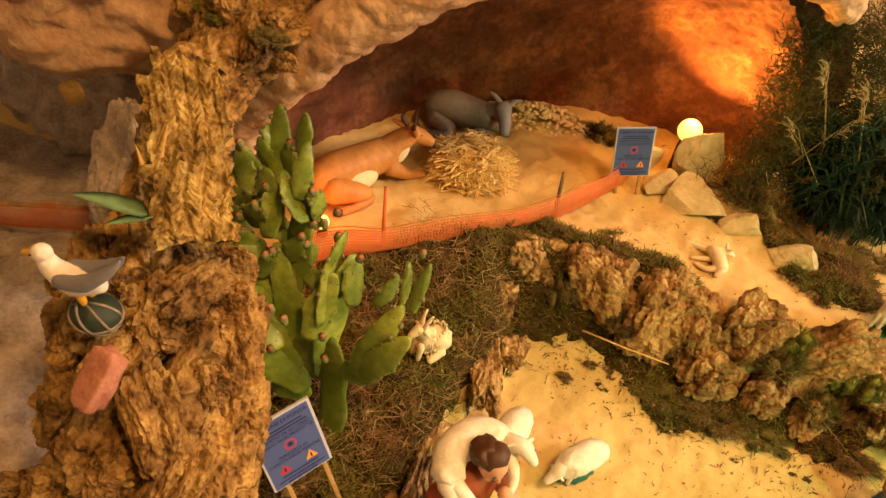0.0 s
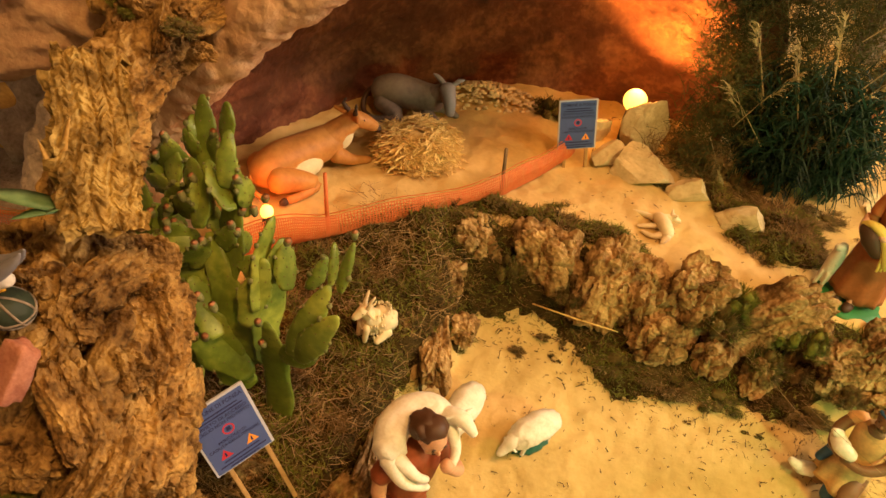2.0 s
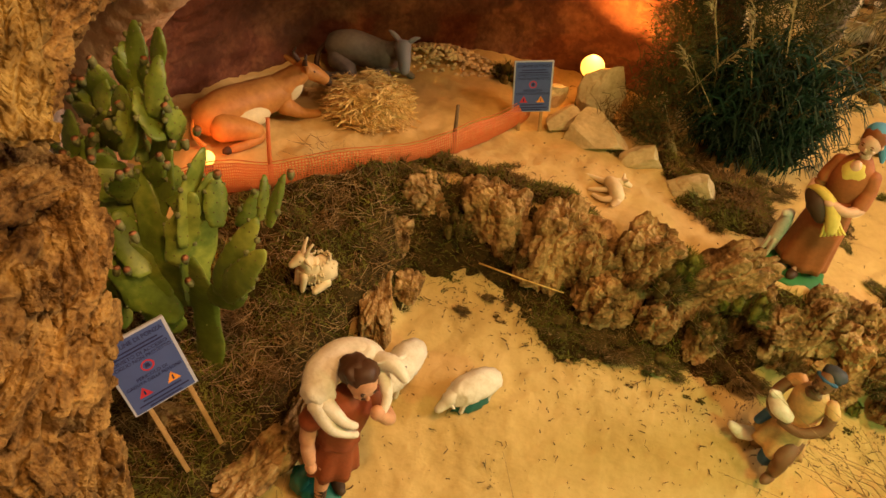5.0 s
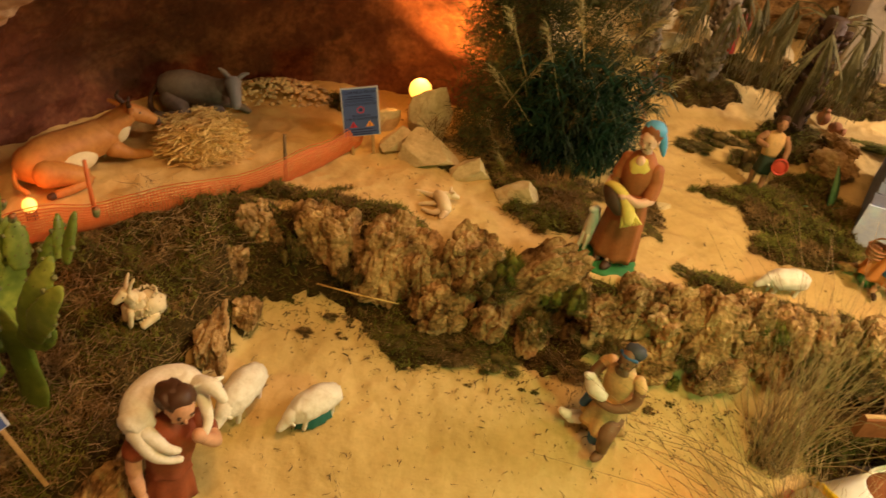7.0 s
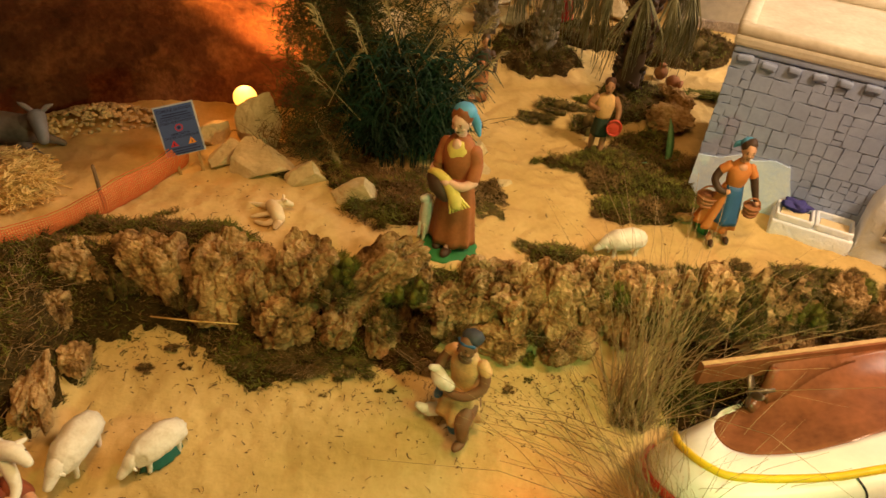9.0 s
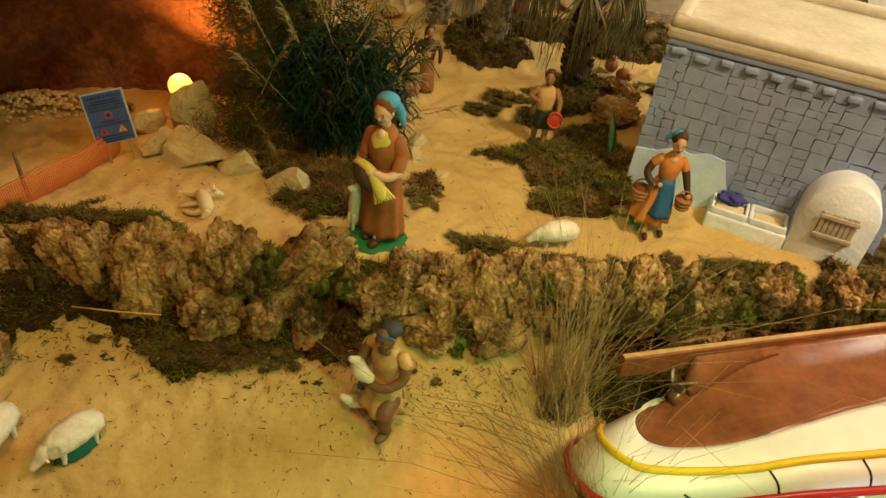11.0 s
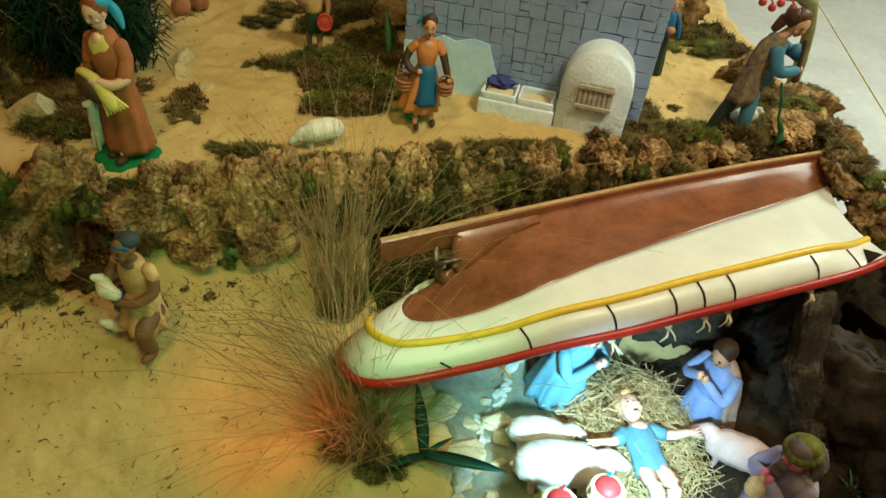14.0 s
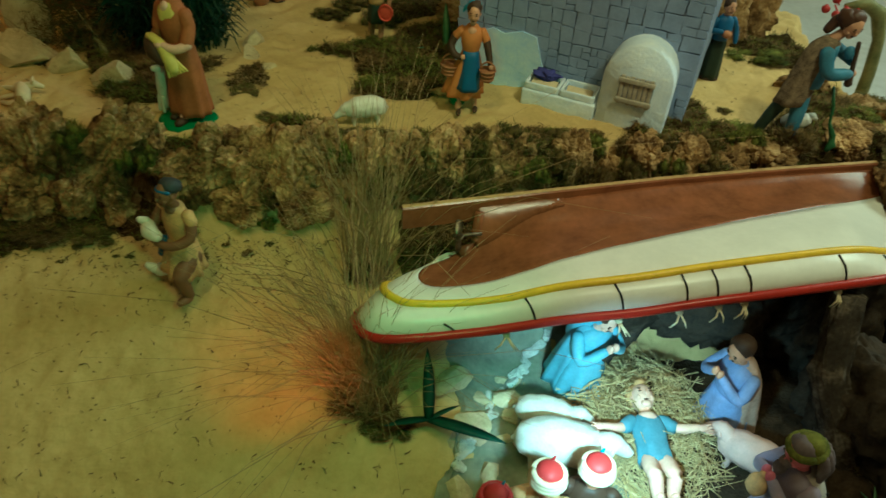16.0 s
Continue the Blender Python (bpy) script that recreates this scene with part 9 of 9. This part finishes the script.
for z in (0.067, 0.106):
    bm = bmesh.new()
    box(bm, (0, -od - 0.0075, z), (0.066, 0.004, 0.008), bevel=0.0008)
    part("crossbar", bm, SLATW, oven)
bm = bmesh.new()
bx0, bw, bd, bh = 0.165, 0.145, 0.062, 0.042
box(bm, (bx0 + bw / 2, -bd / 2, bh / 2 - 0.004), (bw, bd, bh), bevel=0.004)
basin = part("wash_basin", bm, HOUSEW, house, "white stone double wash basin")
for k in range(2):
    cx = bx0 + 0.037 + 0.07 * k
    bm = bmesh.new()
    for dx, dy, sx, sy in ((-0.031, 0, 0.006, 0.052), (0.031, 0, 0.006, 0.052), (0, 0.025, 0.062, 0.006), (0, -0.025, 0.062, 0.006)):
        box(bm, (cx + dx, -bd / 2 + dy, bh + 0.003), (sx, sy, 0.014), bevel=0.002)
    part("rim", bm, HOUSEW, basin)
    bm = bmesh.new()
    box(bm, (cx, -bd / 2 - 0.010, bh + 0.002), (0.05, 0.03, 0.005), Matrix.Rotation(radians(18), 3, "X"), 0, 0.001)
    part("washboard", bm, CREAM, basin)
bm = bmesh.new()
ball(bm, (0, 0, 0), (0.024, 0.016, 0.009), None, 0, 4, 0.6, 3)
ob = part("blue_cloth", bm, paint("violet_blue_cloth", (0.06, 0.06, 0.28), 0.8))
ob.matrix_world = house.matrix_world @ pose(0.20, -0.022, 0.058)
tagged(ob, "crumpled violet blue cloth on the wash basin", "cloth")
# plaster patch at the lower left corner
bm = bmesh.new()
pts = [(0.0, 0.0), (0.195, 0.0), (0.19, 0.05), (0.176, 0.085), (0.165, 0.118), (0.135, 0.124), (0.10, 0.112), (0.075, 0.118), (0.04, 0.10), (0.0, 0.095)]
lo, hi = [bm.verts.new((x, 0.004, z)) for x, z in pts], [bm.verts.new((x, -0.0045, z)) for x, z in pts]
bm.faces.new(hi)
for k in range(len(pts)):
    bm.faces.new((lo[k], lo[(k + 1) % len(pts)], hi[(k + 1) % len(pts)], hi[k]))
bmesh.ops.recalc_face_normals(bm, faces=bm.faces[:])
part("plaster_patch", bm, PATCHBLUE, house, "pale blue plaster patch", False)
# cornice band, corbels and roof parapet
bm = bmesh.new()
box(bm, (L / 2, 0.001, HH - 0.006), (L + 0.002, 0.008, 0.016), bevel=0.003)
part("cornice", bm, HOUSEST, house, "smooth grey plaster band")
rr = random.Random(2)
for k in range(11):
    bm = bmesh.new()
    box(bm, (0.022 + k * 0.0425, -0.002, HH - 0.024 + rr.uniform(-0.003, 0.003)), (0.024 + rr.uniform(-0.005, 0.005), 0.010, 0.013), Matrix.Rotation(rr.uniform(-0.15, 0.15), 3, "Y"), 0, 0.004)
    part("corbel", bm, HOUSEST, house)
for at, size in (((L / 2, 0.010, HH + 0.024), (L + 0.012, 0.030, 0.022)), ((L / 2, D - 0.004, HH + 0.024), (L + 0.012, 0.030, 0.022)), ((0.006, D / 2, HH + 0.023), (0.028, D - 0.05, 0.020)), ((L - 0.006, D / 2, HH + 0.023), (0.028, D - 0.05, 0.020))):
    bm = bmesh.new()
    box(bm, at, size, bevel=0.009)
    part("parapet", bm, ROOFP, house, "rolled cream plaster parapet")


def block(x, z, w, h):
    """One uneven flat-faced stone, proud of the joints."""
    bm = bmesh.new()
    j = lambda k=0.0016: rr.uniform(-k, k)
    w, h, d = w - 0.0012, h - 0.0012, 0.0012
    q = [(-w / 2 + j(), -h / 2 + j()), (j(), -h / 2 + j(0.0008)), (w / 2 + j(), -h / 2 + j()), (w / 2 + j(0.0008), j()), (w / 2 + j(), h / 2 + j()), (j(), h / 2 + j(0.0008)), (-w / 2 + j(), h / 2 + j()), (-w / 2 + j(0.0008), j())]
    back = [bm.verts.new((a, 0.004, b)) for a, b in q]
    mid = [bm.verts.new((a, -d * 0.55, b)) for a, b in q]
    face = [bm.verts.new((a * 0.975, -d + j(0.0002), b * 0.965)) for a, b in q]
    bm.faces.new(face)
    for a, b in ((back, mid), (mid, face)):
        for k in range(8):
            bm.faces.new((a[k], a[(k + 1) % 8], b[(k + 1) % 8], b[k]))
    bmesh.ops.recalc_face_normals(bm, faces=bm.faces[:])
    ob = part("block", bm, HOUSEST, house, smooth=False)
    ob.location = (x, 0.0, z)
    ob.rotation_euler = (0, radians(rr.uniform(-3, 3)), 0)


def lay(x0, z0, x1, z1):
    """Split a patch of wall into stones of uneven size."""
    w, h = x1 - x0, z1 - z0
    if w > 0.042 or (w > 0.030 and w > 1.45 * h):
        c = x0 + w * rr.uniform(0.36, 0.64)
        lay(x0, z0, c, z1)
        lay(c, z0, x1, z1)
    elif h > 0.034 or (h > 0.022 and h > 1.35 * w):
        c = z0 + h * rr.uniform(0.4, 0.6)
        lay(x0, z0, x1, c)
        lay(x0, c, x1, z1)
    elif not (x0 < 0.15 and z0 < 0.085):
        block((x0 + x1) / 2, (z0 + z1) / 2, w, h)


for row in range(5):
    step = (HH - 0.016) / 5
    x = 0.0
    while x < L - 0.001:
        far = L if x > L - 0.11 else x + rr.uniform(0.05, 0.09)
        lay(x, row * step, far, (row + 1) * step)
        x = far
